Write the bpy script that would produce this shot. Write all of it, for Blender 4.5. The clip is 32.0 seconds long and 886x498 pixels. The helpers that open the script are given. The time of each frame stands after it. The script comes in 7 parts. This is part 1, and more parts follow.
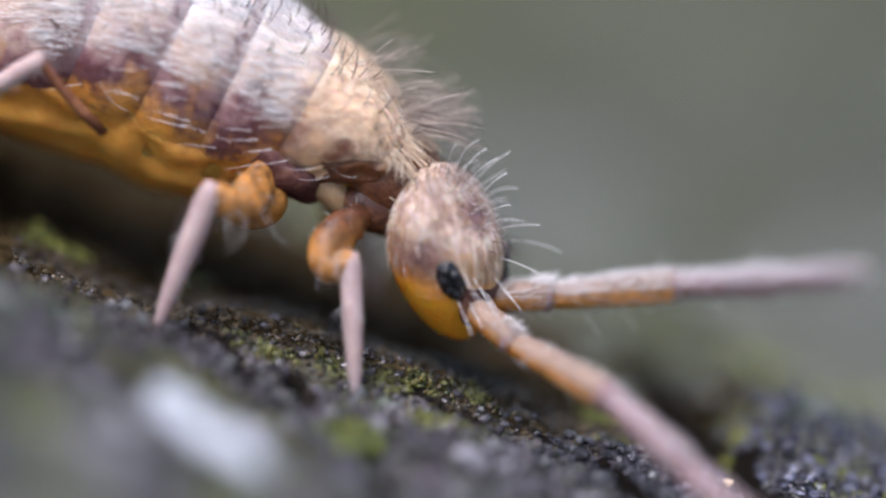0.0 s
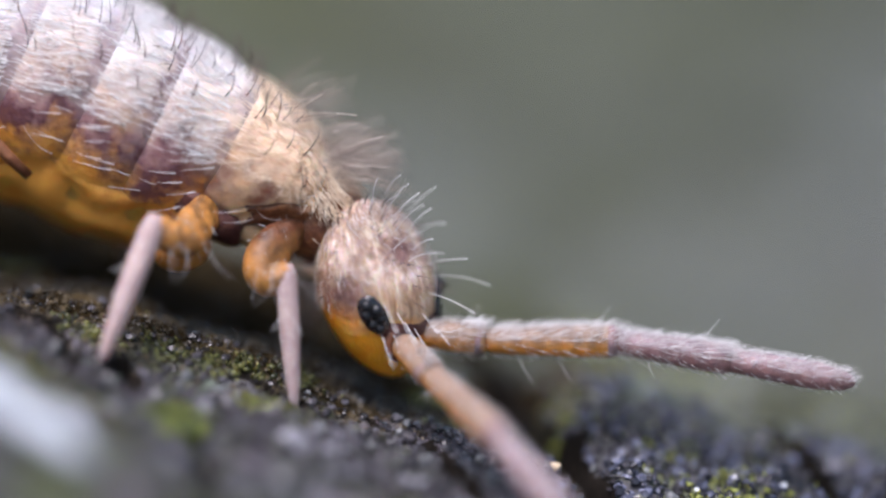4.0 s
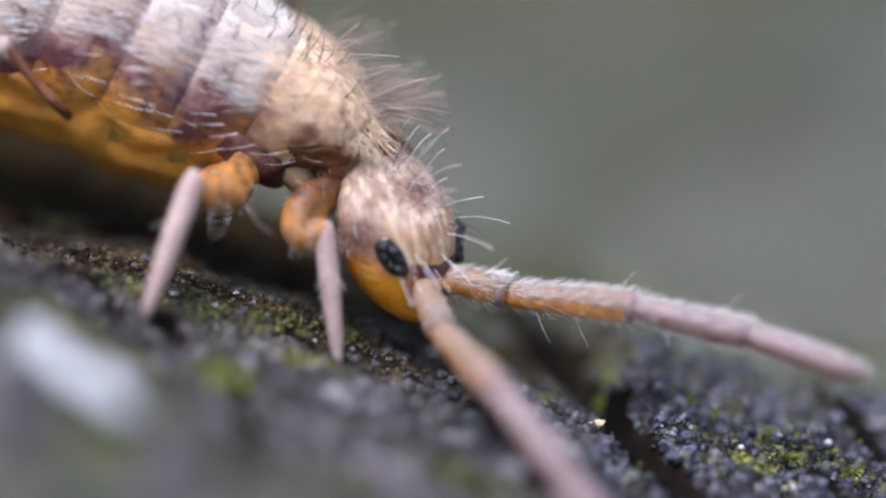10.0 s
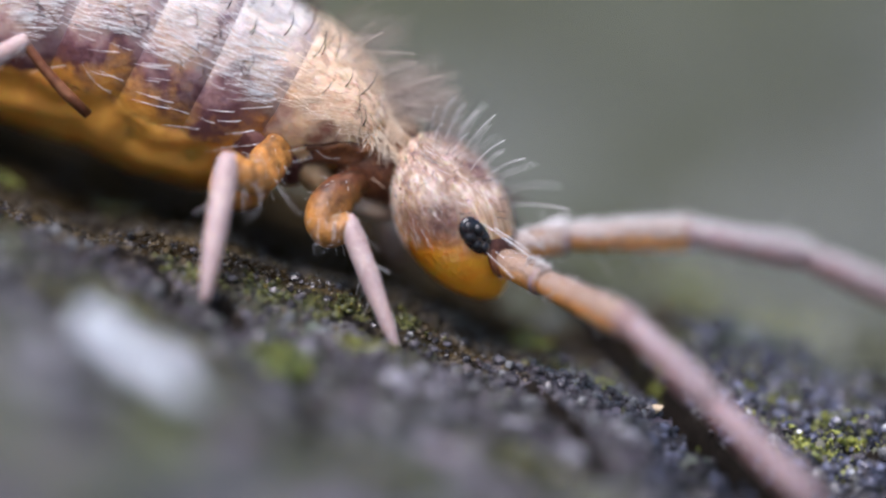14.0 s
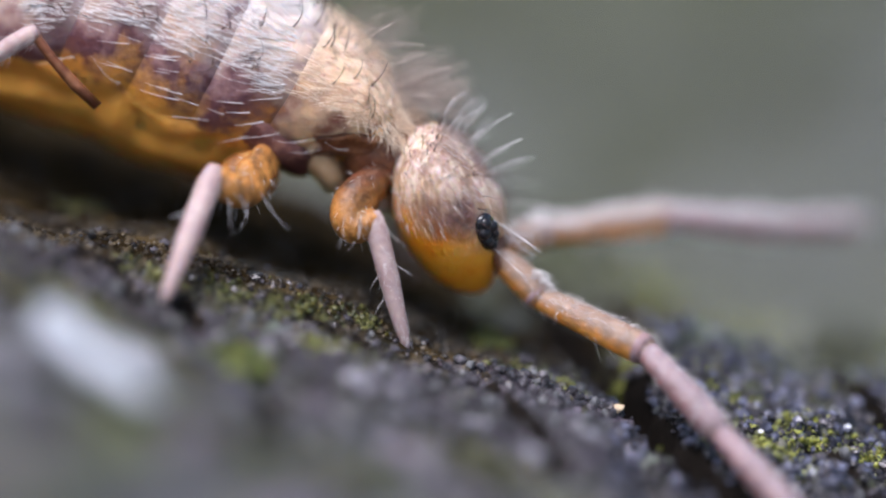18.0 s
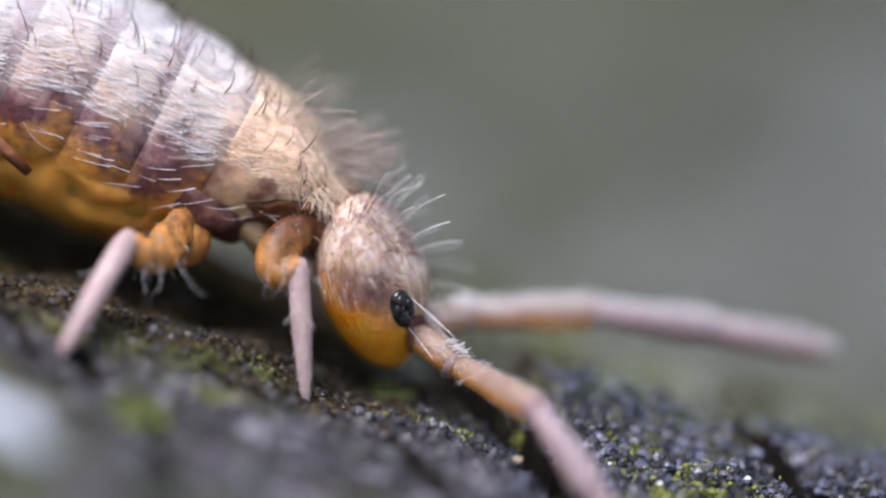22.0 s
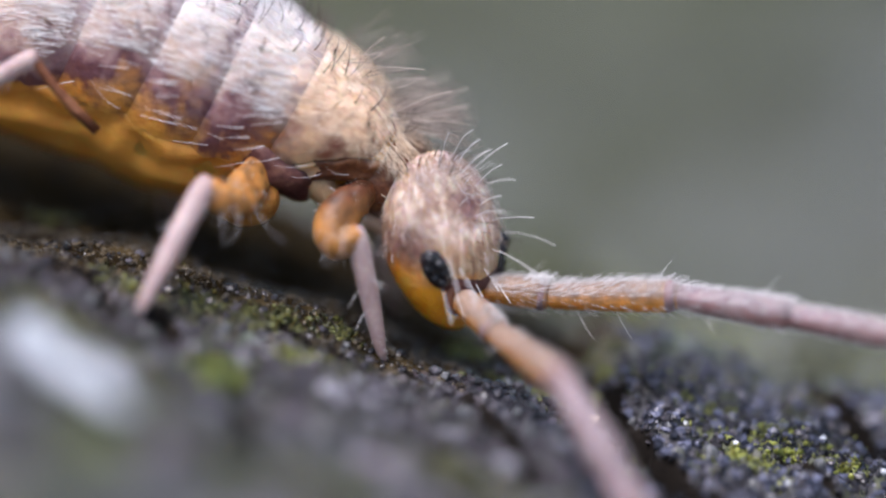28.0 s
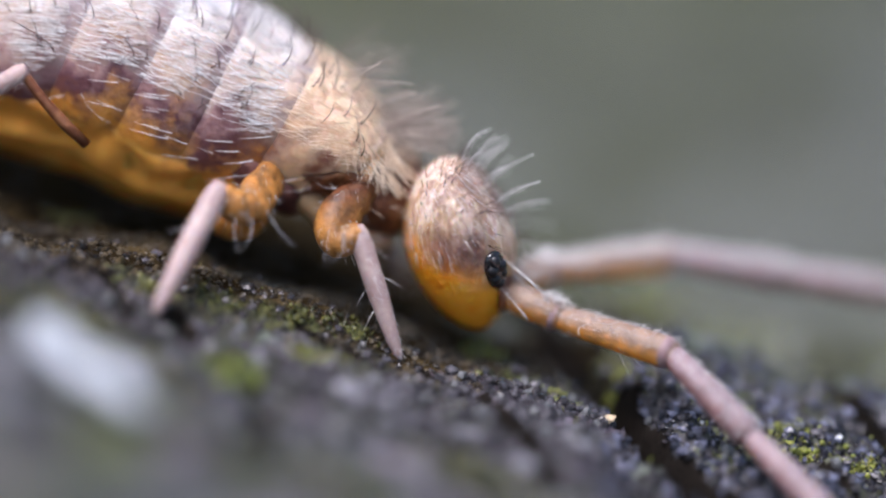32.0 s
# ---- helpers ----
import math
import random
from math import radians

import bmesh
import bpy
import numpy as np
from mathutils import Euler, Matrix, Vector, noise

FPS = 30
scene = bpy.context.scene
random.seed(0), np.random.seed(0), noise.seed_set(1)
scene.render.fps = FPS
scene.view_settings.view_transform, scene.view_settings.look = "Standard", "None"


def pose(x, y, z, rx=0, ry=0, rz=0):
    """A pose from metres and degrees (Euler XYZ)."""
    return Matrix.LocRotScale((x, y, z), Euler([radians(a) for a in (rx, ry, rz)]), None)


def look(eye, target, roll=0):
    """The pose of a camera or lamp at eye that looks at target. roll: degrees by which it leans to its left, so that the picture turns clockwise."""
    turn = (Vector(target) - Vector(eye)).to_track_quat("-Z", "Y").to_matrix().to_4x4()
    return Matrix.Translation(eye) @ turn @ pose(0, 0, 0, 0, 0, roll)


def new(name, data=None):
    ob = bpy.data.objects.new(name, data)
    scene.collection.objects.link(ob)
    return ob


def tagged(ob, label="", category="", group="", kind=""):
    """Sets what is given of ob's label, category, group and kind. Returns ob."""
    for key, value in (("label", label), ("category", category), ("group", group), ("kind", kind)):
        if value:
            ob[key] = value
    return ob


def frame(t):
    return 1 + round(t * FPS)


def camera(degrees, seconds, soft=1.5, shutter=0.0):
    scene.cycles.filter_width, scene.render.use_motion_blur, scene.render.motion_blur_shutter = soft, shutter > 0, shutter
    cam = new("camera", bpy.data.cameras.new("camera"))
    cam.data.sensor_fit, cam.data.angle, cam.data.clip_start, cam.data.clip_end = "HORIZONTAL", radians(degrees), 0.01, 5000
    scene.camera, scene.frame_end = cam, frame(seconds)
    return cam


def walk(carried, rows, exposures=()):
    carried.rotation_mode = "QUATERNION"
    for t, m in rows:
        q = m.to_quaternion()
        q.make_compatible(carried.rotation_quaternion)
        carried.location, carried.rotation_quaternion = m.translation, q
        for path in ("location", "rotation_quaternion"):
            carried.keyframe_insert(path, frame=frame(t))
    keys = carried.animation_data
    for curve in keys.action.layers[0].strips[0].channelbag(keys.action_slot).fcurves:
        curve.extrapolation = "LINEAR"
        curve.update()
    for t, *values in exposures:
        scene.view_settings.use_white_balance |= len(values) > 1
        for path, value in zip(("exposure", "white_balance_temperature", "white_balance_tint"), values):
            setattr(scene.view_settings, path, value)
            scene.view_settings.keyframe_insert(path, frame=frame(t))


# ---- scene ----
from collections import defaultdict

# One build unit is 1.5874 micrometres: the animal is about 2.3 mm long.
U = 1.5874e-6


def at(x, y, z, rx=0, ry=0, rz=0):
    return pose(x * U, y * U, z * U, rx, ry, rz)


# ---- camera and its walk ----
cam = camera(5.7, 32.0, 2.3, 0.5)
cam.data.dof.use_dof = True
cam.data.dof.focus_distance = 0.02499
cam.data.dof.aperture_fstop = 88.0
walk(cam, [
    (0, at(-236, -15139, 4166, 75)), (0.5, at(-192, -15206, 4183, 75)), (1, at(-132, -15254, 4217, 75)),
    (1.5, at(-56, -15217, 4183, 75)), (2, at(-8, -15149, 4165, 75)), (2.5, at(-5, -15139, 4184, 75)),
    (3, at(-7, -15132, 4191, 75)), (3.5, at(36, -15135, 4179, 75)), (4, at(70, -15146, 4137, 75)),
    (4.5, at(90, -15166, 4077, 75)), (6.5, at(64, -15195, 4022, 75)), (7, at(41, -15195, 4034, 75)),
    (7.5, at(39, -15189, 4053, 75)), (8, at(15, -15192, 4045, 75)), (8.5, at(7, -15182, 4064, 75)),
    (9, at(7, -15174, 4071, 75)), (9.5, at(-5, -15163, 4057, 75)), (10, at(-8, -15147, 4058, 75)),
    (10.5, at(-45, -15141, 4062, 75)), (11, at(-88, -15146, 4024, 75)), (11.5, at(-112, -15144, 4049, 75)),
    (12, at(-105, -15144, 4068, 75)), (12.5, at(-94, -15156, 4083, 75)), (13, at(-80, -15169, 4089, 75)),
    (13.5, at(-82, -15162, 4079, 75)), (14, at(-111, -15163, 4035, 75)), (14.5, at(-143, -15173, 4026, 75)),
    (16.5, at(-106, -15171, 4058, 75)), (17, at(-109, -15159, 4051, 75)), (17.5, at(-80, -15149, 4050, 75)),
    (18, at(-42, -15144, 4029, 75)), (18.5, at(-10, -15135, 4024, 75)), (19, at(65, -15098, 4008, 75)),
    (19.5, at(156, -15075, 4026, 75)), (20, at(162, -15063, 4005, 75)), (20.5, at(136, -15070, 4028, 75)),
    (21, at(119, -15071, 4070, 75)), (21.5, at(126, -15079, 4078, 75)), (22, at(137, -15082, 4106, 75)),
    (22.5, at(128, -15104, 4120, 75)), (23, at(44, -15134, 4107, 75)), (23.5, at(6, -15148, 4072, 75)),
    (24, at(-31, -15155, 4068, 75)), (24.5, at(-8, -15147, 4057, 75)), (25, at(1, -15131, 4080, 75)),
    (25.5, at(-14, -15130, 4083, 75)), (27.5, at(-36, -15130, 4081, 75)), (28, at(2, -15139, 4048, 75)),
    (28.5, at(-2, -15149, 4050, 75)), (29, at(-32, -15171, 4007, 75)), (29.5, at(-22, -15158, 4017, 75)),
    (30, at(5, -15148, 4016, 75)), (30.5, at(5, -15127, 4045, 75)), (31, at(16, -15120, 4024, 75)),
    (31.5, at(-16, -15133, 4022, 75)), (32, at(-27, -15139, 4047, 75)),
])

# ---- light: an overcast sky, brightest above and behind the animal ----
world = bpy.data.worlds.new("sky")
scene.world = world
world.use_nodes = True
wn = world.node_tree
sky = wn.nodes.new("ShaderNodeTexSky")
sky.sky_type = "NISHITA"
sky.sun_disc = False
sky.sun_elevation = radians(70)
sky.sun_rotation = radians(215)
sky.air_density, sky.dust_density = 1.0, 3.0
wn.links.new(sky.outputs[0], wn.nodes["Background"].inputs[0])
wn.nodes["Background"].inputs[1].default_value = 0.13
sun = new("sun", bpy.data.lights.new("sun", "SUN"))
sun.data.energy, sun.data.angle, sun.data.color = 3.5, radians(34), (1.0, 0.955, 1.08)
sun.matrix_world = look((-0.22, -0.26, 0.94), (0, 0, 0))
scene.view_settings.exposure = 0.46


# ---- materials ----
def nodes_of(name):
    m = bpy.data.materials.new(name)
    m.use_nodes = True
    return m, m.node_tree.nodes, m.node_tree.links, m.node_tree.nodes["Principled BSDF"]


def rough_surface(name, colours, size, rough=0.6, relief=0.0, relief_size=None, sss=0.0, detail=6.0, spread=(0.3, 0.7), sheen=0.0, trans=0.0, island=0.0, spec=0.5, depth=45):
    """Colours mixed by two scales of noise; size is the length of the large blotches in build units."""
    m, nd, ln, bsdf = nodes_of(name)
    tc = nd.new("ShaderNodeTexCoord")
    big, small = nd.new("ShaderNodeTexNoise"), nd.new("ShaderNodeTexNoise")
    big.inputs["Scale"].default_value = 1 / (size * U)
    big.inputs["Detail"].default_value = detail
    small.inputs["Scale"].default_value = 6 / (size * U)
    small.inputs["Detail"].default_value = 4
    for n in (big, small):
        ln.new(tc.outputs["Object"], n.inputs["Vector"])
    mix = nd.new("ShaderNodeMath")
    mix.operation = "MULTIPLY_ADD"
    ln.new(small.outputs["Fac"], mix.inputs[0])
    mix.inputs[1].default_value = 0.35
    scaled = nd.new("ShaderNodeMath")
    scaled.operation = "MULTIPLY"
    ln.new(big.outputs["Fac"], scaled.inputs[0])
    scaled.inputs[1].default_value = 0.65
    ln.new(scaled.outputs[0], mix.inputs[2])
    fac = mix.outputs[0]
    if island:
        geo = nd.new("ShaderNodeNewGeometry")
        shift = nd.new("ShaderNodeMath")
        shift.operation = "MULTIPLY_ADD"
        ln.new(geo.outputs["Random Per Island"], shift.inputs[0])
        shift.inputs[1].default_value = island
        less = nd.new("ShaderNodeMath")
        less.operation = "SUBTRACT"
        ln.new(fac, less.inputs[0])
        less.inputs[1].default_value = island / 2
        ln.new(less.outputs[0], shift.inputs[2])
        fac = shift.outputs[0]
    ramp = nd.new("ShaderNodeValToRGB")
    els = ramp.color_ramp.elements
    while len(els) < len(colours):
        els.new(0.5)
    for i, c in enumerate(colours):
        els[i].position = spread[0] + (spread[1] - spread[0]) * i / max(1, len(colours) - 1)
        els[i].color = (*c, 1)
    ln.new(fac, ramp.inputs["Fac"])
    ln.new(ramp.outputs["Color"], bsdf.inputs["Base Color"])
    bsdf.inputs["Roughness"].default_value = rough
    bsdf.inputs["Specular IOR Level"].default_value = spec
    if sss:
        bsdf.inputs["Subsurface Weight"].default_value = sss
        bsdf.inputs["Subsurface Radius"].default_value = (1.0, 0.5, 0.25)
        bsdf.inputs["Subsurface Scale"].default_value = depth * U
    if trans:
        bsdf.inputs["Transmission Weight"].default_value = trans
    if sheen:
        bsdf.inputs["Sheen Weight"].default_value = sheen
    if relief:
        bump, rn = nd.new("ShaderNodeBump"), nd.new("ShaderNodeTexNoise")
        rn.inputs["Scale"].default_value = 1 / ((relief_size or size / 4) * U)
        rn.inputs["Detail"].default_value = 5
        ln.new(tc.outputs["Object"], rn.inputs["Vector"])
        ln.new(rn.outputs["Fac"], bump.inputs["Height"])
        bump.inputs["Distance"].default_value = relief * U
        bump.inputs["Strength"].default_value = 0.8
        ln.new(bump.outputs["Normal"], bsdf.inputs["Normal"])
    return m


CREAM = rough_surface("cream_cuticle", [(0.50, 0.33, 0.24), (0.66, 0.50, 0.37), (0.76, 0.66, 0.55)], 90, 0.38, 3, 14, sss=0.25)
PURPLE = rough_surface("purple_cuticle", [(0.045, 0.015, 0.017), (0.11, 0.038, 0.034), (0.26, 0.12, 0.08)], 60, 0.42, 3, 14, sss=0.1)
ORANGE = rough_surface("orange_cuticle", [(0.68, 0.20, 0.028), (0.87, 0.31, 0.05), (0.92, 0.43, 0.12)], 100, 0.5, 2, 16, sss=0.9, depth=170)
BROWN = rough_surface("brown_cuticle", [(0.07, 0.022, 0.012), (0.16, 0.055, 0.025), (0.30, 0.13, 0.06)], 70, 0.35, 2, 12, sss=0.1)
DARK_BROWN = rough_surface("dark_brown_cuticle", [(0.022, 0.007, 0.005), (0.075, 0.024, 0.011), (0.21, 0.085, 0.03)], 26, 0.5, 3, 14, sss=0.15)


def pigment_material():
    """Skin of the trunk: pale above, broken purple along the flank, orange below, a dusky band at the front of each plate. The UV map holds the place along the plate and the angle from the back line."""
    m, nd, ln, bsdf = nodes_of("banded_skin")
    tc = nd.new("ShaderNodeTexCoord")
    sep = nd.new("ShaderNodeSeparateXYZ")
    ln.new(tc.outputs["UV"], sep.inputs[0])

    def noise_at(size, detail=4):
        n = nd.new("ShaderNodeTexNoise")
        n.inputs["Scale"].default_value = 1 / (size * U)
        n.inputs["Detail"].default_value = detail
        ln.new(tc.outputs["Object"], n.inputs["Vector"])
        return n.outputs["Fac"]

    def add_scaled(value, factor, base):
        mth = nd.new("ShaderNodeMath")
        mth.operation = "MULTIPLY_ADD"
        ln.new(value, mth.inputs[0])
        mth.inputs[1].default_value = factor
        ln.new(base, mth.inputs[2])
        return mth.outputs[0]

    def ramp_of(source, stops):
        r = nd.new("ShaderNodeValToRGB")
        while len(r.color_ramp.elements) < len(stops):
            r.color_ramp.elements.new(0.5)
        for e, (p, c) in zip(r.color_ramp.elements, stops):
            e.position, e.color = p, (*c, 1)
        ln.new(source, r.inputs["Fac"])
        return r.outputs["Color"]

    def mixed(fac, a, b):
        mx = nd.new("ShaderNodeMix")
        mx.data_type = "RGBA"
        ln.new(fac, mx.inputs[0])
        ln.new(a, mx.inputs[6])
        ln.new(b, mx.inputs[7])
        return mx.outputs[2]

    big, small = noise_at(75, 3), noise_at(24, 5)
    angle = add_scaled(small, 0.16, add_scaled(big, 0.30, sep.outputs["Y"]))
    # pale skin of the back, tinted blue to stand for sky light on it
    pale = (0.66, 0.66, 0.71)
    side = ramp_of(angle, [(0.0, pale), (0.34, (0.65, 0.63, 0.65)), (0.46, (0.62, 0.53, 0.48)), (0.58, (0.52, 0.38, 0.32)), (0.66, (0.27, 0.145, 0.145)), (0.71, (0.12, 0.046, 0.056)), (0.76, (0.15, 0.055, 0.044)), (0.82, (0.60, 0.25, 0.045)), (1.0, (0.86, 0.40, 0.07))])
    orange = ramp_of(angle, [(0.0, pale), (0.34, (0.72, 0.68, 0.67)), (0.48, (0.54, 0.44, 0.38)), (0.58, (0.50, 0.35, 0.26)), (0.68, (0.50, 0.26, 0.12)), (0.80, (0.66, 0.29, 0.06)), (1.0, (0.86, 0.40, 0.07))])
    broken = ramp_of(noise_at(90, 5), [(0.36, (0, 0, 0)), (0.48, (1, 1, 1))])
    body = mixed(broken, orange, side)
    place = nd.new("ShaderNodeSeparateXYZ")
    ln.new(tc.outputs["Object"], place.inputs[0])
    front = nd.new("ShaderNodeMapRange")
    front.inputs["From Min"].default_value, front.inputs["From Max"].default_value = -130 * U, 50 * U
    front.inputs["To Max"].default_value = 0.92
    ln.new(place.outputs["X"], front.inputs["Value"])
    buff = ramp_of(angle, [(0.0, (0.80, 0.69, 0.60)), (0.25, (0.86, 0.74, 0.62)), (0.50, (0.88, 0.68, 0.51)), (0.72, (0.76, 0.52, 0.33)), (0.785, (0.17, 0.062, 0.052))])
    body = mixed(front.outputs[0], body, buff)
    along = add_scaled(small, 0.35, add_scaled(big, 0.45, sep.outputs["X"]))
    band = ramp_of(along, [(0.0, (1, 1, 1)), (0.58, (1, 1, 1)), (0.77, (0, 0, 0))])
    low = ramp_of(angle, [(0.10, (0.22, 0.22, 0.22)), (0.28, (0.55, 0.55, 0.55)), (0.46, (0.9, 0.9, 0.9)), (0.62, (0.6, 0.6, 0.6)), (0.72, (0, 0, 0))])
    mask = nd.new("ShaderNodeMath")
    mask.operation = "MULTIPLY"
    ln.new(band, mask.inputs[0])
    ln.new(low, mask.inputs[1])
    dusk = ramp_of(small, [(0.35, (0.15, 0.095, 0.11)), (0.65, (0.34, 0.26, 0.27))])
    ln.new(mixed(mask.outputs[0], body, dusk), bsdf.inputs["Base Color"])
    bsdf.inputs["Roughness"].default_value = 0.46
    bsdf.inputs["Subsurface Weight"].default_value = 0.5
    bsdf.inputs["Subsurface Radius"].default_value = (1.0, 0.5, 0.25)
    bsdf.inputs["Subsurface Scale"].default_value = 45 * U
    bump = nd.new("ShaderNodeBump")
    bump.inputs["Distance"].default_value = 3.5 * U
    bump.inputs["Strength"].default_value = 0.8
    ln.new(noise_at(15, 5), bump.inputs["Height"])
    ln.new(bump.outputs["Normal"], bsdf.inputs["Normal"])
    return m


def two_sided_limb(name, upper, lower, border=12, soft=18, mottle=0.25):
    """A limb with one colour above and another beneath, with a soft uneven border."""
    m, nd, ln, bsdf = nodes_of(name)
    tc = nd.new("ShaderNodeTexCoord")
    sep = nd.new("ShaderNodeSeparateXYZ")
    ln.new(tc.outputs["Object"], sep.inputs[0])
    n = nd.new("ShaderNodeTexNoise")
    n.inputs["Scale"].default_value = 1 / (18 * U)
    n.inputs["Detail"].default_value = 5
    ln.new(tc.outputs["Object"], n.inputs["Vector"])
    wob = nd.new("ShaderNodeMath")
    wob.operation = "MULTIPLY_ADD"
    ln.new(n.outputs["Fac"], wob.inputs[0])
    wob.inputs[1].default_value = 30 * U
    ln.new(sep.outputs["Z"], wob.inputs[2])
    r = nd.new("ShaderNodeMapRange")
    r.inputs["From Min"].default_value, r.inputs["From Max"].default_value = border * U, (border + soft) * U
    ln.new(wob.outputs[0], r.inputs["Value"])
    ramp = nd.new("ShaderNodeValToRGB")
    ramp.color_ramp.elements[0].color, ramp.color_ramp.elements[1].color = (*lower, 1), (*upper, 1)
    e = ramp.color_ramp.elements.new(0.45)
    e.color = (*[0.55 * a + 0.38 * b for a, b in zip(lower, upper)], 1)
    ln.new(r.outputs[0], ramp.inputs["Fac"])
    blotch = nd.new("ShaderNodeTexNoise")
    blotch.inputs["Scale"].default_value = 1 / (26 * U)
    blotch.inputs["Detail"].default_value = 6
    ln.new(tc.outputs["Object"], blotch.inputs["Vector"])
    shade = nd.new("ShaderNodeMapRange")
    shade.inputs["From Min"].default_value, shade.inputs["From Max"].default_value = 0.35, 0.65
    shade.inputs["To Min"].default_value, shade.inputs["To Max"].default_value = 1 - mottle, 1 + mottle * 0.6
    ln.new(blotch.outputs["Fac"], shade.inputs["Value"])
    stained = nd.new("ShaderNodeVectorMath")
    stained.operation = "SCALE"
    ln.new(ramp.outputs["Color"], stained.inputs[0])
    ln.new(shade.outputs[0], stained.inputs["Scale"])
    ln.new(stained.outputs[0], bsdf.inputs["Base Color"])
    bsdf.inputs["Roughness"].default_value = 0.5
    bsdf.inputs["Subsurface Weight"].default_value = 0.3
    bsdf.inputs["Subsurface Radius"].default_value = (1.0, 0.5, 0.25)
    bsdf.inputs["Subsurface Scale"].default_value = 25 * U
    bump = nd.new("ShaderNodeBump")
    bump.inputs["Distance"].default_value = 3 * U
    b = nd.new("ShaderNodeTexNoise")
    b.inputs["Scale"].default_value = 1 / (8 * U)
    ln.new(tc.outputs["Object"], b.inputs["Vector"])
    ln.new(b.outputs["Fac"], bump.inputs["Height"])
    ln.new(bump.outputs["Normal"], bsdf.inputs["Normal"])
    return m


SKIN = pigment_material()
# amber thigh; the dark upper colour paints in the shade of body and neck
THIGH = two_sided_limb("amber_thigh_shaded_top", (0.12, 0.040, 0.014), (0.42, 0.185, 0.045), 22, 50, 0.55)
ANTENNA_ORANGE = two_sided_limb("orange_antenna", (0.30, 0.20, 0.145), (0.80, 0.32, 0.042), 1, 26)
ANTENNA_LILAC = two_sided_limb("lilac_antenna", (0.30, 0.22, 0.235), (0.29, 0.15, 0.145), 8, 26)
RING = rough_surface("dusky_ring", [(0.22, 0.13, 0.14), (0.38, 0.26, 0.26)], 30, 0.45, 2, 8, sss=0.15)
LILAC = rough_surface("pale_lilac_cuticle", [(0.31, 0.215, 0.21), (0.42, 0.305, 0.295), (0.52, 0.41, 0.385)], 50, 0.5, 3, 9, sss=0.25)
BLACK = rough_surface("black_eye", [(0.004, 0.004, 0.006), (0.012, 0.012, 0.016)], 20, 0.12, spec=0.8)
LENS = rough_surface("black_lens", [(0.004, 0.004, 0.006), (0.010, 0.010, 0.014)], 20, 0.3, spec=0.5)
PALE_HAIR = rough_surface("pale_hair", [(0.66, 0.62, 0.60), (0.82, 0.81, 0.82)], 40, 0.35, island=0.3)
DARK_HAIR = rough_surface("dark_hair", [(0.022, 0.011, 0.012), (0.085, 0.042, 0.036)], 40, 0.35, island=0.3)
CREST_DARK = rough_surface("dark_grey_hair", [(0.10, 0.075, 0.065), (0.26, 0.20, 0.17)], 40, 0.4, island=0.5)
BROWN_HAIR = rough_surface("brown_hair", [(0.17, 0.085, 0.05), (0.46, 0.29, 0.18)], 40, 0.4, island=0.5)
GREY_HAIR = rough_surface("grey_brown_hair", [(0.24, 0.18, 0.145), (0.62, 0.52, 0.44)], 40, 0.35, island=0.5)
LILAC_HAIR = rough_surface("lilac_hair", [(0.25, 0.155, 0.12), (0.58, 0.45, 0.38)], 40, 0.35, island=0.5)
GRAIN_DARK = rough_surface("dark_grain", [(0.009, 0.008, 0.008), (0.031, 0.028, 0.031), (0.11, 0.102, 0.117)], 60, 0.16, 2, 6, island=0.3)
GRAIN_CLEAR = rough_surface("glassy_grain", [(0.06, 0.063, 0.068), (0.26, 0.265, 0.27)], 40, 0.15, 2, 6, island=0.4, trans=0.3)
MOSS = rough_surface("green_moss", [(0.017, 0.021, 0.004), (0.038, 0.041, 0.010), (0.115, 0.12, 0.028)], 60, 0.4, 2, 8, island=0.5, sss=0.15)
BRIGHT_MOSS = rough_surface("bright_green_moss", [(0.025, 0.038, 0.005), (0.075, 0.105, 0.014), (0.19, 0.23, 0.04)], 50, 0.4, 2, 8, island=0.5, sss=0.15)
YELLOW_MOSS = rough_surface("yellow_green_moss", [(0.03, 0.036, 0.005), (0.11, 0.125, 0.016), (0.29, 0.31, 0.055)], 50, 0.4, 2, 8, island=0.5, sss=0.15)
LICHEN = rough_surface("white_lichen", [(0.25, 0.28, 0.31), (0.62, 0.66, 0.71)], 90, 0.6, 4, 20)
AMBER = rough_surface("amber_cuticle", [(0.15, 0.052, 0.014), (0.40, 0.17, 0.034), (0.60, 0.31, 0.085)], 42, 0.5, 4, 14, sss=0.5)
NECK = rough_surface("red_brown_neck_skin", [(0.045, 0.013, 0.010), (0.15, 0.052, 0.022), (0.34, 0.15, 0.06)], 48, 0.42, 4, 16, sss=0.3)
DULL = rough_surface("dull_buff_cuticle", [(0.26, 0.14, 0.06), (0.48, 0.33, 0.19)], 40, 0.5, 3, 12, sss=0.3)
SLAB_GRAIN = rough_surface("blue_grey_grain", [(0.008, 0.009, 0.012), (0.026, 0.028, 0.042), (0.16, 0.168, 0.24)], 130, 0.14, 2, 6, island=0.45)
CRUMB = rough_surface("humus_crumb", [(0.005, 0.0035, 0.002), (0.020, 0.014, 0.007), (0.08, 0.06, 0.033)], 70, 0.3, 2, 7, island=0.6, spec=0.4)
CRACK_SHADE = rough_surface("crack_shade", [(0.006, 0.005, 0.004), (0.018, 0.014, 0.011)], 60, 0.9, 3, 12, spec=0.1)
BUFF_HAIR = rough_surface("buff_hair", [(0.66, 0.48, 0.32), (0.95, 0.82, 0.66)], 40, 0.35, island=0.4)
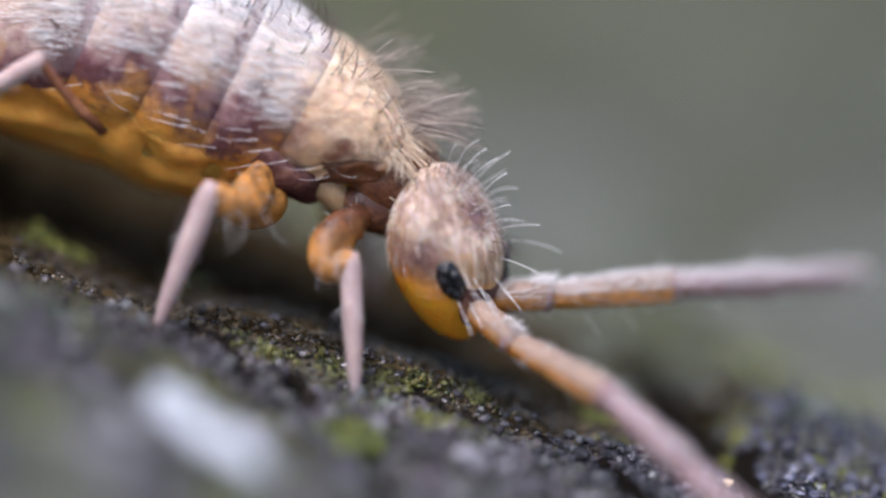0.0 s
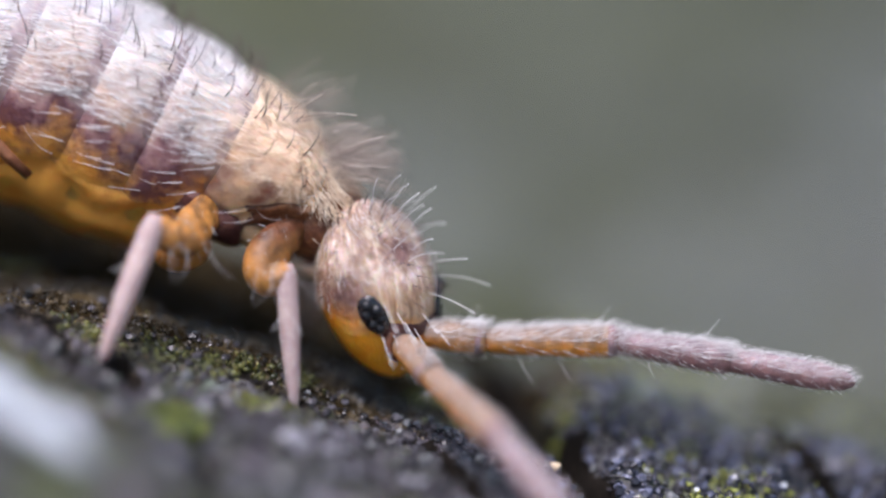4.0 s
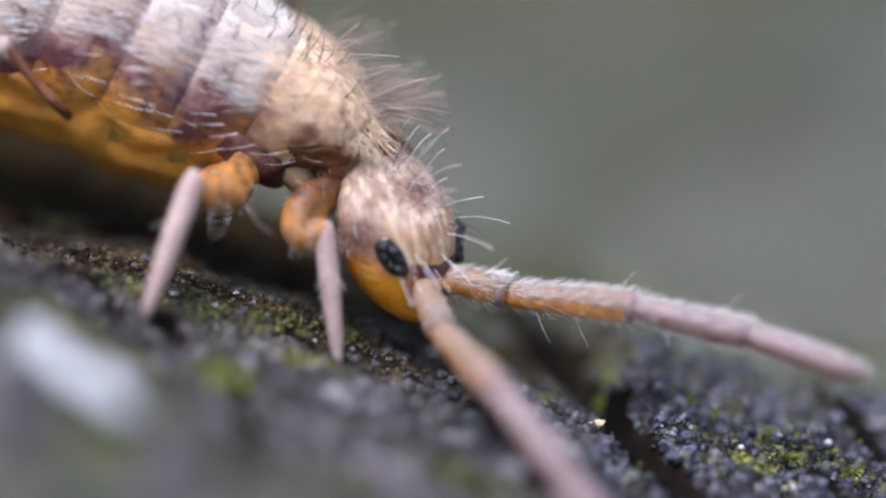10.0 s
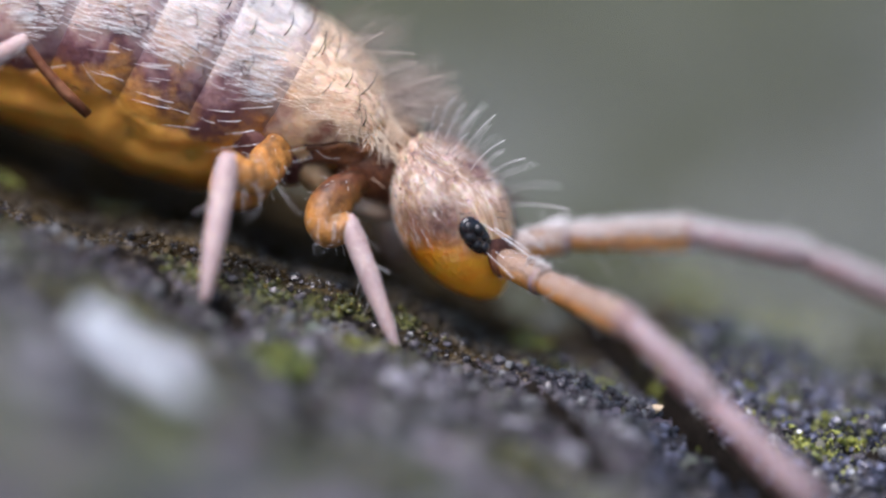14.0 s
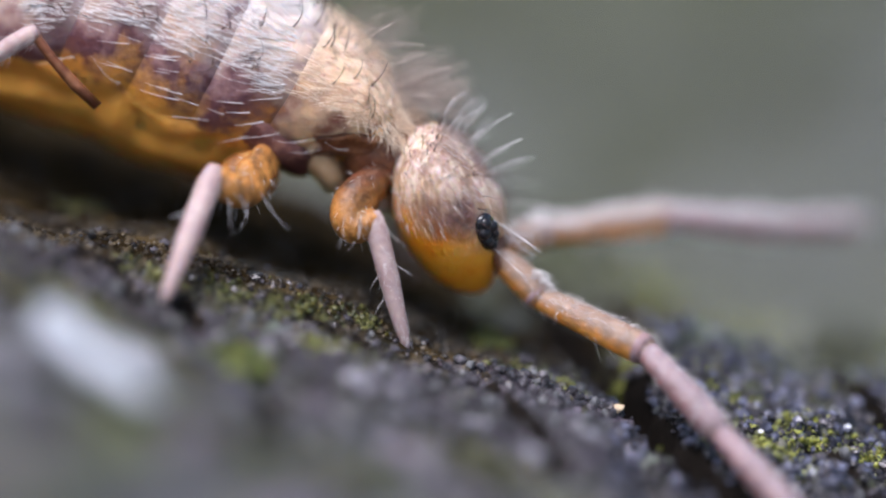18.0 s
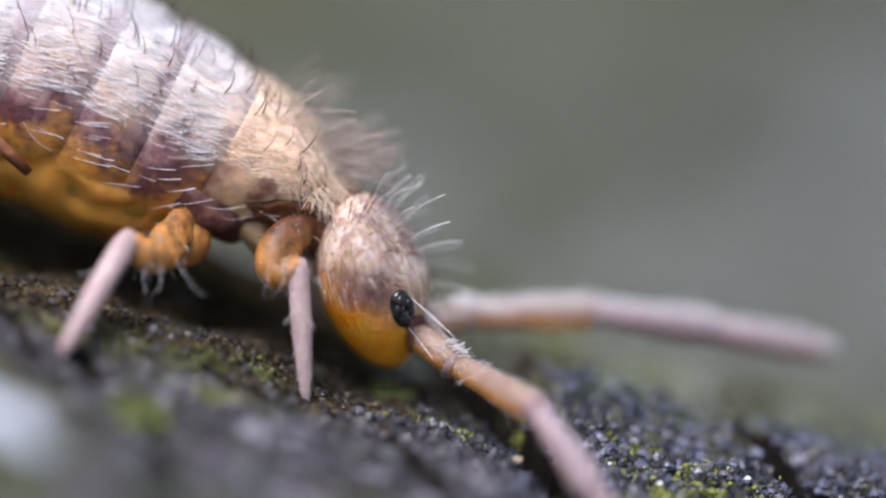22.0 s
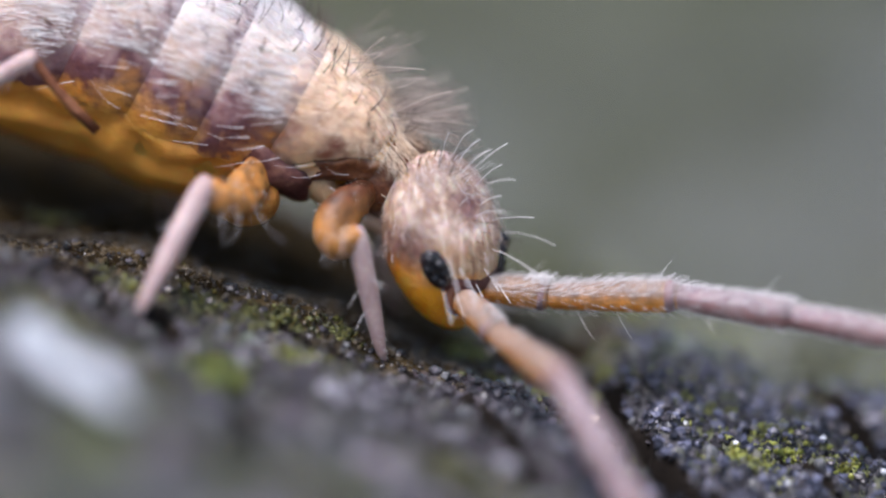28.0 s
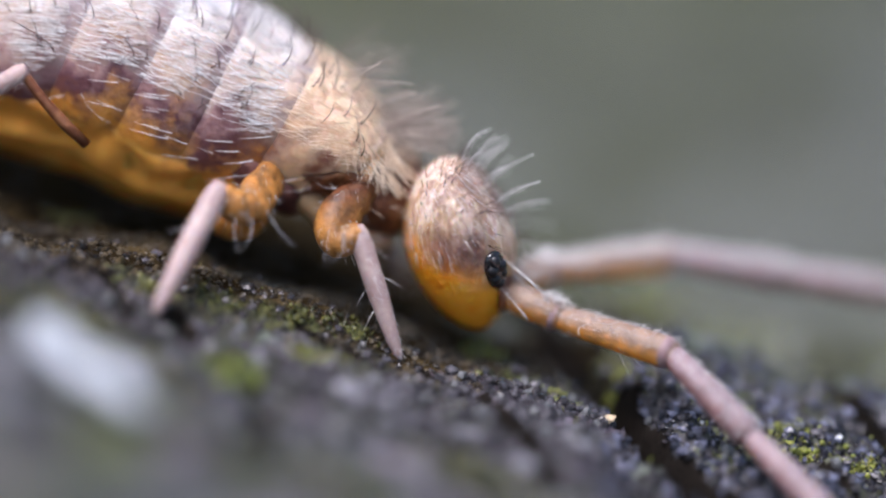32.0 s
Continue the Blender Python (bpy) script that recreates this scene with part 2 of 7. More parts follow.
WHITE_QUARTZ = rough_surface("white_quartz", [(0.55, 0.58, 0.62), (0.80, 0.82, 0.84)], 20, 0.15, 1, 5)
SEED = rough_surface("tan_grain", [(0.45, 0.33, 0.20), (0.70, 0.56, 0.38)], 30, 0.4, 2, 8)


def ground_material():
    """Dark wet stone near by; grey-green forest floor further off."""
    m, nd, ln, bsdf = nodes_of("stone_and_forest_floor")
    tc = nd.new("ShaderNodeTexCoord")

    def noise_at(size, detail=6, aside=0):
        n = nd.new("ShaderNodeTexNoise")
        n.inputs["Scale"].default_value = 1 / (size * U)
        n.inputs["Detail"].default_value = detail
        place = nd.new("ShaderNodeMapping")
        place.inputs["Location"].default_value = (aside * U, 0, 0)
        ln.new(tc.outputs["Object"], place.inputs["Vector"])
        ln.new(place.outputs[0], n.inputs["Vector"])
        return n

    def ramp_of(source, stops):
        r = nd.new("ShaderNodeValToRGB")
        while len(r.color_ramp.elements) < len(stops):
            r.color_ramp.elements.new(0.5)
        for e, (p, c) in zip(r.color_ramp.elements, stops):
            e.position, e.color = p, (*c, 1)
        ln.new(source, r.inputs["Fac"])
        return r

    def mixed(fac, a, b):
        mx = nd.new("ShaderNodeMix")
        mx.data_type = "RGBA"
        ln.new(fac, mx.inputs[0])
        ln.new(a, mx.inputs[6])
        ln.new(b, mx.inputs[7])
        return mx.outputs[2]

    stone = ramp_of(noise_at(150, 10).outputs["Fac"], [(0.36, (0.008, 0.008, 0.010)), (0.45, (0.028, 0.027, 0.032)), (0.55, (0.064, 0.063, 0.073)), (0.66, (0.205, 0.202, 0.232))])
    tint = ramp_of(noise_at(190, 3, 700).outputs["Fac"], [(0.38, (0.66, 0.92, 0.50)), (0.5, (1.0, 1.0, 1.0)), (0.62, (1.14, 0.92, 1.06))])
    stained = nd.new("ShaderNodeMix")
    stained.data_type, stained.blend_type = "RGBA", "MULTIPLY"
    stained.inputs[0].default_value = 1.0
    ln.new(stone.outputs["Color"], stained.inputs[6])
    ln.new(tint.outputs["Color"], stained.inputs[7])
    moss = ramp_of(noise_at(40, 6).outputs["Fac"], [(0.35, (0.03, 0.038, 0.012)), (0.65, (0.10, 0.112, 0.042))])
    patch = ramp_of(noise_at(230, 4, 300).outputs["Fac"], [(0.51, (0, 0, 0)), (0.64, (1, 1, 1))])
    near = mixed(patch.outputs["Color"], stained.outputs[2], moss.outputs["Color"])
    far = ramp_of(noise_at(690, 1, 1500).outputs["Fac"], [(0.38, (0.046, 0.050, 0.033)), (0.44, (0.058, 0.062, 0.042)), (0.50, (0.070, 0.074, 0.053)), (0.56, (0.085, 0.088, 0.068)), (0.62, (0.105, 0.108, 0.095))])
    sep = nd.new("ShaderNodeSeparateXYZ")
    ln.new(tc.outputs["Object"], sep.inputs[0])
    reach = nd.new("ShaderNodeMapRange")
    reach.inputs["From Min"].default_value, reach.inputs["From Max"].default_value = 800 * U, 1080 * U
    oblique = nd.new("ShaderNodeMath")
    oblique.operation = "MULTIPLY_ADD"
    ln.new(sep.outputs["X"], oblique.inputs[0])
    oblique.inputs[1].default_value = 0.5
    ln.new(sep.outputs["Y"], oblique.inputs[2])
    ln.new(oblique.outputs[0], reach.inputs["Value"])
    # dark brown humus behind, its colour deepened to stand for shade under the animal
    shaded_humus = ramp_of(noise_at(56, 8).outputs["Fac"], [(0.35, (0.008, 0.0055, 0.003)), (0.5, (0.025, 0.018, 0.009)), (0.65, (0.062, 0.045, 0.022))])
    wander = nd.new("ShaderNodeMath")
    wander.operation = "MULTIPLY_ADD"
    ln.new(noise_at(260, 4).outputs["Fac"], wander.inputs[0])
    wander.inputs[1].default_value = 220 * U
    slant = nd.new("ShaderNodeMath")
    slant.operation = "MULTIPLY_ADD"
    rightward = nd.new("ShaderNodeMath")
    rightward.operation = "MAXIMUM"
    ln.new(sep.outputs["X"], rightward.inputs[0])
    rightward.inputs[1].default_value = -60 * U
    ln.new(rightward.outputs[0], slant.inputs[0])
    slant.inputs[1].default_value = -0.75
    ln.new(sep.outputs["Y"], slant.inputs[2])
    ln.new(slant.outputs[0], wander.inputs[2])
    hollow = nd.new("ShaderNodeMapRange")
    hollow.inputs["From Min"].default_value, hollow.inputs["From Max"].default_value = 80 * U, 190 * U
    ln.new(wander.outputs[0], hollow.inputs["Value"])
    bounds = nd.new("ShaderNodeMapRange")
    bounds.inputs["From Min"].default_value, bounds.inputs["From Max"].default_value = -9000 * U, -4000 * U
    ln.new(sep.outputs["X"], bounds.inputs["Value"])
    humus_shade = nd.new("ShaderNodeMath")
    humus_shade.operation = "MULTIPLY"
    ln.new(hollow.outputs[0], humus_shade.inputs[0])
    ln.new(bounds.outputs[0], humus_shade.inputs[1])
    near = mixed(humus_shade.outputs[0], near, shaded_humus.outputs["Color"])
    # hue drifts over the forest floor
    hue = ramp_of(noise_at(900, 0).outputs["Fac"], [(0.40, (1.0, 1.0, 0.62)), (0.47, (0.86, 1.0, 0.72)), (0.53, (1.0, 0.98, 0.94)), (0.60, (0.93, 0.97, 1.22))])
    tinted = nd.new("ShaderNodeMix")
    tinted.data_type, tinted.blend_type = "RGBA", "MULTIPLY"
    tinted.inputs[0].default_value = 1.0
    ln.new(far.outputs["Color"], tinted.inputs[6])
    ln.new(hue.outputs["Color"], tinted.inputs[7])
    colour = mixed(reach.outputs[0], near, tinted.outputs[2])
    ln.new(colour, bsdf.inputs["Base Color"])
    # matt and without sheen there, so the painted shade stays dark
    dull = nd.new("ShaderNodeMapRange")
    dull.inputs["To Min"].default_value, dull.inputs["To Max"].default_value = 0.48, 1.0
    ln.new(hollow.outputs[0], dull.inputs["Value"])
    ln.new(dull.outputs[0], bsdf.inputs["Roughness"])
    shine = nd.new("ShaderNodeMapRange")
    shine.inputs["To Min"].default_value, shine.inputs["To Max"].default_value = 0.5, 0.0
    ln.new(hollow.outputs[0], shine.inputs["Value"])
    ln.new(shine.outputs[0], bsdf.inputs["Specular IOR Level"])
    bump = nd.new("ShaderNodeBump")
    bump.inputs["Distance"].default_value = 10 * U
    bump.inputs["Strength"].default_value = 0.9
    ln.new(noise_at(16, 6).outputs["Fac"], bump.inputs["Height"])
    ln.new(bump.outputs["Normal"], bsdf.inputs["Normal"])
    return m


GROUND = ground_material()


# ---- mesh helpers ----
def mesh_object(name, verts, faces, material, parent=None, label="", smooth=True):
    me = bpy.data.meshes.new(name)
    me.from_pydata([(x * U, y * U, z * U) for x, y, z in verts], [], faces)
    me.materials.append(material)
    if smooth:
        me.polygons.foreach_set("use_smooth", [True] * len(me.polygons))
    me.update()
    ob = new(name, me)
    if parent is not None:
        ob.parent = parent
    if label:
        tagged(ob, label)
    return ob


def loft(rings, closed=True, caps=True):
    """Vertices and faces of a skin over rings of equal length."""
    n = len(rings[0])
    verts = [v for r in rings for v in r]
    faces = []
    for i in range(len(rings) - 1):
        for j in range(n if closed else n - 1):
            k = (j + 1) % n
            faces.append((i * n + j, i * n + k, (i + 1) * n + k, (i + 1) * n + j))
    if caps and closed:
        faces.append(tuple(range(n - 1, -1, -1)))
        last = (len(rings) - 1) * n
        faces.append(tuple(last + j for j in range(n)))
    return verts, faces


def limb(profile, sides=14, bow=0.0, wobble=0.0, seed=0):
    """A limb along +x from (x, radius) pairs, bowed upwards by bow."""
    rng = random.Random(seed)
    length = profile[-1][0] - profile[0][0]
    rings = []
    for x, r in profile:
        s = (x - profile[0][0]) / length
        z0 = bow * 4 * s * (1 - s)
        rings.append([(x, r * math.cos(a) * (1 + wobble * rng.uniform(-1, 1)), z0 + r * math.sin(a) * (1 + wobble * rng.uniform(-1, 1))) for a in (2 * math.pi * k / sides for k in range(sides))])
    return loft(rings)


def curve_between(points, s):
    """Catmull-Rom through points at parameter s."""
    n = len(points)
    i = max(0, min(n - 2, int(s)))
    f = s - i
    p = [Vector(points[max(0, min(n - 1, i + k))]) for k in (-1, 0, 1, 2)]
    return 0.5 * (2 * p[1] + (p[2] - p[0]) * f + (2 * p[0] - 5 * p[1] + 4 * p[2] - p[3]) * f * f + (3 * p[1] - p[0] - 3 * p[2] + p[3]) * f ** 3)


def hair_mesh(hairs, sides=3, steps=4, club=0.0):
    """Curved tapering hairs: each is (root, way, length, radius, bend), where bend is a vector that draws the tip aside. club: swelling near the tip."""
    verts, faces = [], []
    for root, way, length, radius, bend in hairs:
        root, way, bend = Vector(root), Vector(way).normalized(), Vector(bend)
        side = way.orthogonal().normalized()
        other = way.cross(side)
        start = len(verts)
        for k in range(steps + 1):
            s = k / steps
            centre = root + way * (length * s) + bend * (length * s * s)
            r = radius * ((1 - 0.72 * s) if not club else (0.75 + club * max(0.0, s - 0.35)))
            for j in range(sides):
                a = 2 * math.pi * j / sides
                verts.append(tuple(centre + side * (r * math.cos(a)) + other * (r * math.sin(a))))
        for k in range(steps):
            for j in range(sides):
                b, c = start + k * sides + j, start + k * sides + (j + 1) % sides
                faces.append((b, c, c + sides, b + sides))
        tip = start + steps * sides
        faces.append(tuple(tip + j for j in range(sides)))
    return verts, faces


# ---- ground ----
def base_height(x):
    q = min(x + 784, 2300) - 200
    q = max(q, -1500)
    return -76 - 0.335 * q + 0.00007 * q * q


def groove(x, y, x0, y0, x1, y1, width):
    """1 on the line from one point to the other, falling to 0 at width from it."""
    dx, dy = x1 - x0, y1 - y0
    s = max(0.0, min(1.0, ((x - x0) * dx + (y - y0) * dy) / (dx * dx + dy * dy)))
    wave = 7 * math.sin(s * 9 + x0) + 4 * math.sin(s * 23 + y0)
    d = math.hypot(x - x0 - dx * s - wave, y - y0 - dy * s) if abs(dy) > abs(dx) else math.hypot(x - x0 - dx * s, y - y0 - dy * s - wave)
    return max(0.0, 1 - d / width)


CRACKS = [
    (284, 70, 350, -80, 36, 110), (350, -80, 460, -200, 34, 110), (460, -200, 540, -330, 34, 110), (130, 579, 218, 196, 44, 160), (218, 196, 284, 70, 34, 120),
    (-617, -34, -562, -143, 14, 90), (-500, -80, -464, -150, 25, 150), (-60, -10, 40, -58, 9, 45), (40, -58, 93, -142, 15, 90), (93, -142, 160, -340, 22, 90), (-362, -245, -326, -520, 26, 110),
    (640, 260, 690, 180, 22, 90), (690, 180, 800, 10, 30, 110), (-300, -18, -120, -72, 9, 40), (-820, 60, -640, -23, 9, 40), (620, -40, 900, -330, 12, 50), (-60, -304, 120, -651, 22, 80), (-760, -226, -560, -242, 20, 60),
]


def crack_depth(x, y):
    low = 0.0
    for x0, y0, x1, y1, w, deep in CRACKS:
        if min(x0, x1) - 90 < x < max(x0, x1) + 90 and min(y0, y1) - 90 < y < max(y0, y1) + 90:
            low = max(low, deep * min(1.0, groove(x, y, x0, y0, x1, y1, w) * 1.5) ** 1.3)
    return low


def ground_height(x, y):
    z = base_height(x)
    # the slab falls away behind, rises to a lower hump, and drops to the forest floor
    slab = max(0.0, min(1.0, (x - 225) / 90))
    z += slab * 0.36 * max(-420.0, min(260.0, y))
    z -= 80 * math.exp(-((x - 190) / 170) ** 2 - ((y + 600) / 230) ** 2)
    edge = 640 + 1.2 * min(520.0, max(0.0, -330 - x)) + 60 * noise.noise((x / 420, 3.1, 0)) - slab * 340 - slab * 0.25 * min(700.0, max(0.0, x - 330))
    if y > edge:
        z -= 250 * min(1.0, (y - edge) / 320) ** 1.3
    z += (130 + 85 * slab) * math.exp(-((y - edge - 750 + 320 * slab) / (260 - 85 * slab)) ** 2) * (0.75 + 0.5 * noise.noise((x / 260, 7.7, 0)))
    z += 38 * math.exp(-((y - 640) / 130) ** 2) * max(0.0, min(1.0, (180 - x) / 150))
    drop = edge + 1000 - 340 * slab
    if y > drop:
        z -= min(380.0, (y - drop) * 0.5)
    if y < -1500:
        z -= min(3000.0, (-1500 - y) * 0.25)
    # a low mound of humus close behind the feet, and a slope before them
    rise = max(0.0, min(1.0, (y + 100) / 170))
    z += 44 * rise * rise * (3 - 2 * rise) * max(0.0, min(1.0, -x / 260)) * max(0.0, min(1.0, (x + 760) / 260)) * (1 - 0.4 * max(0.0, min(1.0, (y - 160) / 200)))
    before = max(0.0, -115 - y)
    z -= (0.25 * min(200.0, before) + 0.05 * max(0.0, min(1200.0, before - 200))) * (1 - slab) * (1 - 0.45 * max(0.0, min(1.0, (x + 150) / 250)))
    z += 47 * math.exp(-((x + 640) / 230) ** 2 - ((y + 590) / 120) ** 2)
    fine = 1.0 if -1500 < y < edge + 900 else 0.4
    z += fine * (24 * noise.noise((x / 190, y / 190, 0.3)) + (11 + 15 * slab) * noise.noise((x / 62, y / 62, 4.0)) + (7 + 9 * slab) * noise.noise((x / 24, y / 24, 8.0)) + (5 + 4 * slab) * noise.noise((x / 12, y / 12, 12.0)))
    return z - crack_depth(x, y)


def spaced(low, high, step, reach):
    """Even steps from low to high, then ever longer ones out to reach on both sides."""
    out = [low + step * i for i in range(int((high - low) / step) + 1)]
    gap, a, b = step, out[0], out[-1]
    lows, highs = [], []
    while b < reach:
        gap *= 1.22
        a, b = a - gap, b + gap
        lows.append(a)
        highs.append(b)
    return lows[::-1] + out + highs


def build_ground():
    xs, ys = spaced(-1000, 1050, 5.2, 600000), spaced(-480, 620, 5.2, 600000)
    verts = [(x, y, ground_height(x, y)) for y in ys for x in xs]
    n = len(xs)
    faces = [(j * n + i, j * n + i + 1, (j + 1) * n + i + 1, (j + 1) * n + i) for j in range(len(ys) - 1) for i in range(n - 1)]
    ob = mesh_object("ground", verts, faces, GROUND)
    # near-black faces in the cracks: their shade is put into the colour
    ob.data.materials.append(CRACK_SHADE)
    deep = [crack_depth(v[0], v[1]) > 8 for v in verts]
    ob.data.polygons.foreach_set("material_index", [1 if any(deep[i] for i in f) else 0 for f in faces])
    return tagged(ob, "dark wet weathered stone with cracks, dropping to blurred forest floor", "ground", kind="structure")


ground = build_ground()


# ---- the animal ----
# Back and belly lines in the middle plane, from the neck to the tail.
BACK = [(676, 268), (640, 188), (590, 116), (520, 52), (430, -5), (340, -60), (240, -105), (130, -140), (10, -160), (-120, -165), (-260, -140), (-400, -85), (-520, -5)]
BELLY = [(632, 322), (560, 314), (480, 320), (390, 336), (290, 346), (190, 322), (90, 276), (0, 243), (-100, 210), (-200, 170), (-310, 120), (-420, 75), (-510, 50)]
BACK = [(x - 500, 0, 250 - y) for x, y in BACK]
BELLY = [(x - 500, 0, 250 - y) for x, y in BELLY]

springtail = new("springtail")
tagged(springtail, "cream and purple banded springtail with orange belly, standing on dark stone", "springtail")


def skin(u, a, swell=1.0):
    """A point of the trunk: u along it from the neck, a degrees from the back line, positive towards the viewer's side."""
    top, low = curve_between(BACK, u), curve_between(BELLY, u)
    mid, up = (top + low) / 2, (top - low) / 2
    wide = max(up.length * 0.86, float(np.interp(u, [0, 0.4, 1.0, 1.8, 2.6, 3.4], [84, 110, 128, 140, 150, 158])))
    a = radians(a)
    p = mid + swell * (up * math.cos(a) + Vector((0, -wide * math.sin(a), 0)))
    aside = 0.18 * max(0.0, 150 - p.x)
    return p + Vector((0, aside, -0.268 * aside))


def skin_normal(u, a):
    du = skin(u + 0.05, a) - skin(u - 0.05, a)
    da = skin(u, a + 2) - skin(u, a - 2)
    n = du.cross(da).normalized()
    return n if n.dot(skin(u, a) - skin(u, a, 0.2)) > 0 else -n


def build_trunk():
    rings = []
    for i in range(61):
        u = 0.95 + 11.05 * i / 60
        rings.append([tuple(skin(u, 360 * k / 40, 0.935 + 0.035 * max(0.0, min(1.0, (abs(180 - abs(180 - 360 * k / 40)) - 112) / 26)) + 0.03 * noise.noise(skin(u, 360 * k / 40) / 55))) for k in range(40)])
    v, f = loft(rings)
    return mesh_object("belly", v, f, ORANGE, springtail, "soft translucent orange belly")


def rake(a):
    """The edges of the plates slant back down the flank."""
    return 0.3 * max(0.0, (abs(a) - 20) / 90)


def plate(name, u0, u1, a0, a1, swell, label="", ragged=0.0, bulge=0.02, steps=16, around=36, seed=1, shift=0.0, plain=0.0):
    """A curved plate of the trunk with turned-in, uneven edges, and its pigment coordinates."""
    marks = []

    def point(s, g, lift):
        a = a0 + (a1 - a0) * g
        u = u0 + (u1 - u0) * s
        if plain > 0.5:
            a *= float(np.interp(u, [0.25, 1, 2, 3], [74, 84, 102, 116])) / 122
        a += ragged * (2 * g - 1) * (noise.noise((u * 3.1, seed * 2.3, 2)) + 0.5 * noise.noise((u * 9.3, seed * 2.9, 3)))
        mark = abs(a) / 180 + (0.56 - buff_border(u) / 180 if u1 < 3.5 and plain > 0.5 else shift)
        marks.append((s + plain, min(mark, 0.515) if plain > 0.5 else mark))
        return tuple(skin(u + rake(a), a, lift))

    rings = [[point(0.01, k / around, swell - (0.62 if plain > 0.5 else 0.035)) for k in range(around + 1)]]
    for i in range(steps + 1):
        s = i / steps
        lift = swell + bulge * math.sin(math.pi * s) - (0.52 * max(0.0, 1 - s * 5) ** 2 if plain > 0.5 else 0.012 * max(0.0, 1 - s * 7)) - 0.010 * max(0.0, s * 7 - 6) ** 1.5
        rings.append([point(s, k / around, lift - 0.045 * (1 - min(1.0, min(k, around - k) / around * 9))) for k in range(around + 1)])
    rings.append([point(0.995, k / around, swell - 0.03) for k in range(around + 1)])
    v, f = loft(rings, closed=False)
    ob = mesh_object(name, v, f, SKIN, springtail, label)
    layer = ob.data.uv_layers.new(name="pigment")
    layer.data.foreach_set("uv", [c for loop in ob.data.loops for c in marks[loop.vertex_index]])
    return ob


def buff_border(u):
    """Degrees from the back line at which the buff of the front plate gives way to purple."""
    return float(np.interp(u, [0.2, 1.0, 2.0, 3.1], [80, 88, 90, 80]))


build_trunk()
SEGMENTS = [(0.62, 3.0, 122), (3.0, 4.35, 110), (4.35, 5.5, 110), (5.5, 6.8, 108), (6.8, 8.3, 106), (8.3, 11.2, 104), (11.2, 11.9, 108)]
for i, (u0, u1, low) in enumerate(SEGMENTS):
    shift, plain = (-0.06, 0.0) if i > 3 else (-0.05, 0.7) if i == 0 else (-0.02, 0.08) if i == 1 else (0.0, 0.0)
    plate("tergite", u0, u1 + 0.12, -low, low, 1.0, "pale buff hairy front back plate" if i == 0 else "cream-white back plate with a dusky crossband", 3.0, 0.05 if i == 0 else 0.06, steps=20, around=60, seed=i, shift=shift, plain=plain)


def build_flank(side):
    """Soft folded skin between the back plates and the belly, sunk into both along its edges."""
    steps, around = 170, 26
    verts, marks = [], []
    for i in range(steps + 1):
        u = 0.95 + 10.75 * i / steps
        k = next(j for j, (u0, u1, _) in enumerate(SEGMENTS) if u <= u1 or j == len(SEGMENTS) - 1)
        u0, u1, _ = SEGMENTS[k]
        s = (u - u0) / (u1 - u0)
        low = float(np.interp(u, [0.3, 1.0, 2.0, 2.8, 3.4, 12], [70, 78, 96, 108, 106, 100]))
        front = max(0.0, min(1.0, (3.7 - u) / 0.5))
        for j in range(around + 1):
            g = j / around
            a = low + 52 * g + 5 * noise.noise((u * 1.7, g * 2, 9.1 + side))
            fold = 0.034 * abs(math.sin(math.pi * s)) ** 0.6 * math.sin(math.pi * min(1.0, g * 1.25)) + 0.022 * math.sin(g * 13 + 2.2 * noise.noise((u * 1.1, g, 5.5)))
            lift = 0.962 + fold + 0.05 * noise.noise((u * 2.3, g * 3.1, 3.3 * side)) - 0.07 * max(0.0, g * 3.2 - 2.2) ** 1.4 - 0.03 * max(0.0, 1 - g * 8)
            verts.append(tuple(skin(u, side * a, lift)))
            mark = a / 180 + (0.56 - buff_border(u) / 180) * front
            marks.append((s + 0.7 * front, mark + front * (min(mark, 0.52) - mark)))
    n = around + 1
    faces = [(i * n + j, i * n + j + 1, (i + 1) * n + j + 1, (i + 1) * n + j) for i in range(steps) for j in range(around)]
    ob = mesh_object("flank", verts, faces, SKIN, springtail, "folded flank skin, blotched purple-brown over orange")
    # red-brown skin at the neck, with a ragged hind border
    ob.data.materials.append(NECK)
    ob.data.polygons.foreach_set("material_index", [1 if 0.95 + 10.75 * (q // around) / steps < 2.35 + 0.7 * noise.noise((q % around / 4.0, q // around / 9.0, 1.3)) else 0 for q in range(len(faces))])
    layer = ob.data.uv_layers.new(name="pigment")
    layer.data.foreach_set("uv", [c for loop in ob.data.loops for c in marks[loop.vertex_index]])


for side in (1, -1):
    build_flank(side)


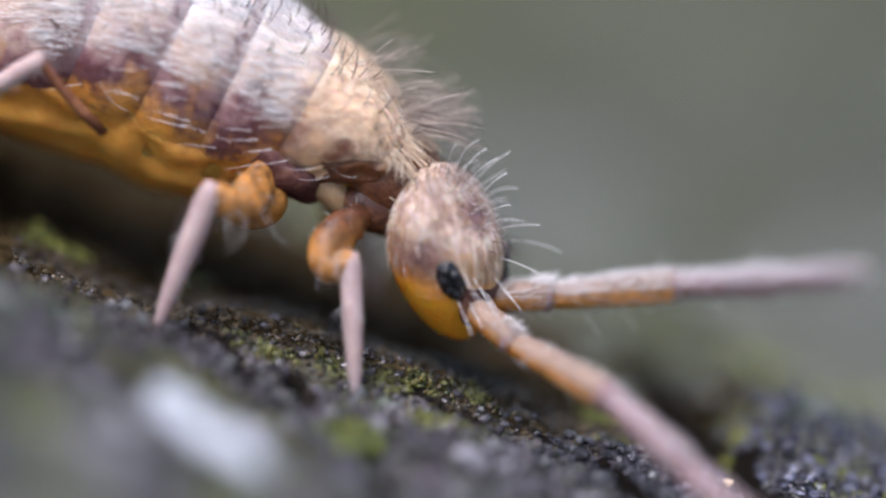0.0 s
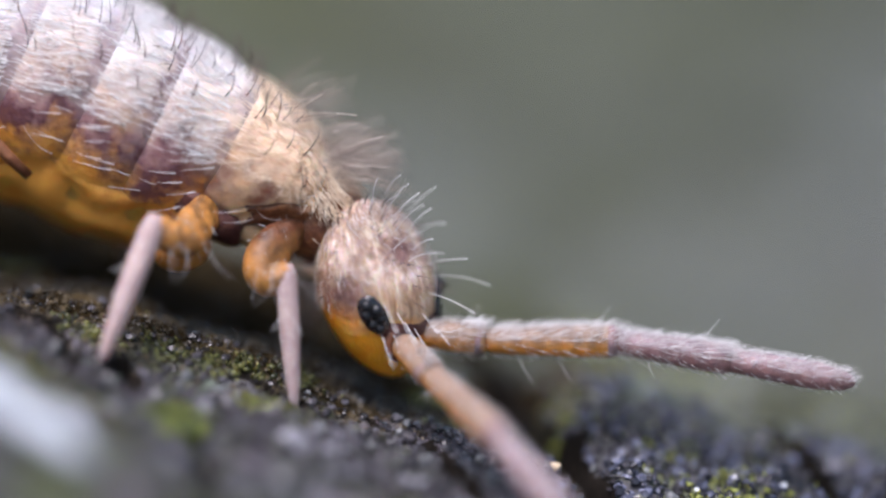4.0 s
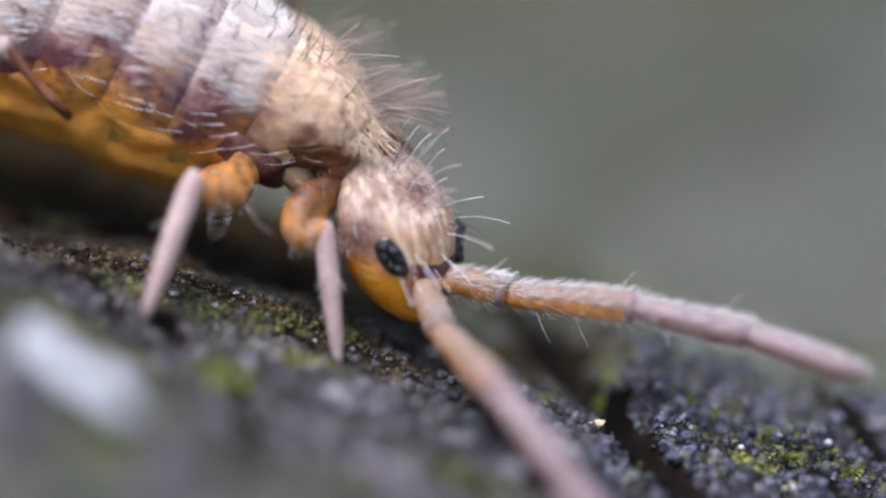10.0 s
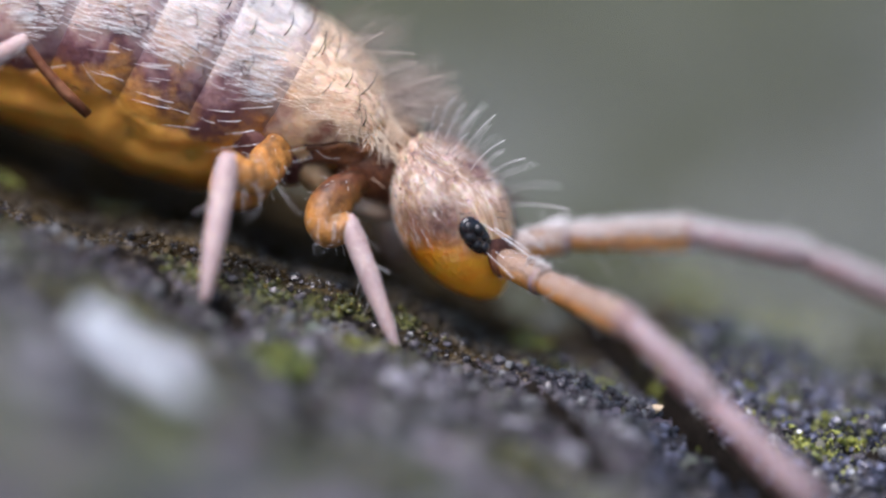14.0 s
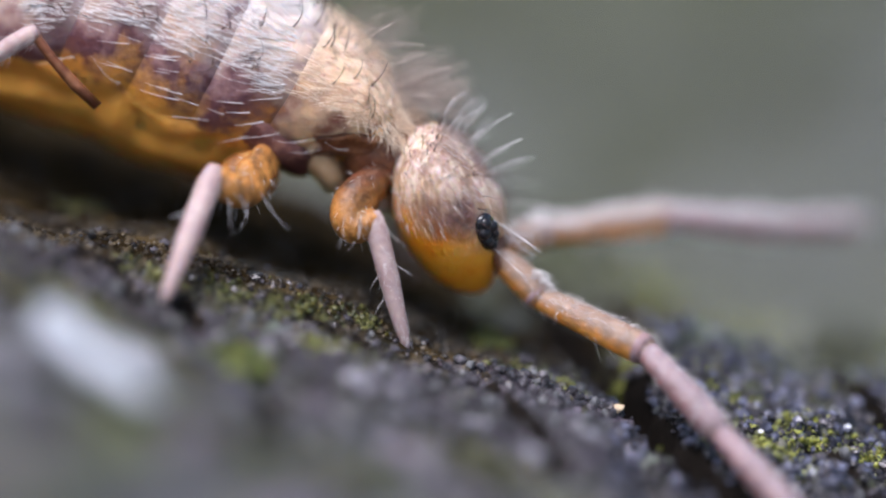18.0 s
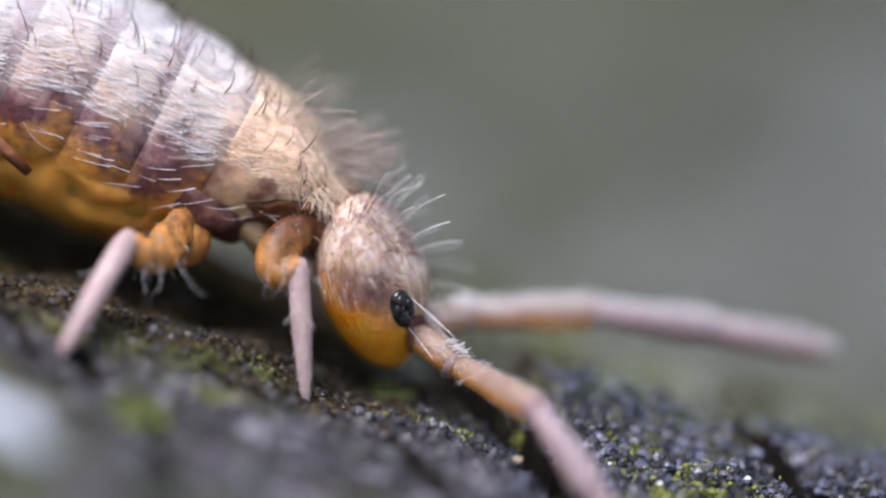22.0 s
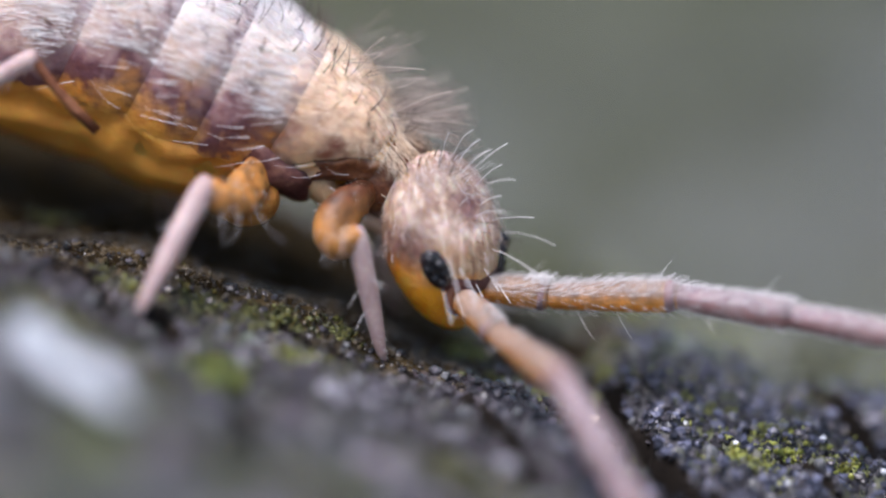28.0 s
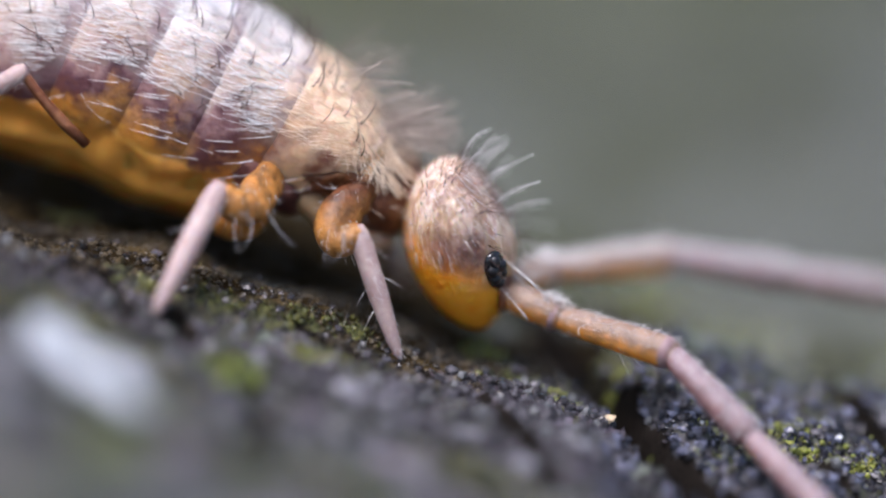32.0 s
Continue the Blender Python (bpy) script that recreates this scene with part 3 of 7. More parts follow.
def build_setae():
    rng = random.Random(11)

    def frame_at(u, a):
        back = (skin(u + 0.2, a) - skin(u - 0.2, a)).normalized()
        down = (skin(u, a + 5) - skin(u, a - 5)).normalized()
        return skin_normal(u, a), back, down

    for i, (u0, u1, low) in enumerate(SEGMENTS[:6]):
        span = u1 - u0
        bulge = 0.05 if i == 0 else 0.06
        pale, dark = [], []

        def lie(u, a):
            return skin(u, a, 1.0 + bulge * math.sin(math.pi * (u - u0) / (span + 0.12)) - 0.003)

        # fine hairs combed back over each plate, in loose tufts
        for _ in range(int((760 if i else 1050) * min(span, 1.9))):
            u, a = u0 + span * (rng.uniform(0.26, 0.93) if i else rng.uniform(0.06, 0.99)), rng.uniform(-80, low - 6)
            if i == 0 and a > buff_border(u) - 10:
                continue
            if i and a > 78 + 14 * noise.noise((u * 2.5, 4.4, 0)) and rng.random() < 0.96:
                continue
            n, back, down = frame_at(u, a)
            tuft = noise.noise((u * 6, a / 16, 1.7 * i))
            if i == 0:
                way = n * rng.uniform(0.12, 0.4) + back * rng.uniform(0.5, 0.9) * (1 if u > 1.2 else -1) + down * rng.uniform(0.1, 0.5)
                pale.append((lie(u, a), way, rng.uniform(22, 46), rng.uniform(0.45, 0.8), -n * rng.uniform(0.05, 0.25)))
            else:
                way = n * rng.uniform(0.15, 0.45) + back * 0.85 + down * (0.25 * tuft + rng.uniform(-0.12, 0.3))
                pale.append((lie(u, a), way, rng.uniform(34, 62) * (1 + 0.3 * tuft), rng.uniform(0.5, 0.95), -n * rng.uniform(0.08, 0.3)))
        # a fringe of stout pale hairs along the hind edge
        for _ in range(120 if i < 4 else 40):
            u, a = u1 - span * rng.uniform(-0.03, 0.22), rng.uniform(-40, 78)
            u += rake(a)
            n, back, down = frame_at(u, a)
            pale.append((lie(u, a), n * rng.uniform(0.2, 0.5) + back * 0.9 + down * rng.uniform(-0.25, 0.15), rng.uniform(24, 48), rng.uniform(0.6, 1.1), -n * rng.uniform(0.1, 0.3)))
        # dark hooked hairs, thickest on the upper flank
        for _ in range(int((40 if i else 12) * min(span, 2.4))):
            u, a = u0 + span * rng.random(), rng.uniform(-45, 30) if rng.random() < 0.75 else rng.uniform(30, 80)
            n, back, down = frame_at(u, a)
            dark.append((lie(u, a), n - back * rng.uniform(-0.1, 0.45) - down * rng.uniform(0.0, 0.7), rng.uniform(46, 78), rng.uniform(1.0, 1.5), back * rng.uniform(0.2, 0.65) - n * rng.uniform(0.1, 0.3) - down * rng.uniform(-0.1, 0.3)))
        for _ in range(3 if i == 0 else 5):
            u, a = u0 + span * rng.uniform(0.1, 0.95), rng.uniform(10, 80)
            n, back, down = frame_at(u, a)
            dark.append((lie(u, a), n * 0.35 + back * rng.uniform(-0.3, 0.8) + down * rng.uniform(0.2, 0.7), rng.uniform(20, 40), rng.uniform(0.7, 1.1), -n * 0.12))
        if i == 0:
            brown = []
            for _ in range(70):
                u = u0 + span * rng.uniform(0.02, 0.97)
                a = rng.uniform(-40, buff_border(u) - 8)
                n, back, down = frame_at(max(u, 0.25), a)
                brown.append((lie(u, a), n * rng.uniform(0.15, 0.5) + back * rng.uniform(-0.9, 0.5) + down * rng.uniform(0.2, 0.9), rng.uniform(20, 38), rng.uniform(0.5, 0.85), -n * 0.1))
            v, f = hair_mesh(brown)
            tagged(mesh_object("brown_setae", v, f, BROWN_HAIR, springtail, "fine brown lying hairs"), kind="stuff")
        v, f = hair_mesh(pale)
        tagged(mesh_object("short_setae", v, f, PALE_HAIR if i else BUFF_HAIR, springtail, "short pale lying hairs"), kind="stuff")
        v, f = hair_mesh(dark, 4, 5)
        tagged(mesh_object("curved_setae", v, f, DARK_HAIR, springtail, "thin dark hooked standing hairs"), kind="stuff")
    # the crest of long soft bristles over the neck, thickest on the far shoulder
    crest, shadowed = [], []
    for k in range(270):
        u = rng.uniform(0.72, 1.3) if rng.random() < 0.6 else rng.uniform(1.1, 2.8)
        a = rng.uniform(-58, 30)
        n, back, down = frame_at(max(u, 0.25), a)
        way = n * rng.uniform(0.6, 1.0) - back * rng.uniform(-0.1, 0.75)
        hair = (skin(u, a, 1.02), way, rng.uniform(66, 138) * (1 if u < 1.2 else 0.85), rng.uniform(0.5, 0.85), -back * rng.uniform(0.05, 0.25) + Vector((0, 0, rng.uniform(-0.12, 0.05))))
        (crest if k % 3 else shadowed).append(hair)
    collar = []
    for _ in range(150):
        u, a = rng.uniform(0.7, 0.95), rng.uniform(-50, 72)
        n, back, down = frame_at(max(u, 0.25), a)
        collar.append((skin(u, a, 1.01), n * rng.uniform(0.15, 0.5) - back + down * rng.uniform(0, 0.3), rng.uniform(34, 72), rng.uniform(0.6, 1.15), n * rng.uniform(-0.15, 0.1)))
    v, f = hair_mesh(collar, 4, 5, club=0.3)
    tagged(mesh_object("collar_bristles", v, f, BUFF_HAIR, springtail, "pale bristles fanning over the neck"), kind="stuff")
    v, f = hair_mesh(crest, 4, 5, club=0.45)
    tagged(mesh_object("crest_bristles", v, f, GREY_HAIR, springtail, "crest of long grey-brown clubbed bristles"), kind="stuff")
    v, f = hair_mesh(shadowed, 4, 5, club=0.3)
    tagged(mesh_object("crest_bristles", v, f, CREST_DARK, springtail, "dark bristles mixed into the crest"), kind="stuff")
    # a skirt of hairs over the neck and the leg bases
    skirt, dusky = [], []
    for k in range(60):
        u = rng.uniform(0.72, 1.9)
        a = buff_border(u) + rng.uniform(-40, -12)
        n, back, down = frame_at(max(u, 0.25), a)
        hair = (skin(u, a, 1.03), n * rng.uniform(0.2, 0.5) + down * rng.uniform(0.4, 0.9) - back * rng.uniform(-0.2, 0.7), rng.uniform(24, 50), rng.uniform(0.6, 1.0), -n * 0.2)
        (skirt if k % 6 else dusky).append(hair)
    v, f = hair_mesh(skirt, 3, 5)
    tagged(mesh_object("skirt_setae", v, f, BUFF_HAIR, springtail, "buff hairs hanging over the leg bases"), kind="stuff")
    v, f = hair_mesh(dusky, 3, 5)
    tagged(mesh_object("skirt_setae", v, f, BROWN_HAIR, springtail, "brown hairs among the hanging buff ones"), kind="stuff")
    # long single hairs on the flank
    for u, a in ((1.5, 112), (2.1, 116), (2.5, 108), (3.1, 104), (3.6, 108), (4.4, 104), (5.2, 100), (6.0, 104), (6.9, 98)):
        n, back, down = frame_at(u, a)
        v, f = hair_mesh([(skin(u, a, 1.0), n * 0.5 + back * 0.8 + down * rng.uniform(-0.3, 0.2), rng.uniform(56, 90), 0.75, -n * rng.uniform(0.2, 0.5) + down * rng.uniform(-0.3, 0.3))], 4, 6)
        mesh_object("bristle", v, f, PALE_HAIR, springtail)


build_setae()


def blob(name, centre, radii, material, parent, label="", tilt=(0, 0, 0), taper=0.0, seg=22, lumpy=0.0):
    """A rounded body part; taper narrows it towards its lower end."""
    turn = Euler([radians(a) for a in tilt]).to_matrix()
    rings = []
    rows = seg * 2 // 3
    for i in range(rows + 1):
        th = math.pi * min(max(i / rows, 0.012), 0.988)
        zz = math.cos(th)
        k = 1 - taper * (0.5 - 0.5 * zz) ** 2
        ring = []
        for j in range(seg):
            ph = 2 * math.pi * j / seg
            p = Vector((radii[0] * k * math.sin(th) * math.cos(ph), radii[1] * k * math.sin(th) * math.sin(ph), radii[2] * zz))
            if lumpy:
                p *= 1 + lumpy * noise.noise(p / 30 + Vector(centre))
            ring.append(tuple(turn @ p + Vector(centre)))
        rings.append(ring)
    v, f = loft(rings)
    return mesh_object(name, v, f, material, parent, label)


# neck and the bases of the legs
blob("neck", (114, -8, -42), (106, 104, 84), NECK, springtail, "shiny brown neck collar", (0, 28, 0), lumpy=0.05)
neck_rng = random.Random(71)
neck_hairs = []
for _ in range(16):
    a, b = neck_rng.uniform(-2.9, -0.2), neck_rng.uniform(-0.7, 1.2)
    p = Vector((118 + 100 * math.sin(b), 112 * math.cos(b) * math.sin(a), -52 + 62 * math.cos(b) * math.cos(a)))
    neck_hairs.append((p, ((p - Vector((118, 0, -52))).normalized() * 0.5 + Vector((0.8, 0, -0.35))), neck_rng.uniform(26, 52), neck_rng.uniform(0.6, 1.1), (0.1, 0, -0.2)))
v, f = hair_mesh(neck_hairs)
tagged(mesh_object("neck_setae", v, f, BUFF_HAIR, springtail, "buff hairs combed forward over the neck"), kind="stuff")
blob("neck_membrane", (95, -30, -118), (62, 55, 26), CREAM, springtail, "pale neck skin", (0, 20, 0))
for side in (-1, 1):
    blob("coxa", (-84, side * 70, -4), (90, 46, 46), PURPLE, springtail, "purple-brown leg base", (0, 42, 0), lumpy=0.22)
    v, f = limb([(-40, 20), (-14, 27), (14, 30), (40, 26), (62, 20), (74, 8)], 20, 6, 0.10, 3)
    base = mesh_object("coxa", v, f, DULL, springtail, "pale buff front leg base")
    base.matrix_basis = at(-10, side * 62, -44, 0, 52, 10 * side)
    blob("coxa", (-126, side * 98, -70), (56, 36, 46), AMBER, springtail, "orange middle leg base", (0, -10, 0))


def head_material():
    """Streaked lilac-white crown, buff face, orange cheeks, purple smudges behind the eyes and down the brow."""
    m, nd, ln, bsdf = nodes_of("head_cuticle")
    tc = nd.new("ShaderNodeTexCoord")
    sep = nd.new("ShaderNodeSeparateXYZ")
    ln.new(tc.outputs["Object"], sep.inputs[0])

    def noise_at(size, stretch=(1, 1, 1), detail=5):
        n, mp = nd.new("ShaderNodeTexNoise"), nd.new("ShaderNodeMapping")
        n.inputs["Scale"].default_value = 1 / (size * U)
        n.inputs["Detail"].default_value = detail
        mp.inputs["Scale"].default_value = stretch
        ln.new(tc.outputs["Object"], mp.inputs["Vector"])
        ln.new(mp.outputs[0], n.inputs["Vector"])
        return n.outputs["Fac"]

    def math_of(kind, a, b, c=None):
        node = nd.new("ShaderNodeMath")
        node.operation = kind
        for slot, value in zip(node.inputs, (a, b, c)):
            if value is None:
                continue
            if isinstance(value, (int, float)):
                slot.default_value = value
            else:
                ln.new(value, slot)
        return node.outputs[0]

    def ramp_of(source, stops):
        r = nd.new("ShaderNodeValToRGB")
        while len(r.color_ramp.elements) < len(stops):
            r.color_ramp.elements.new(0.5)
        for e, (p, c) in zip(r.color_ramp.elements, stops):
            e.position, e.color = p, (*c, 1)
        ln.new(source, r.inputs["Fac"])
        return r.outputs["Color"]

    def ranged(source, low, high):
        r = nd.new("ShaderNodeMapRange")
        r.inputs["From Min"].default_value, r.inputs["From Max"].default_value = low, high
        ln.new(source, r.inputs["Value"])
        return r.outputs[0]

    def mixed(fac, a, b):
        mx = nd.new("ShaderNodeMix")
        mx.data_type = "RGBA"
        ln.new(fac, mx.inputs[0])
        ln.new(a, mx.inputs[6])
        ln.new(b, mx.inputs[7])
        return mx.outputs[2]

    def near_to(point, reach):
        d = nd.new("ShaderNodeVectorMath")
        d.operation = "DISTANCE"
        ln.new(tc.outputs["Object"], d.inputs[0])
        d.inputs[1].default_value = [c * U for c in point]
        return ranged(math_of("MULTIPLY_ADD", noise_at(22), 34 * U, d.outputs["Value"]), (reach + 30) * U, (reach - 6) * U)

    streak = noise_at(14, (1.3, 1.3, 0.28))
    soft = noise_at(46)
    crown = ramp_of(math_of("MULTIPLY_ADD", soft, 0.5, math_of("MULTIPLY", streak, 0.5)), [(0.36, (0.31, 0.20, 0.17)), (0.46, (0.44, 0.30, 0.225)), (0.54, (0.62, 0.475, 0.385)), (0.66, (0.79, 0.70, 0.63))])
    face = ramp_of(math_of("MULTIPLY_ADD", soft, 0.45, math_of("MULTIPLY", streak, 0.55)), [(0.38, (0.34, 0.19, 0.11)), (0.5, (0.56, 0.37, 0.23)), (0.62, (0.70, 0.54, 0.40))])
    cheek = ramp_of(noise_at(60), [(0.3, (0.92, 0.29, 0.01)), (0.55, (1.0, 0.41, 0.03)), (0.75, (0.97, 0.50, 0.09))])
    # height over a line that falls towards the mouth, with an uneven edge
    height = math_of("MULTIPLY_ADD", soft, 70 * U, math_of("MULTIPLY_ADD", sep.outputs["X"], 0.5, sep.outputs["Z"]))
    colour = mixed(ranged(height, 55 * U, 105 * U), face, crown)
    colour = mixed(ranged(height, 34 * U, -22 * U), colour, cheek)
    purple = ramp_of(noise_at(16), [(0.35, (0.085, 0.03, 0.035)), (0.65, (0.24, 0.12, 0.115))])
    for side in (-1, 1):
        colour = mixed(math_of("MULTIPLY", near_to((20, side * 100, 4), 42), 0.8), colour, purple)
        colour = mixed(math_of("MULTIPLY", near_to((-34, side * 104, 0), 40), 0.6), colour, purple)
    brow = math_of("MULTIPLY", near_to((62, 0, 62), 36), 0.8)
    colour = mixed(brow, colour, purple)
    ln.new(colour, bsdf.inputs["Base Color"])
    bsdf.inputs["Roughness"].default_value = 0.4
    bsdf.inputs["Subsurface Weight"].default_value = 0.6
    bsdf.inputs["Subsurface Radius"].default_value = (1.0, 0.45, 0.15)
    bsdf.inputs["Subsurface Scale"].default_value = 40 * U
    bump = nd.new("ShaderNodeBump")
    ln.new(math_of("ADD", streak, noise_at(11)), bump.inputs["Height"])
    bump.inputs["Distance"].default_value = 4 * U
    ln.new(bump.outputs["Normal"], bsdf.inputs["Normal"])
    return m


HEAD_AXES = (100, 110, 148)


def head_point(lat, lon, swell=1.0):
    """lat: degrees up from the middle; lon: degrees from straight ahead, positive towards the far side."""
    la, lo = radians(lat), radians(lon)
    k = 1.0
    if lat < 0:
        k = 1 - 0.12 * (lat / 90) ** 2
    p = Vector((HEAD_AXES[0] * k * math.cos(la) * math.cos(lo), HEAD_AXES[1] * k * math.cos(la) * math.sin(lo), HEAD_AXES[2] * math.sin(la) * (1.0 if lat > 0 else 1.0 + 0.13 * math.sin(la) ** 2)))
    high = max(0.0, p.z) / HEAD_AXES[2]
    # the forehead slopes back, and the crown is broad
    if p.x > 0:
        p.x *= 1 - 0.42 * high
    p.y *= 1 + 0.10 * high
    p.x += -12 * (p.z / 146) + (22 * (lat / 90) ** 2 if lat < 0 else 0)
    return swell * p


def build_head():
    rings = [[tuple(head_point(lat, 360 * k / 48)) for k in range(48)] for lat in (89, 84, 78, 70, 62, 54, 46, 38, 30, 22, 14, 6, -2, -10, -18, -26, -34, -42, -50, -58, -66, -73, -80, -85, -89)]
    v, f = loft(rings)
    hd = mesh_object("head", v, f, head_material(), springtail, "rounded head, lilac-buff above and orange at the mouth")
    rng = random.Random(5)
    for side in (-1, 1):
        # eye patch: a dark domed field with eight lenses
        here = head_point(-14, side * 50)
        out = Vector((here.x / HEAD_AXES[0] ** 2, here.y / HEAD_AXES[1] ** 2, here.z / HEAD_AXES[2] ** 2)).normalized()
        long_way = (Vector((0.62, 0, -1)) - out * out.dot(Vector((0.62, 0, -1)))).normalized()
        wide_way = out.cross(long_way)

        def on_patch(p, q, h):
            return here + long_way * p + wide_way * q + out * h

        rings = [[tuple(on_patch(38 * math.cos(th), 23 * math.sin(th) ** 0.6 * math.cos(ph), 11 * math.sin(th) ** 0.6 * math.sin(ph) - 1)) for ph in (2 * math.pi * k / 20 for k in range(20))] for th in (0.06, 0.35, 0.7, 1.1, 1.57, 2.04, 2.44, 2.79, 3.08)]
        v, f = loft(rings)
        mesh_object("eye_patch", v, f, BLACK, hd, "glossy black eye patch")
        for p, q in ((-22, -3), (-8, 8), (-4, -10), (11, 7), (14, -8), (27, 1)):
            c = on_patch(p + rng.uniform(-3, 3), q + rng.uniform(-3, 3), 3.5)
            r = rng.uniform(9, 13)
            rings = [[tuple(c + Vector((r * math.sin(th) * math.cos(ph), r * math.sin(th) * math.sin(ph), r * math.cos(th)))) for ph in (2 * math.pi * k / 10 for k in range(10))] for th in (0.05, 0.5, 1.0, 1.57, 2.1, 2.6, 3.09)]
            v, f = loft(rings)
            mesh_object("eye_lens", v, f, LENS, hd)
        # dark socket of the antenna
        so = [[tuple(Vector((68, side * 32, -94)) + Vector((7 * math.sin(th) + 8, (27 + 8 * math.cos(th)) * math.cos(ph), (27 + 8 * math.cos(th)) * math.sin(ph)))) for th in (2 * math.pi * k / 10 for k in range(10))] for ph in (2 * math.pi * q / 22 for q in range(23))]
        v, f = loft(so, caps=False)
        mesh_object("antenna_socket", v, f, BROWN, hd, "dark brown antenna socket")
        stripe = [[tuple(head_point(-25 - 6 * s + w, side * (47 - 47 * s), 1.022 - 0.05 * abs(w) / 12)) for w in (-12, -9, -3, 3, 9, 12)] for s in [k / 8 for k in range(9)]]
        v, f = loft(stripe, closed=False)
        mesh_object("face_stripe", v, f, PURPLE, hd, "dark purple stripe from eye to antenna")
    # short hairs and long pale bristles
    short, longs, darks = [], [], []
    for _ in range(720):
        lat, lon = rng.uniform(-8, 84), rng.uniform(-170, 60)
        if lat < 8 and -88 < lon < -26:
            continue
        if lat < 26 and abs(lon) < 48 and rng.random() < 0.75:
            continue
        p = head_point(lat, lon)
        n = p.normalized()
        short.append((p, n * 0.45 + Vector((0.35, rng.uniform(-0.4, 0.4), -0.55)), rng.uniform(14, 24) + 12 * max(0.0, lat / 90), rng.uniform(0.35, 0.62), Vector((0.15, 0, -0.3)) + n * -0.08))
    for lat, lon in ((60, 22), (48, 37), (41, 6), (33, 42), (24, 16), (12, 28), (2, 36), (-6, 16), (70, 42), (54, 62), (76, 0), (66, -22), (58, -4), (50, 14), (44, -16), (36, 22), (28, -10), (18, 2)):
        p = head_point(lat, lon)
        longs.append((p, p.normalized() + Vector((0.25 + rng.uniform(-0.3, 0.3), rng.uniform(-0.3, 0.3), 0.1)), rng.uniform(45, 100), rng.uniform(0.7, 1.0), Vector((0.15, 0, rng.uniform(-0.45, -0.1)))))
    for lat, lon in ((-22, -18), (-28, -6), (-18, 4), (-30, -32), (-24, 18), (-8, -38), (-14, -26), (-26, -46)):
        p = head_point(lat, lon)
        longs.append((p, p.normalized() * 0.6 + Vector((0.6, -0.2, -0.55)), rng.uniform(45, 80), 0.9, Vector((0.05, 0, -0.12))))
    for _ in range(120):
        lat, lon = rng.uniform(-10, 80), rng.uniform(-150, 60)
        p = head_point(lat, lon)
        darks.append((p, p.normalized() + Vector((0.3, 0, 0)), rng.uniform(24, 50), 0.85, Vector((0.25, 0, -0.4))))
    v, f = hair_mesh([h for i, h in enumerate(short) if i % 4])
    tagged(mesh_object("dusky_setae", v, f, LILAC_HAIR, hd, "short dusky lilac face hairs"), kind="stuff")
    v, f = hair_mesh(short[::4])
    tagged(mesh_object("short_setae", v, f, PALE_HAIR, hd, "short pale face hairs"), kind="stuff")
    v, f = hair_mesh(darks)
    tagged(mesh_object("curved_setae", v, f, DARK_HAIR, hd, "short dark curved hairs"), kind="stuff")
    for h in longs:
        v, f = hair_mesh([h], 5, 6, club=0.55)
        mesh_object("bristle", v, f, PALE_HAIR, hd)
    return hd


head = build_head()


def fuzz(parent, profile, count, length, material, seed, lean=0.6):
    """Short hairs over a limb that lies along +x."""
    rng = random.Random(seed)
    hairs = []
    for _ in range(count):
        x = rng.uniform(profile[0][0] + 4, profile[-1][0] - 2)
        r = np.interp(x, [p[0] for p in profile], [p[1] for p in profile])
        a = rng.uniform(0, 2 * math.pi) if rng.random() < 0.35 else rng.uniform(0.2, 2.9)
        n = Vector((0, math.cos(a), math.sin(a)))
        hairs.append((Vector((x, 0, 0)) + n * r * 0.95, n + Vector((lean * rng.uniform(0.5, 1.5), 0, 0)), length * rng.uniform(0.6, 1.3), rng.uniform(0.35, 0.6), Vector((0.4, 0, 0))))
    v, f = hair_mesh(hairs, 3, 3)
    tagged(mesh_object("setae", v, f, material, parent, "fine pale hairs"), kind="stuff")


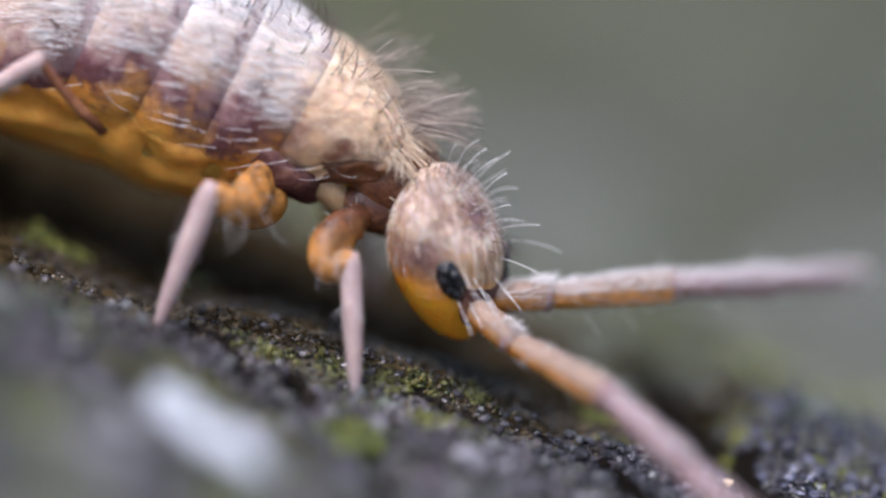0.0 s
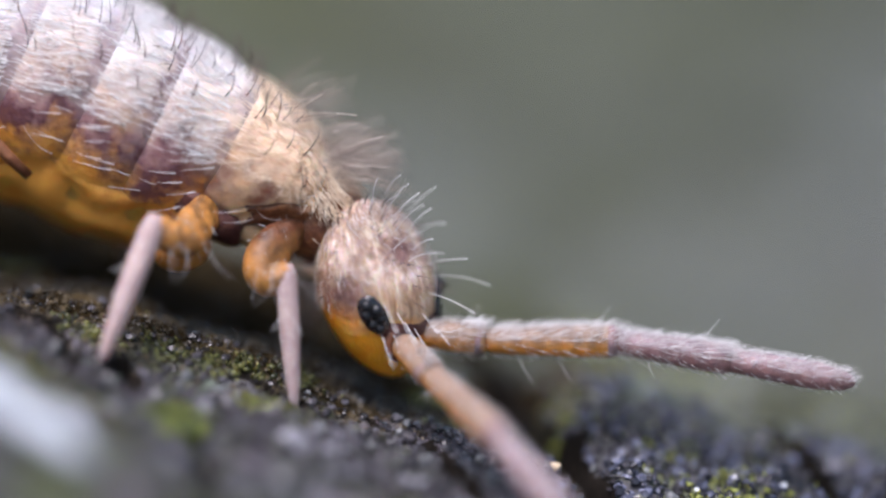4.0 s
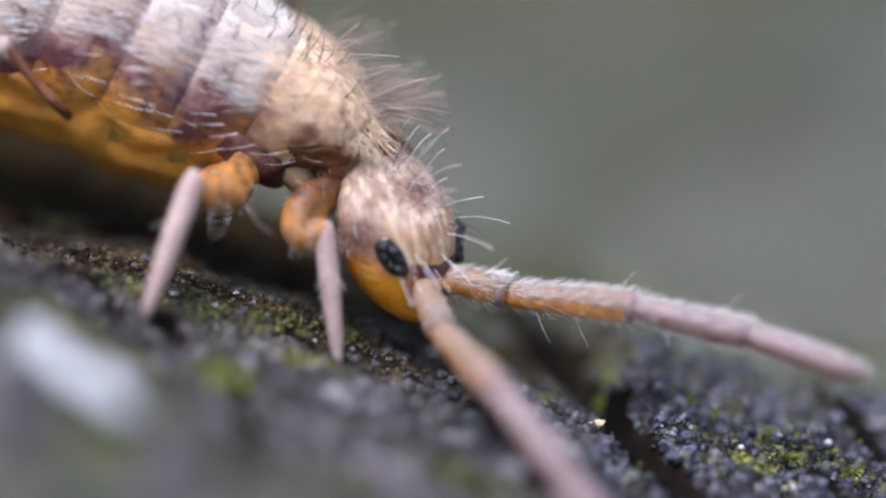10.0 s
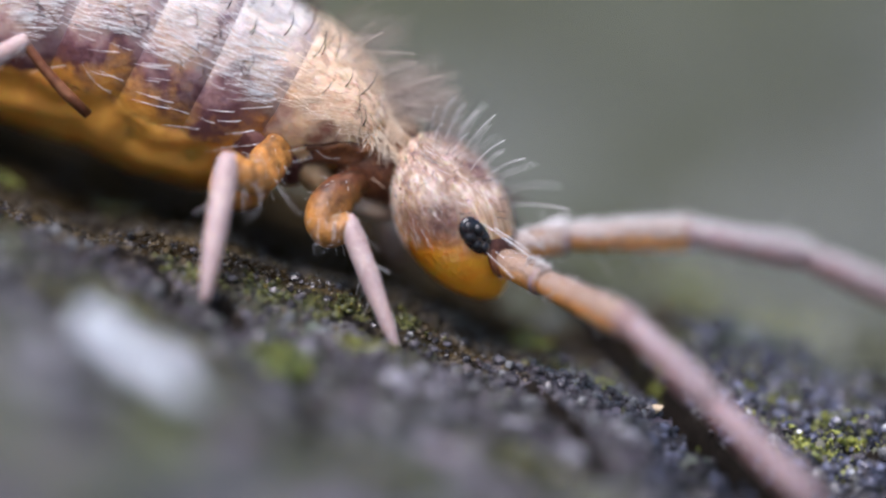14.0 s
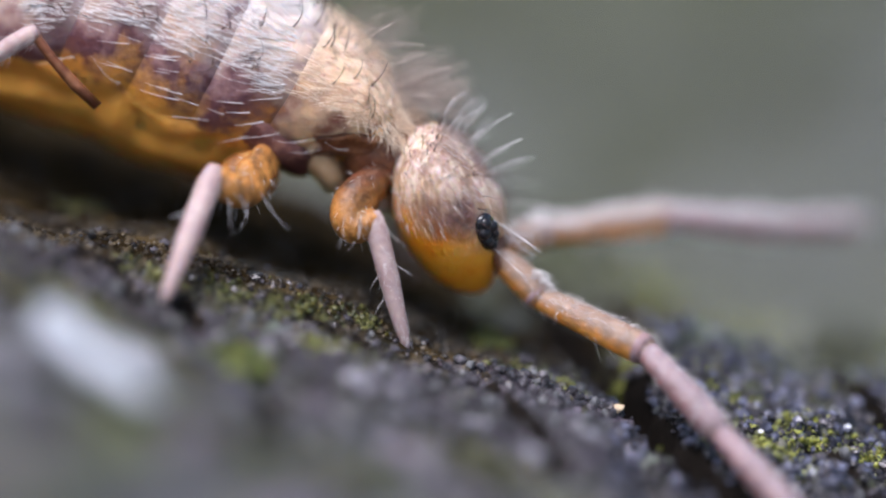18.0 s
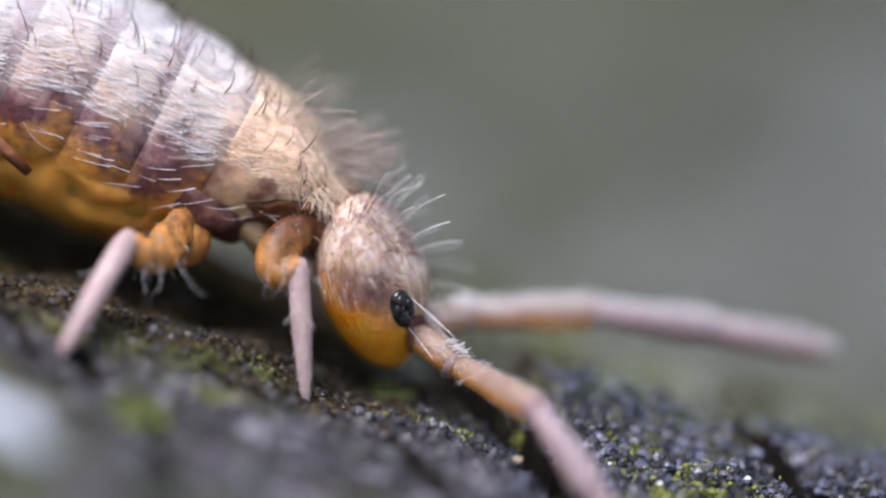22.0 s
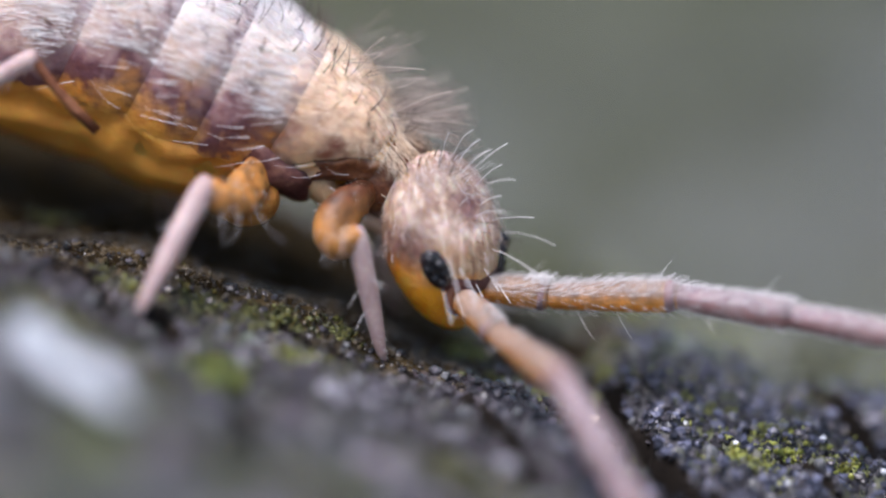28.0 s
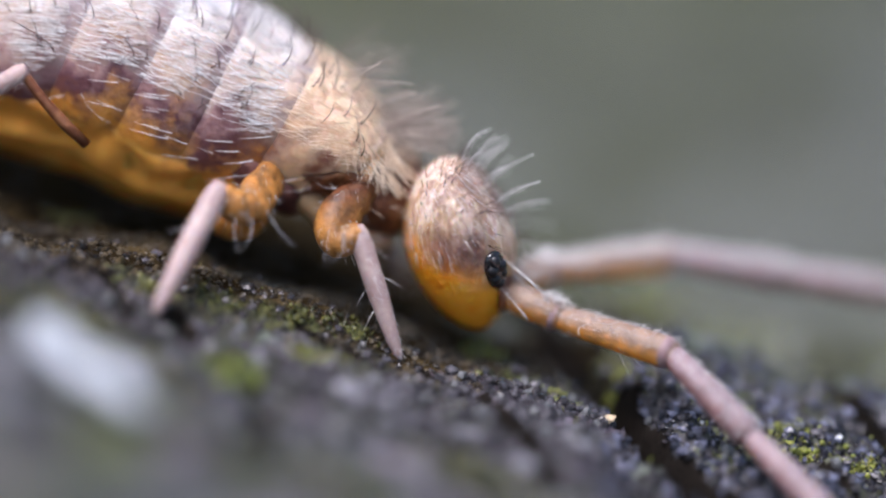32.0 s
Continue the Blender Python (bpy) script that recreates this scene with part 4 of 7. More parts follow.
ANTENNA = [
    ([(-6, 16), (8, 24), (40, 27), (80, 28), (104, 27), (112, 20)], ANTENNA_ORANGE, "stout orange first antenna segment"),
    ([(-4, 16), (6, 23), (60, 25), (140, 28), (215, 29), (232, 22), (235, 17)], ANTENNA_ORANGE, "long orange antenna segment, pale above, dusky at its end"),
    ([(-4, 15), (6, 22), (60, 24), (140, 27), (196, 27), (210, 20)], ANTENNA_LILAC, "pale lilac antenna segment"),
    ([(-4, 15), (6, 21), (70, 24), (150, 25), (205, 19), (222, 9), (226, 3)], ANTENNA_LILAC, "pale lilac tapered antenna tip segment"),
]
antennae = []
for side in (0, 1):
    chain = []
    for i, (profile, material, label) in enumerate(ANTENNA):
        if i == 3 and side == 0:
            profile = [(x * 1.25, r) for x, r in profile]
        v, f = limb(profile, 16, 0 if i else 3)
        seg = mesh_object("antenna_segment", v, f, material, springtail, label)
        fuzz(seg, profile, (340, 800, 760, 600)[i] // (1 if side else 3), (17, 19, 18, 14)[i] * (1 if side else 0.7), PALE_HAIR, 100 + i + 10 * side, 1.1)
        if i < 3:
            stray = random.Random(60 + i + 7 * side)
            for x in ((70,), (50, 120, 190), (60, 150))[i]:
                a = stray.uniform(0.3, 5.9)
                v, f = hair_mesh([((x, 22 * math.cos(a), 22 * math.sin(a)), (0.35, math.cos(a), math.sin(a)), stray.uniform(36, 60), 0.9, (0.2, 0, 0))], 4, 5)
                mesh_object("bristle", v, f, PALE_HAIR, seg)
        if i == 0:
            v, f = limb([(92, 27.8), (101, 28.2), (108, 24)], 16)
            mesh_object("joint_ring", v, f, RING, seg, "dusky purple ring at the joint")
        if i == 1:
            v, f = limb([(214, 29.6), (222, 28.5), (231, 23.5)], 16)
            mesh_object("joint_ring", v, f, RING, seg, "dusky purple ring at the joint")
        if i == 0:
            tuft = random.Random(9 + side)
            hairs = [((tuft.uniform(60, 108), tuft.uniform(-14, 14), 24), (tuft.uniform(0.2, 1), tuft.uniform(-0.4, 0.4), 1), tuft.uniform(14, 26), 1.3, (0.3, 0, -0.1)) for _ in range(40)]
            v, f = hair_mesh(hairs, 3, 3)
            tagged(mesh_object("white_tuft", v, f, PALE_HAIR, seg, "tuft of white scale-like hairs"), kind="stuff")
        chain.append(seg)
    antennae.append(chain)


def build_leg(tibia_length, thick, inward):
    tib = [(-8, thick * 0.62), (6, thick * 0.86), (30, thick), (tibia_length * 0.5, thick * 0.92), (tibia_length * 0.8, thick * 0.66), (tibia_length * 0.95, thick * 0.42), (tibia_length, thick * 0.28)]
    v, f = limb(tib, 16, 0)
    shin = mesh_object("shin", v, f, LILAC, springtail, "pale lilac-white hairy lower leg")
    fuzz(shin, tib, 110, 7, PALE_HAIR, int(tibia_length), 1.7)
    spurs = [((tibia_length * s, 0, 0), (0.45, y, z), 48, 1.2, (0.3, 0, 0)) for s, y, z in ((0.3, -0.8, 0.5), (0.34, 0.3, 0.9), (0.38, -0.2, -0.9), (0.55, -0.3, -0.8))]
    for h in spurs:
        v, f = hair_mesh([h], 4, 5)
        mesh_object("spur_bristle", v, f, PALE_HAIR, shin)
    v, f = hair_mesh([((tibia_length - 4, 0, 0), (1, -0.2, -0.4), 20, 5, (0.1, 0, -0.5)), ((tibia_length - 4, 0, 0), (1, 0.2, 0.3), 12, 3, (0.1, 0, 0))], 6, 5)
    mesh_object("claw", v, f, BROWN, shin, "small brown claw")
    path = [(34, 100, 44), (16, 84, 44), (-10, 58, 34), (-32, 36, 16), (-40, 22, -4), (-30, 12, -20), (-12, 4, -14), (6, 0, 4)] if thick < 22 else [(112, 120, 6), (94, 92, -2), (72, 50, -20), (48, 18, -38), (22, 6, -28), (4, 0, 0)]
    path = [(x, y * inward, z) for x, y, z in path]
    radii = [14, 30, 36, 39, 38, 35, 27, 14] if thick < 22 else [16, 32, 38, 36, 30, 15]
    rings = []
    for i in range(4 * (len(path) - 1) + 1):
        q = i / 4
        c, ahead = curve_between(path, q), curve_between(path, min(q + 0.1, len(path) - 1)) - curve_between(path, max(q - 0.1, 0))
        r = float(np.interp(q, range(len(radii)), radii))
        r *= 1 - 0.09 * math.exp(-((q - 1.6) / 0.22) ** 2) - 0.07 * math.exp(-((q - len(path) + 2.6) / 0.2) ** 2)
        side = Vector((0, 1, 0))
        up = ahead.normalized().cross(side).normalized()
        rings.append([tuple(c + r * (side * math.cos(t) + up * math.sin(t))) for t in (2 * math.pi * k / 18 for k in range(18))])
    v, f = loft(rings)
    thigh = mesh_object("thigh", v, f, THIGH, springtail, "plump translucent orange thigh")
    down = random.Random(23)
    hairs = []
    for _ in range(90):
        ring = rings[down.randrange(4, len(rings) - 2)]
        k = down.randrange(18)
        p = Vector(ring[k])
        mid = sum((Vector(q) for q in ring), Vector()) / 18
        hairs.append((p, (p - mid).normalized() + Vector((0.2, 0, -0.6)), down.uniform(10, 20), down.uniform(0.4, 0.6), (0, 0, -0.2)))
    hv, hf = hair_mesh(hairs, 3, 3)
    tagged(mesh_object("setae", hv, hf, PALE_HAIR, thigh, "fine pale hairs"), kind="stuff")
    if thick < 22:
        blob("hip_joint", (40, 122 * inward, 52), (64, 34, 40), DARK_BROWN, thigh, "shiny brown hip joint", (0, 24, 0), lumpy=0.06)
    rng = random.Random(17)
    hairs = [((path[3][0] + x, -20, path[3][2] - 10), (x / 90, -0.3, -1), rng.uniform(60, 105), 0.6, (rng.uniform(-0.9, 0.5), 0, 0.35)) for x in (-18, 10, 44)]
    for h in hairs:
        v, f = hair_mesh([h], 4, 6)
        mesh_object("bristle", v, f, PALE_HAIR, thigh)
    return shin, thigh


legs = {"1": build_leg(246, 20, 1), "2": build_leg(268, 23, 1), "1_far": build_leg(246, 20, -1), "2_far": build_leg(268, 23, -1)}


def build_hind_leg(side):
    v, f = limb([(-10, 6), (0, 9), (60, 9), (120, 11), (175, 9)], 14, -6)
    thigh = mesh_object("thigh", v, f, BROWN, springtail, "slender brown hind thigh")
    thigh.matrix_basis = at(-505, side * 180 + 60, 112 if side > 0 else 198, 0, 50, 0)
    tib = [(-8, 11), (6, 16), (40, 17), (220, 13), (350, 7), (400, 4)]
    v, f = limb(tib, 14, 0)
    shin = mesh_object("shin", v, f, LILAC, springtail, "hairy pale lilac hind lower leg")
    fuzz(shin, tib, 120, 18, PALE_HAIR, 77)
    shin.matrix_basis = at(-505, side * 180 + 60, 112 if side > 0 else 198, 0, 148, side * 6)


for side in (-1, 1):
    build_hind_leg(side)


# ---- small things on the stone ----
def lump(rng, radius, flat=0.8):
    """An angular grain."""
    g = (1 + 5 ** 0.5) / 2
    vs = [Vector(p).normalized() for p in ((-1, g, 0), (1, g, 0), (-1, -g, 0), (1, -g, 0), (0, -1, g), (0, 1, g), (0, -1, -g), (0, 1, -g), (g, 0, -1), (g, 0, 1), (-g, 0, -1), (-g, 0, 1))]
    fs = [(0, 11, 5), (0, 5, 1), (0, 1, 7), (0, 7, 10), (0, 10, 11), (1, 5, 9), (5, 11, 4), (11, 10, 2), (10, 7, 6), (7, 1, 8), (3, 9, 4), (3, 4, 2), (3, 2, 6), (3, 6, 8), (3, 8, 9), (4, 9, 5), (2, 4, 11), (6, 2, 10), (8, 6, 7), (9, 8, 1)]
    return [Vector((v.x * radius * rng.uniform(0.7, 1.3), v.y * radius * rng.uniform(0.7, 1.3), v.z * radius * flat * rng.uniform(0.7, 1.3))) for v in vs], fs


def scatter(name, material, count, region, radii, seed, label, category, density=None, smooth=False):
    rng = random.Random(seed)
    verts, faces = [], []
    made = 0
    while made < count:
        x, y = rng.uniform(region[0], region[1]), rng.uniform(region[2], region[3])
        if density and rng.random() > density(x, y) or crack_depth(x, y) > 10:
            continue
        vs, fs = lump(rng, rng.uniform(*radii) * rng.uniform(0.6, 1.2))
        o = Vector((x, y, ground_height(x, y)))
        start = len(verts)
        verts += [tuple(o + v) for v in vs]
        faces += [tuple(start + i for i in f) for f in fs]
        made += 1
    ob = mesh_object(name, verts, faces, material, smooth=smooth)
    return tagged(ob, label, category, kind="stuff")


scatter("stone_grains", GRAIN_DARK, 8500, (-1000, 1050, -420, 640), (3, 11), 21, "rough black mineral grains covering the stone", "grains", lambda x, y: (0.35 + 0.65 * (noise.noise((x / 140, y / 140, 2)) > -0.1)) * (0.0 if y > 170 else 0.04 if y - 0.75 * max(x, -60) > 120 else 0.12 if y - 0.75 * max(x, -60) > -20 else 1))
scatter("slab_grains", SLAB_GRAIN, 5200, (250, 1050, -420, 250), (3, 11), 25, "coarse blue-black mineral grains crusting the stone slab", "grains", lambda x, y: 0.2 + 0.8 * (noise.noise((x / 90, y / 90, 6)) > -0.1))
scatter("clear_grains", GRAIN_CLEAR, 2000, (-1000, 1050, -420, 640), (1.0, 3.6), 22, "glinting pale quartz grains on dark stone", "grains", lambda x, y: 0.02 if y > 200 else 0.3 if y - 0.75 * max(x, -60) > 120 else 1)
LITTER = rough_surface("mottled_litter", [(0.012, 0.013, 0.007), (0.042, 0.049, 0.022), (0.062, 0.070, 0.042), (0.096, 0.103, 0.070), (0.165, 0.177, 0.180)], 260, 0.7, 6, 30, island=0.75, spread=(0.15, 0.85))
scatter("bank_litter", LITTER, 1100, (0, 1500, 330, 1000), (8, 34), 51, "mottled crumbs, bits of moss and grit on the bank behind", "litter")
scatter("floor_litter", LITTER, 150, (-1400, 2000, 1900, 5000), (110, 340), 52, "mottled grey and olive leaf litter on the far floor", "litter")
NEAR_CRUST = rough_surface("mottled_crust", [(0.004, 0.004, 0.004), (0.012, 0.011, 0.010), (0.036, 0.040, 0.022), (0.082, 0.080, 0.092), (0.26, 0.255, 0.285)], 200, 0.5, 6, 30, island=0.8, spread=(0.15, 0.85))
scatter("near_crust", NEAR_CRUST, 560, (-900, 420, -760, -150), (6, 24), 53, "mottled blue-grey and olive crumbs of crust on the near stone", "crust", lambda x, y: 0.3 + 0.7 * (noise.noise((x / 120, y / 120, 5)) > 0))
scatter("leaf_litter", CRUMB, 30, (620, 1700, 3000, 5600), (110, 240), 54, "dark brown leaf litter on the far floor", "litter")
scatter("humus_crumbs", CRUMB, 7000, (-1000, 420, -160, 640), (1.5, 6.5), 27, "dark brown crumbs of humus in the hollow", "crumbs", lambda x, y: (0.35 + 0.65 * (noise.noise((x / 70, y / 70, 9)) > -0.1)) * (0.1 if y > 200 else 1) if y - 0.75 * max(x, -60) > 85 else 0.5 if y - 0.75 * max(x, -60) > -60 else 0)

# x, y, half length, half width of each patch, and its moss
MOSS_SPOTS = [
    (-435, -5, 22, 12, MOSS), (-344, -35, 26, 12, MOSS), (-270, 0, 26, 12, MOSS), (-186, 35, 24, 12, MOSS), (-190, -128, 44, 24, MOSS), (-264, -122, 24, 16, YELLOW_MOSS), (-391, -214, 34, 22, BRIGHT_MOSS),
    (594, -12, 40, 26, YELLOW_MOSS), (578, -79, 36, 24, YELLOW_MOSS), (723, -19, 40, 26, YELLOW_MOSS), (559, 15, 30, 20, YELLOW_MOSS), (506, -74, 30, 22, YELLOW_MOSS),
    (470, 60, 22, 16, YELLOW_MOSS), (279, 147, 14, 10, YELLOW_MOSS),
    (45, 192, 28, 18, YELLOW_MOSS), (105, 69, 34, 22, MOSS), (185, 53, 24, 14, YELLOW_MOSS), (290, 215, 40, 26, MOSS), (-560, -9, 60, 30, MOSS), (-690, 298, 40, 30, MOSS), (640, 180, 60, 40, MOSS), (-930, 234, 40, 24, YELLOW_MOSS),
    (-722, -215, 80, 44, MOSS), (-640, -273, 100, 60, MOSS), (-219, -586, 70, 36, MOSS), (-7, -385, 70, 36, MOSS), (250, -520, 90, 50, MOSS),
    (541, 658, 46, 28, YELLOW_MOSS), (840, 640, 60, 34, YELLOW_MOSS), (1000, 600, 50, 30, YELLOW_MOSS), (330, 720, 40, 24, YELLOW_MOSS), (60, 900, 80, 40, MOSS), (-330, 900, 90, 50, YELLOW_MOSS),
]


def build_moss(spot, count, seed):
    rng = random.Random(seed)
    mx, my, rx, ry, moss = spot
    foot = ground_height(mx, my)
    big = 3.0 if my >= 900 else 1.8 if my > 560 else 1.4 if my < -170 else 1.0
    patch = new("moss_patch")
    patch.matrix_basis = at(mx, my, foot)
    tufts = 5 + count // 30
    for _ in range(tufts):
        verts, faces = [], []
        cx, cy = rng.gauss(0, rx * 0.55), rng.gauss(0, ry * 0.55)
        for _ in range(count // tufts + 1):
            x, y = cx + rng.gauss(0, 15 * big), cy + rng.gauss(0, 11 * big)
            o = Vector((x, y, ground_height(x + mx, y + my) - foot))
            if rng.random() < 0.65:
                vs, fs = lump(rng, rng.uniform(3, 9) * big, 0.8)
            else:
                # a small pointed leaf
                h, w = rng.uniform(8, 17) * big, rng.uniform(3, 6) * big
                a = rng.uniform(0, 6.3)
                c, s, lean = math.cos(a), math.sin(a), rng.uniform(0.2, 0.9)
                vs = [Vector(p) for p in ((0, 0, -2), (-s * w, c * w, h * 0.4), (s * w, -c * w, h * 0.4), (c * h * lean, s * h * lean, h), (c * 3, s * 3, h * 0.45))]
                fs = [(0, 2, 4), (0, 4, 1), (1, 4, 3), (4, 2, 3), (0, 1, 2), (1, 3, 2)]
            start = len(verts)
            verts += [tuple(o + v) for v in vs]
            faces += [tuple(start + i for i in f) for f in fs]
        mesh_object("moss_tuft", verts, faces, moss, patch)
    kinds = {"green_moss": "low crust of dark olive moss", "bright_green_moss": "bright green moss cushion", "yellow_green_moss": "low patch of tiny yellow-green moss"}
    support = "on the bank behind" if my > 560 else "on the blue-black slab" if mx > 300 else "on brown humus" if my > -40 else "on dark stone"
    return tagged(patch, kinds[moss.name] + " " + support, "moss", "moss patches on the stone")


for i, spot in enumerate(MOSS_SPOTS):
    build_moss(spot, (70 + int(spot[2] * 0.95)) * (3 if spot[1] >= 560 or spot[1] < -170 else 1), 31 + i)


def build_moss_specks():
    """Tiny single moss leaves and green grains strewn between the grains."""
    rng = random.Random(77)
    for name, material, region, count, label in (
            ("moss_specks", MOSS, (-520, 210, -170, 110), 60, "tiny yellow-green moss leaves strewn over dark grains"),
            ("slab_moss_specks", YELLOW_MOSS, (330, 1000, -150, 170), 190, "tiny yellow-green moss leaves strewn over the slab")):
        verts, faces = [], []
        made = 0
        while made < count:
            x, y = rng.uniform(*region[:2]), rng.uniform(*region[2:])
            if noise.noise((x / 75, y / 50, 6.6)) + rng.uniform(-0.25, 0.25) < 0.08 or crack_depth(x, y) > 10:
                continue
            o = Vector((x, y, ground_height(x, y) + rng.uniform(1, 7)))
            h, a = rng.uniform(6, 15), rng.uniform(0, 6.3)
            c, q, w, lean = math.cos(a), math.sin(a), rng.uniform(2, 4.5), rng.uniform(0.2, 1.0)
            start = len(verts)
            verts += [tuple(o + Vector(p)) for p in ((0, 0, -2), (-q * w, c * w, h * 0.4), (q * w, -c * w, h * 0.4), (c * h * lean, q * h * lean, h), (c * 3, q * 3, h * 0.45))]
            faces += [tuple(start + k for k in f) for f in ((0, 2, 4), (0, 4, 1), (1, 4, 3), (4, 2, 3), (0, 1, 2), (1, 3, 2))]
            made += 1
        tagged(mesh_object(name, verts, faces, material), label, "moss", kind="stuff")


build_moss_specks()


def build_loose_grains(count, region, materials, names, group, seed):
    rng = random.Random(seed)
    shapes = []
    for i in range(8):
        vs, fs = lump(rng, 13, 0.8)
        me = bpy.data.meshes.new("mineral_grain")
        me.from_pydata([(v.x * U, v.y * U, v.z * U) for v in vs], [], fs)
        me.materials.append(materials[0] if i < 6 else materials[1])
        shapes.append((me, names[0] if i < 6 else names[1]))
    made = 0
    while made < count:
        x, y = rng.uniform(*region[:2]), rng.uniform(*region[2:])
        if crack_depth(x, y) > 5 or y - 0.75 * max(x, -60) > 40:
            continue
        me, label = rng.choice(shapes)
        ob = new("mineral_grain", me)
        k = rng.uniform(0.45, 1.2)
        ob.matrix_basis = at(x, y, ground_height(x, y) + 4 * k, rng.uniform(0, 360), rng.uniform(0, 360), rng.uniform(0, 360)) @ Matrix.Scale(k, 4)
        tagged(ob, label, "grain", group)
        made += 1


build_loose_grains(200, (-860, 260, -200, 300), (GRAIN_DARK, GRAIN_CLEAR), ("small black angular grain on dark stone", "small glassy angular grain on dark stone"), "loose grains on the stone", 44)
build_loose_grains(160, (320, 960, -140, 160), (SLAB_GRAIN, GRAIN_CLEAR), ("blue-grey angular grain crusting the slab", "glassy angular grain crusting the slab"), "loose grains on the slab", 45)


def build_lichen():
    """A pale lobed flake that lies across the near stone."""
    rng = random.Random(3)
    x, y = -640, -590
    flake = new("lichen_flake")
    flake.matrix_basis = at(x, y, ground_height(x, y) + 12, 0, 14, -44)
    for from_x, to_x, wide, dy in ((-160, -20, 36, 10), (-118, 24, 22, -26), (-60, 100, 34, -10), (0, 120, 20, 22), (50, 178, 24, -2)):
        rings = []
        for i in range(13):
            s = i / 12
            w = wide * math.sin(math.pi * (0.06 + 0.88 * s)) ** 0.6
            cx, cy = from_x + (to_x - from_x) * s, dy + 40 * (0.5 - (from_x + 185 + (to_x - from_x) * s) / 375)
            ring = []
            for k in range(14):
                a = 2 * math.pi * k / 14
                ring.append((cx + rng.uniform(-4, 4), cy + w * math.cos(a) * (1 + rng.uniform(-0.22, 0.22)), 26 * math.sin(a) * (w / wide) + rng.uniform(-4, 4)))
            rings.append(ring)
        v, f = loft(rings)
        mesh_object("lobe", v, f, LICHEN, flake)
    return tagged(flake, "white elongated lobed lichen flake lying on the stone", "lichen")


build_lichen()


def build_seed():
    rng = random.Random(8)
    vs, fs = lump(rng, 15, 0.6)
    ob = mesh_object("sand_grain", [tuple(v) for v in vs], fs, SEED, smooth=False)
    x, y = 266, -12
    ob.matrix_basis = at(x, y, ground_height(x, y) + 8)
    return tagged(ob, "tan angular sand grain beside a crack", "grain")


build_seed()


def build_quartz():
    rng = random.Random(12)
    for x, y, size in ((676, 21, 9), (520, -30, 6), (780, -60, 7), (430, 20, 6), (610, -110, 6)):
        vs, fs = lump(rng, size, 0.8)
        ob = mesh_object("quartz_grain", [tuple(v) for v in vs], fs, WHITE_QUARTZ, smooth=False)
        ob.matrix_basis = at(x, y, ground_height(x, y) + size * 0.6)
        tagged(ob, "tiny white glinting quartz grain on the slab", "grain", "quartz grains on the slab")


build_quartz()


def build_pebbles():
    rng = random.Random(14)
    for x, y, size in ((-95, -178, 12), (-56, -133, 12), (-74, -160, 8)):
        vs, fs = lump(rng, size, 0.7)
        ob = mesh_object("pebble", [tuple(v) for v in vs], fs, GRAIN_CLEAR)
        ob.matrix_basis = at(x, y, ground_height(x, y) + size * 0.5)
        tagged(ob, "small pale grey pebble on the near stone", "pebble", "pale pebbles on the near stone")


build_pebbles()


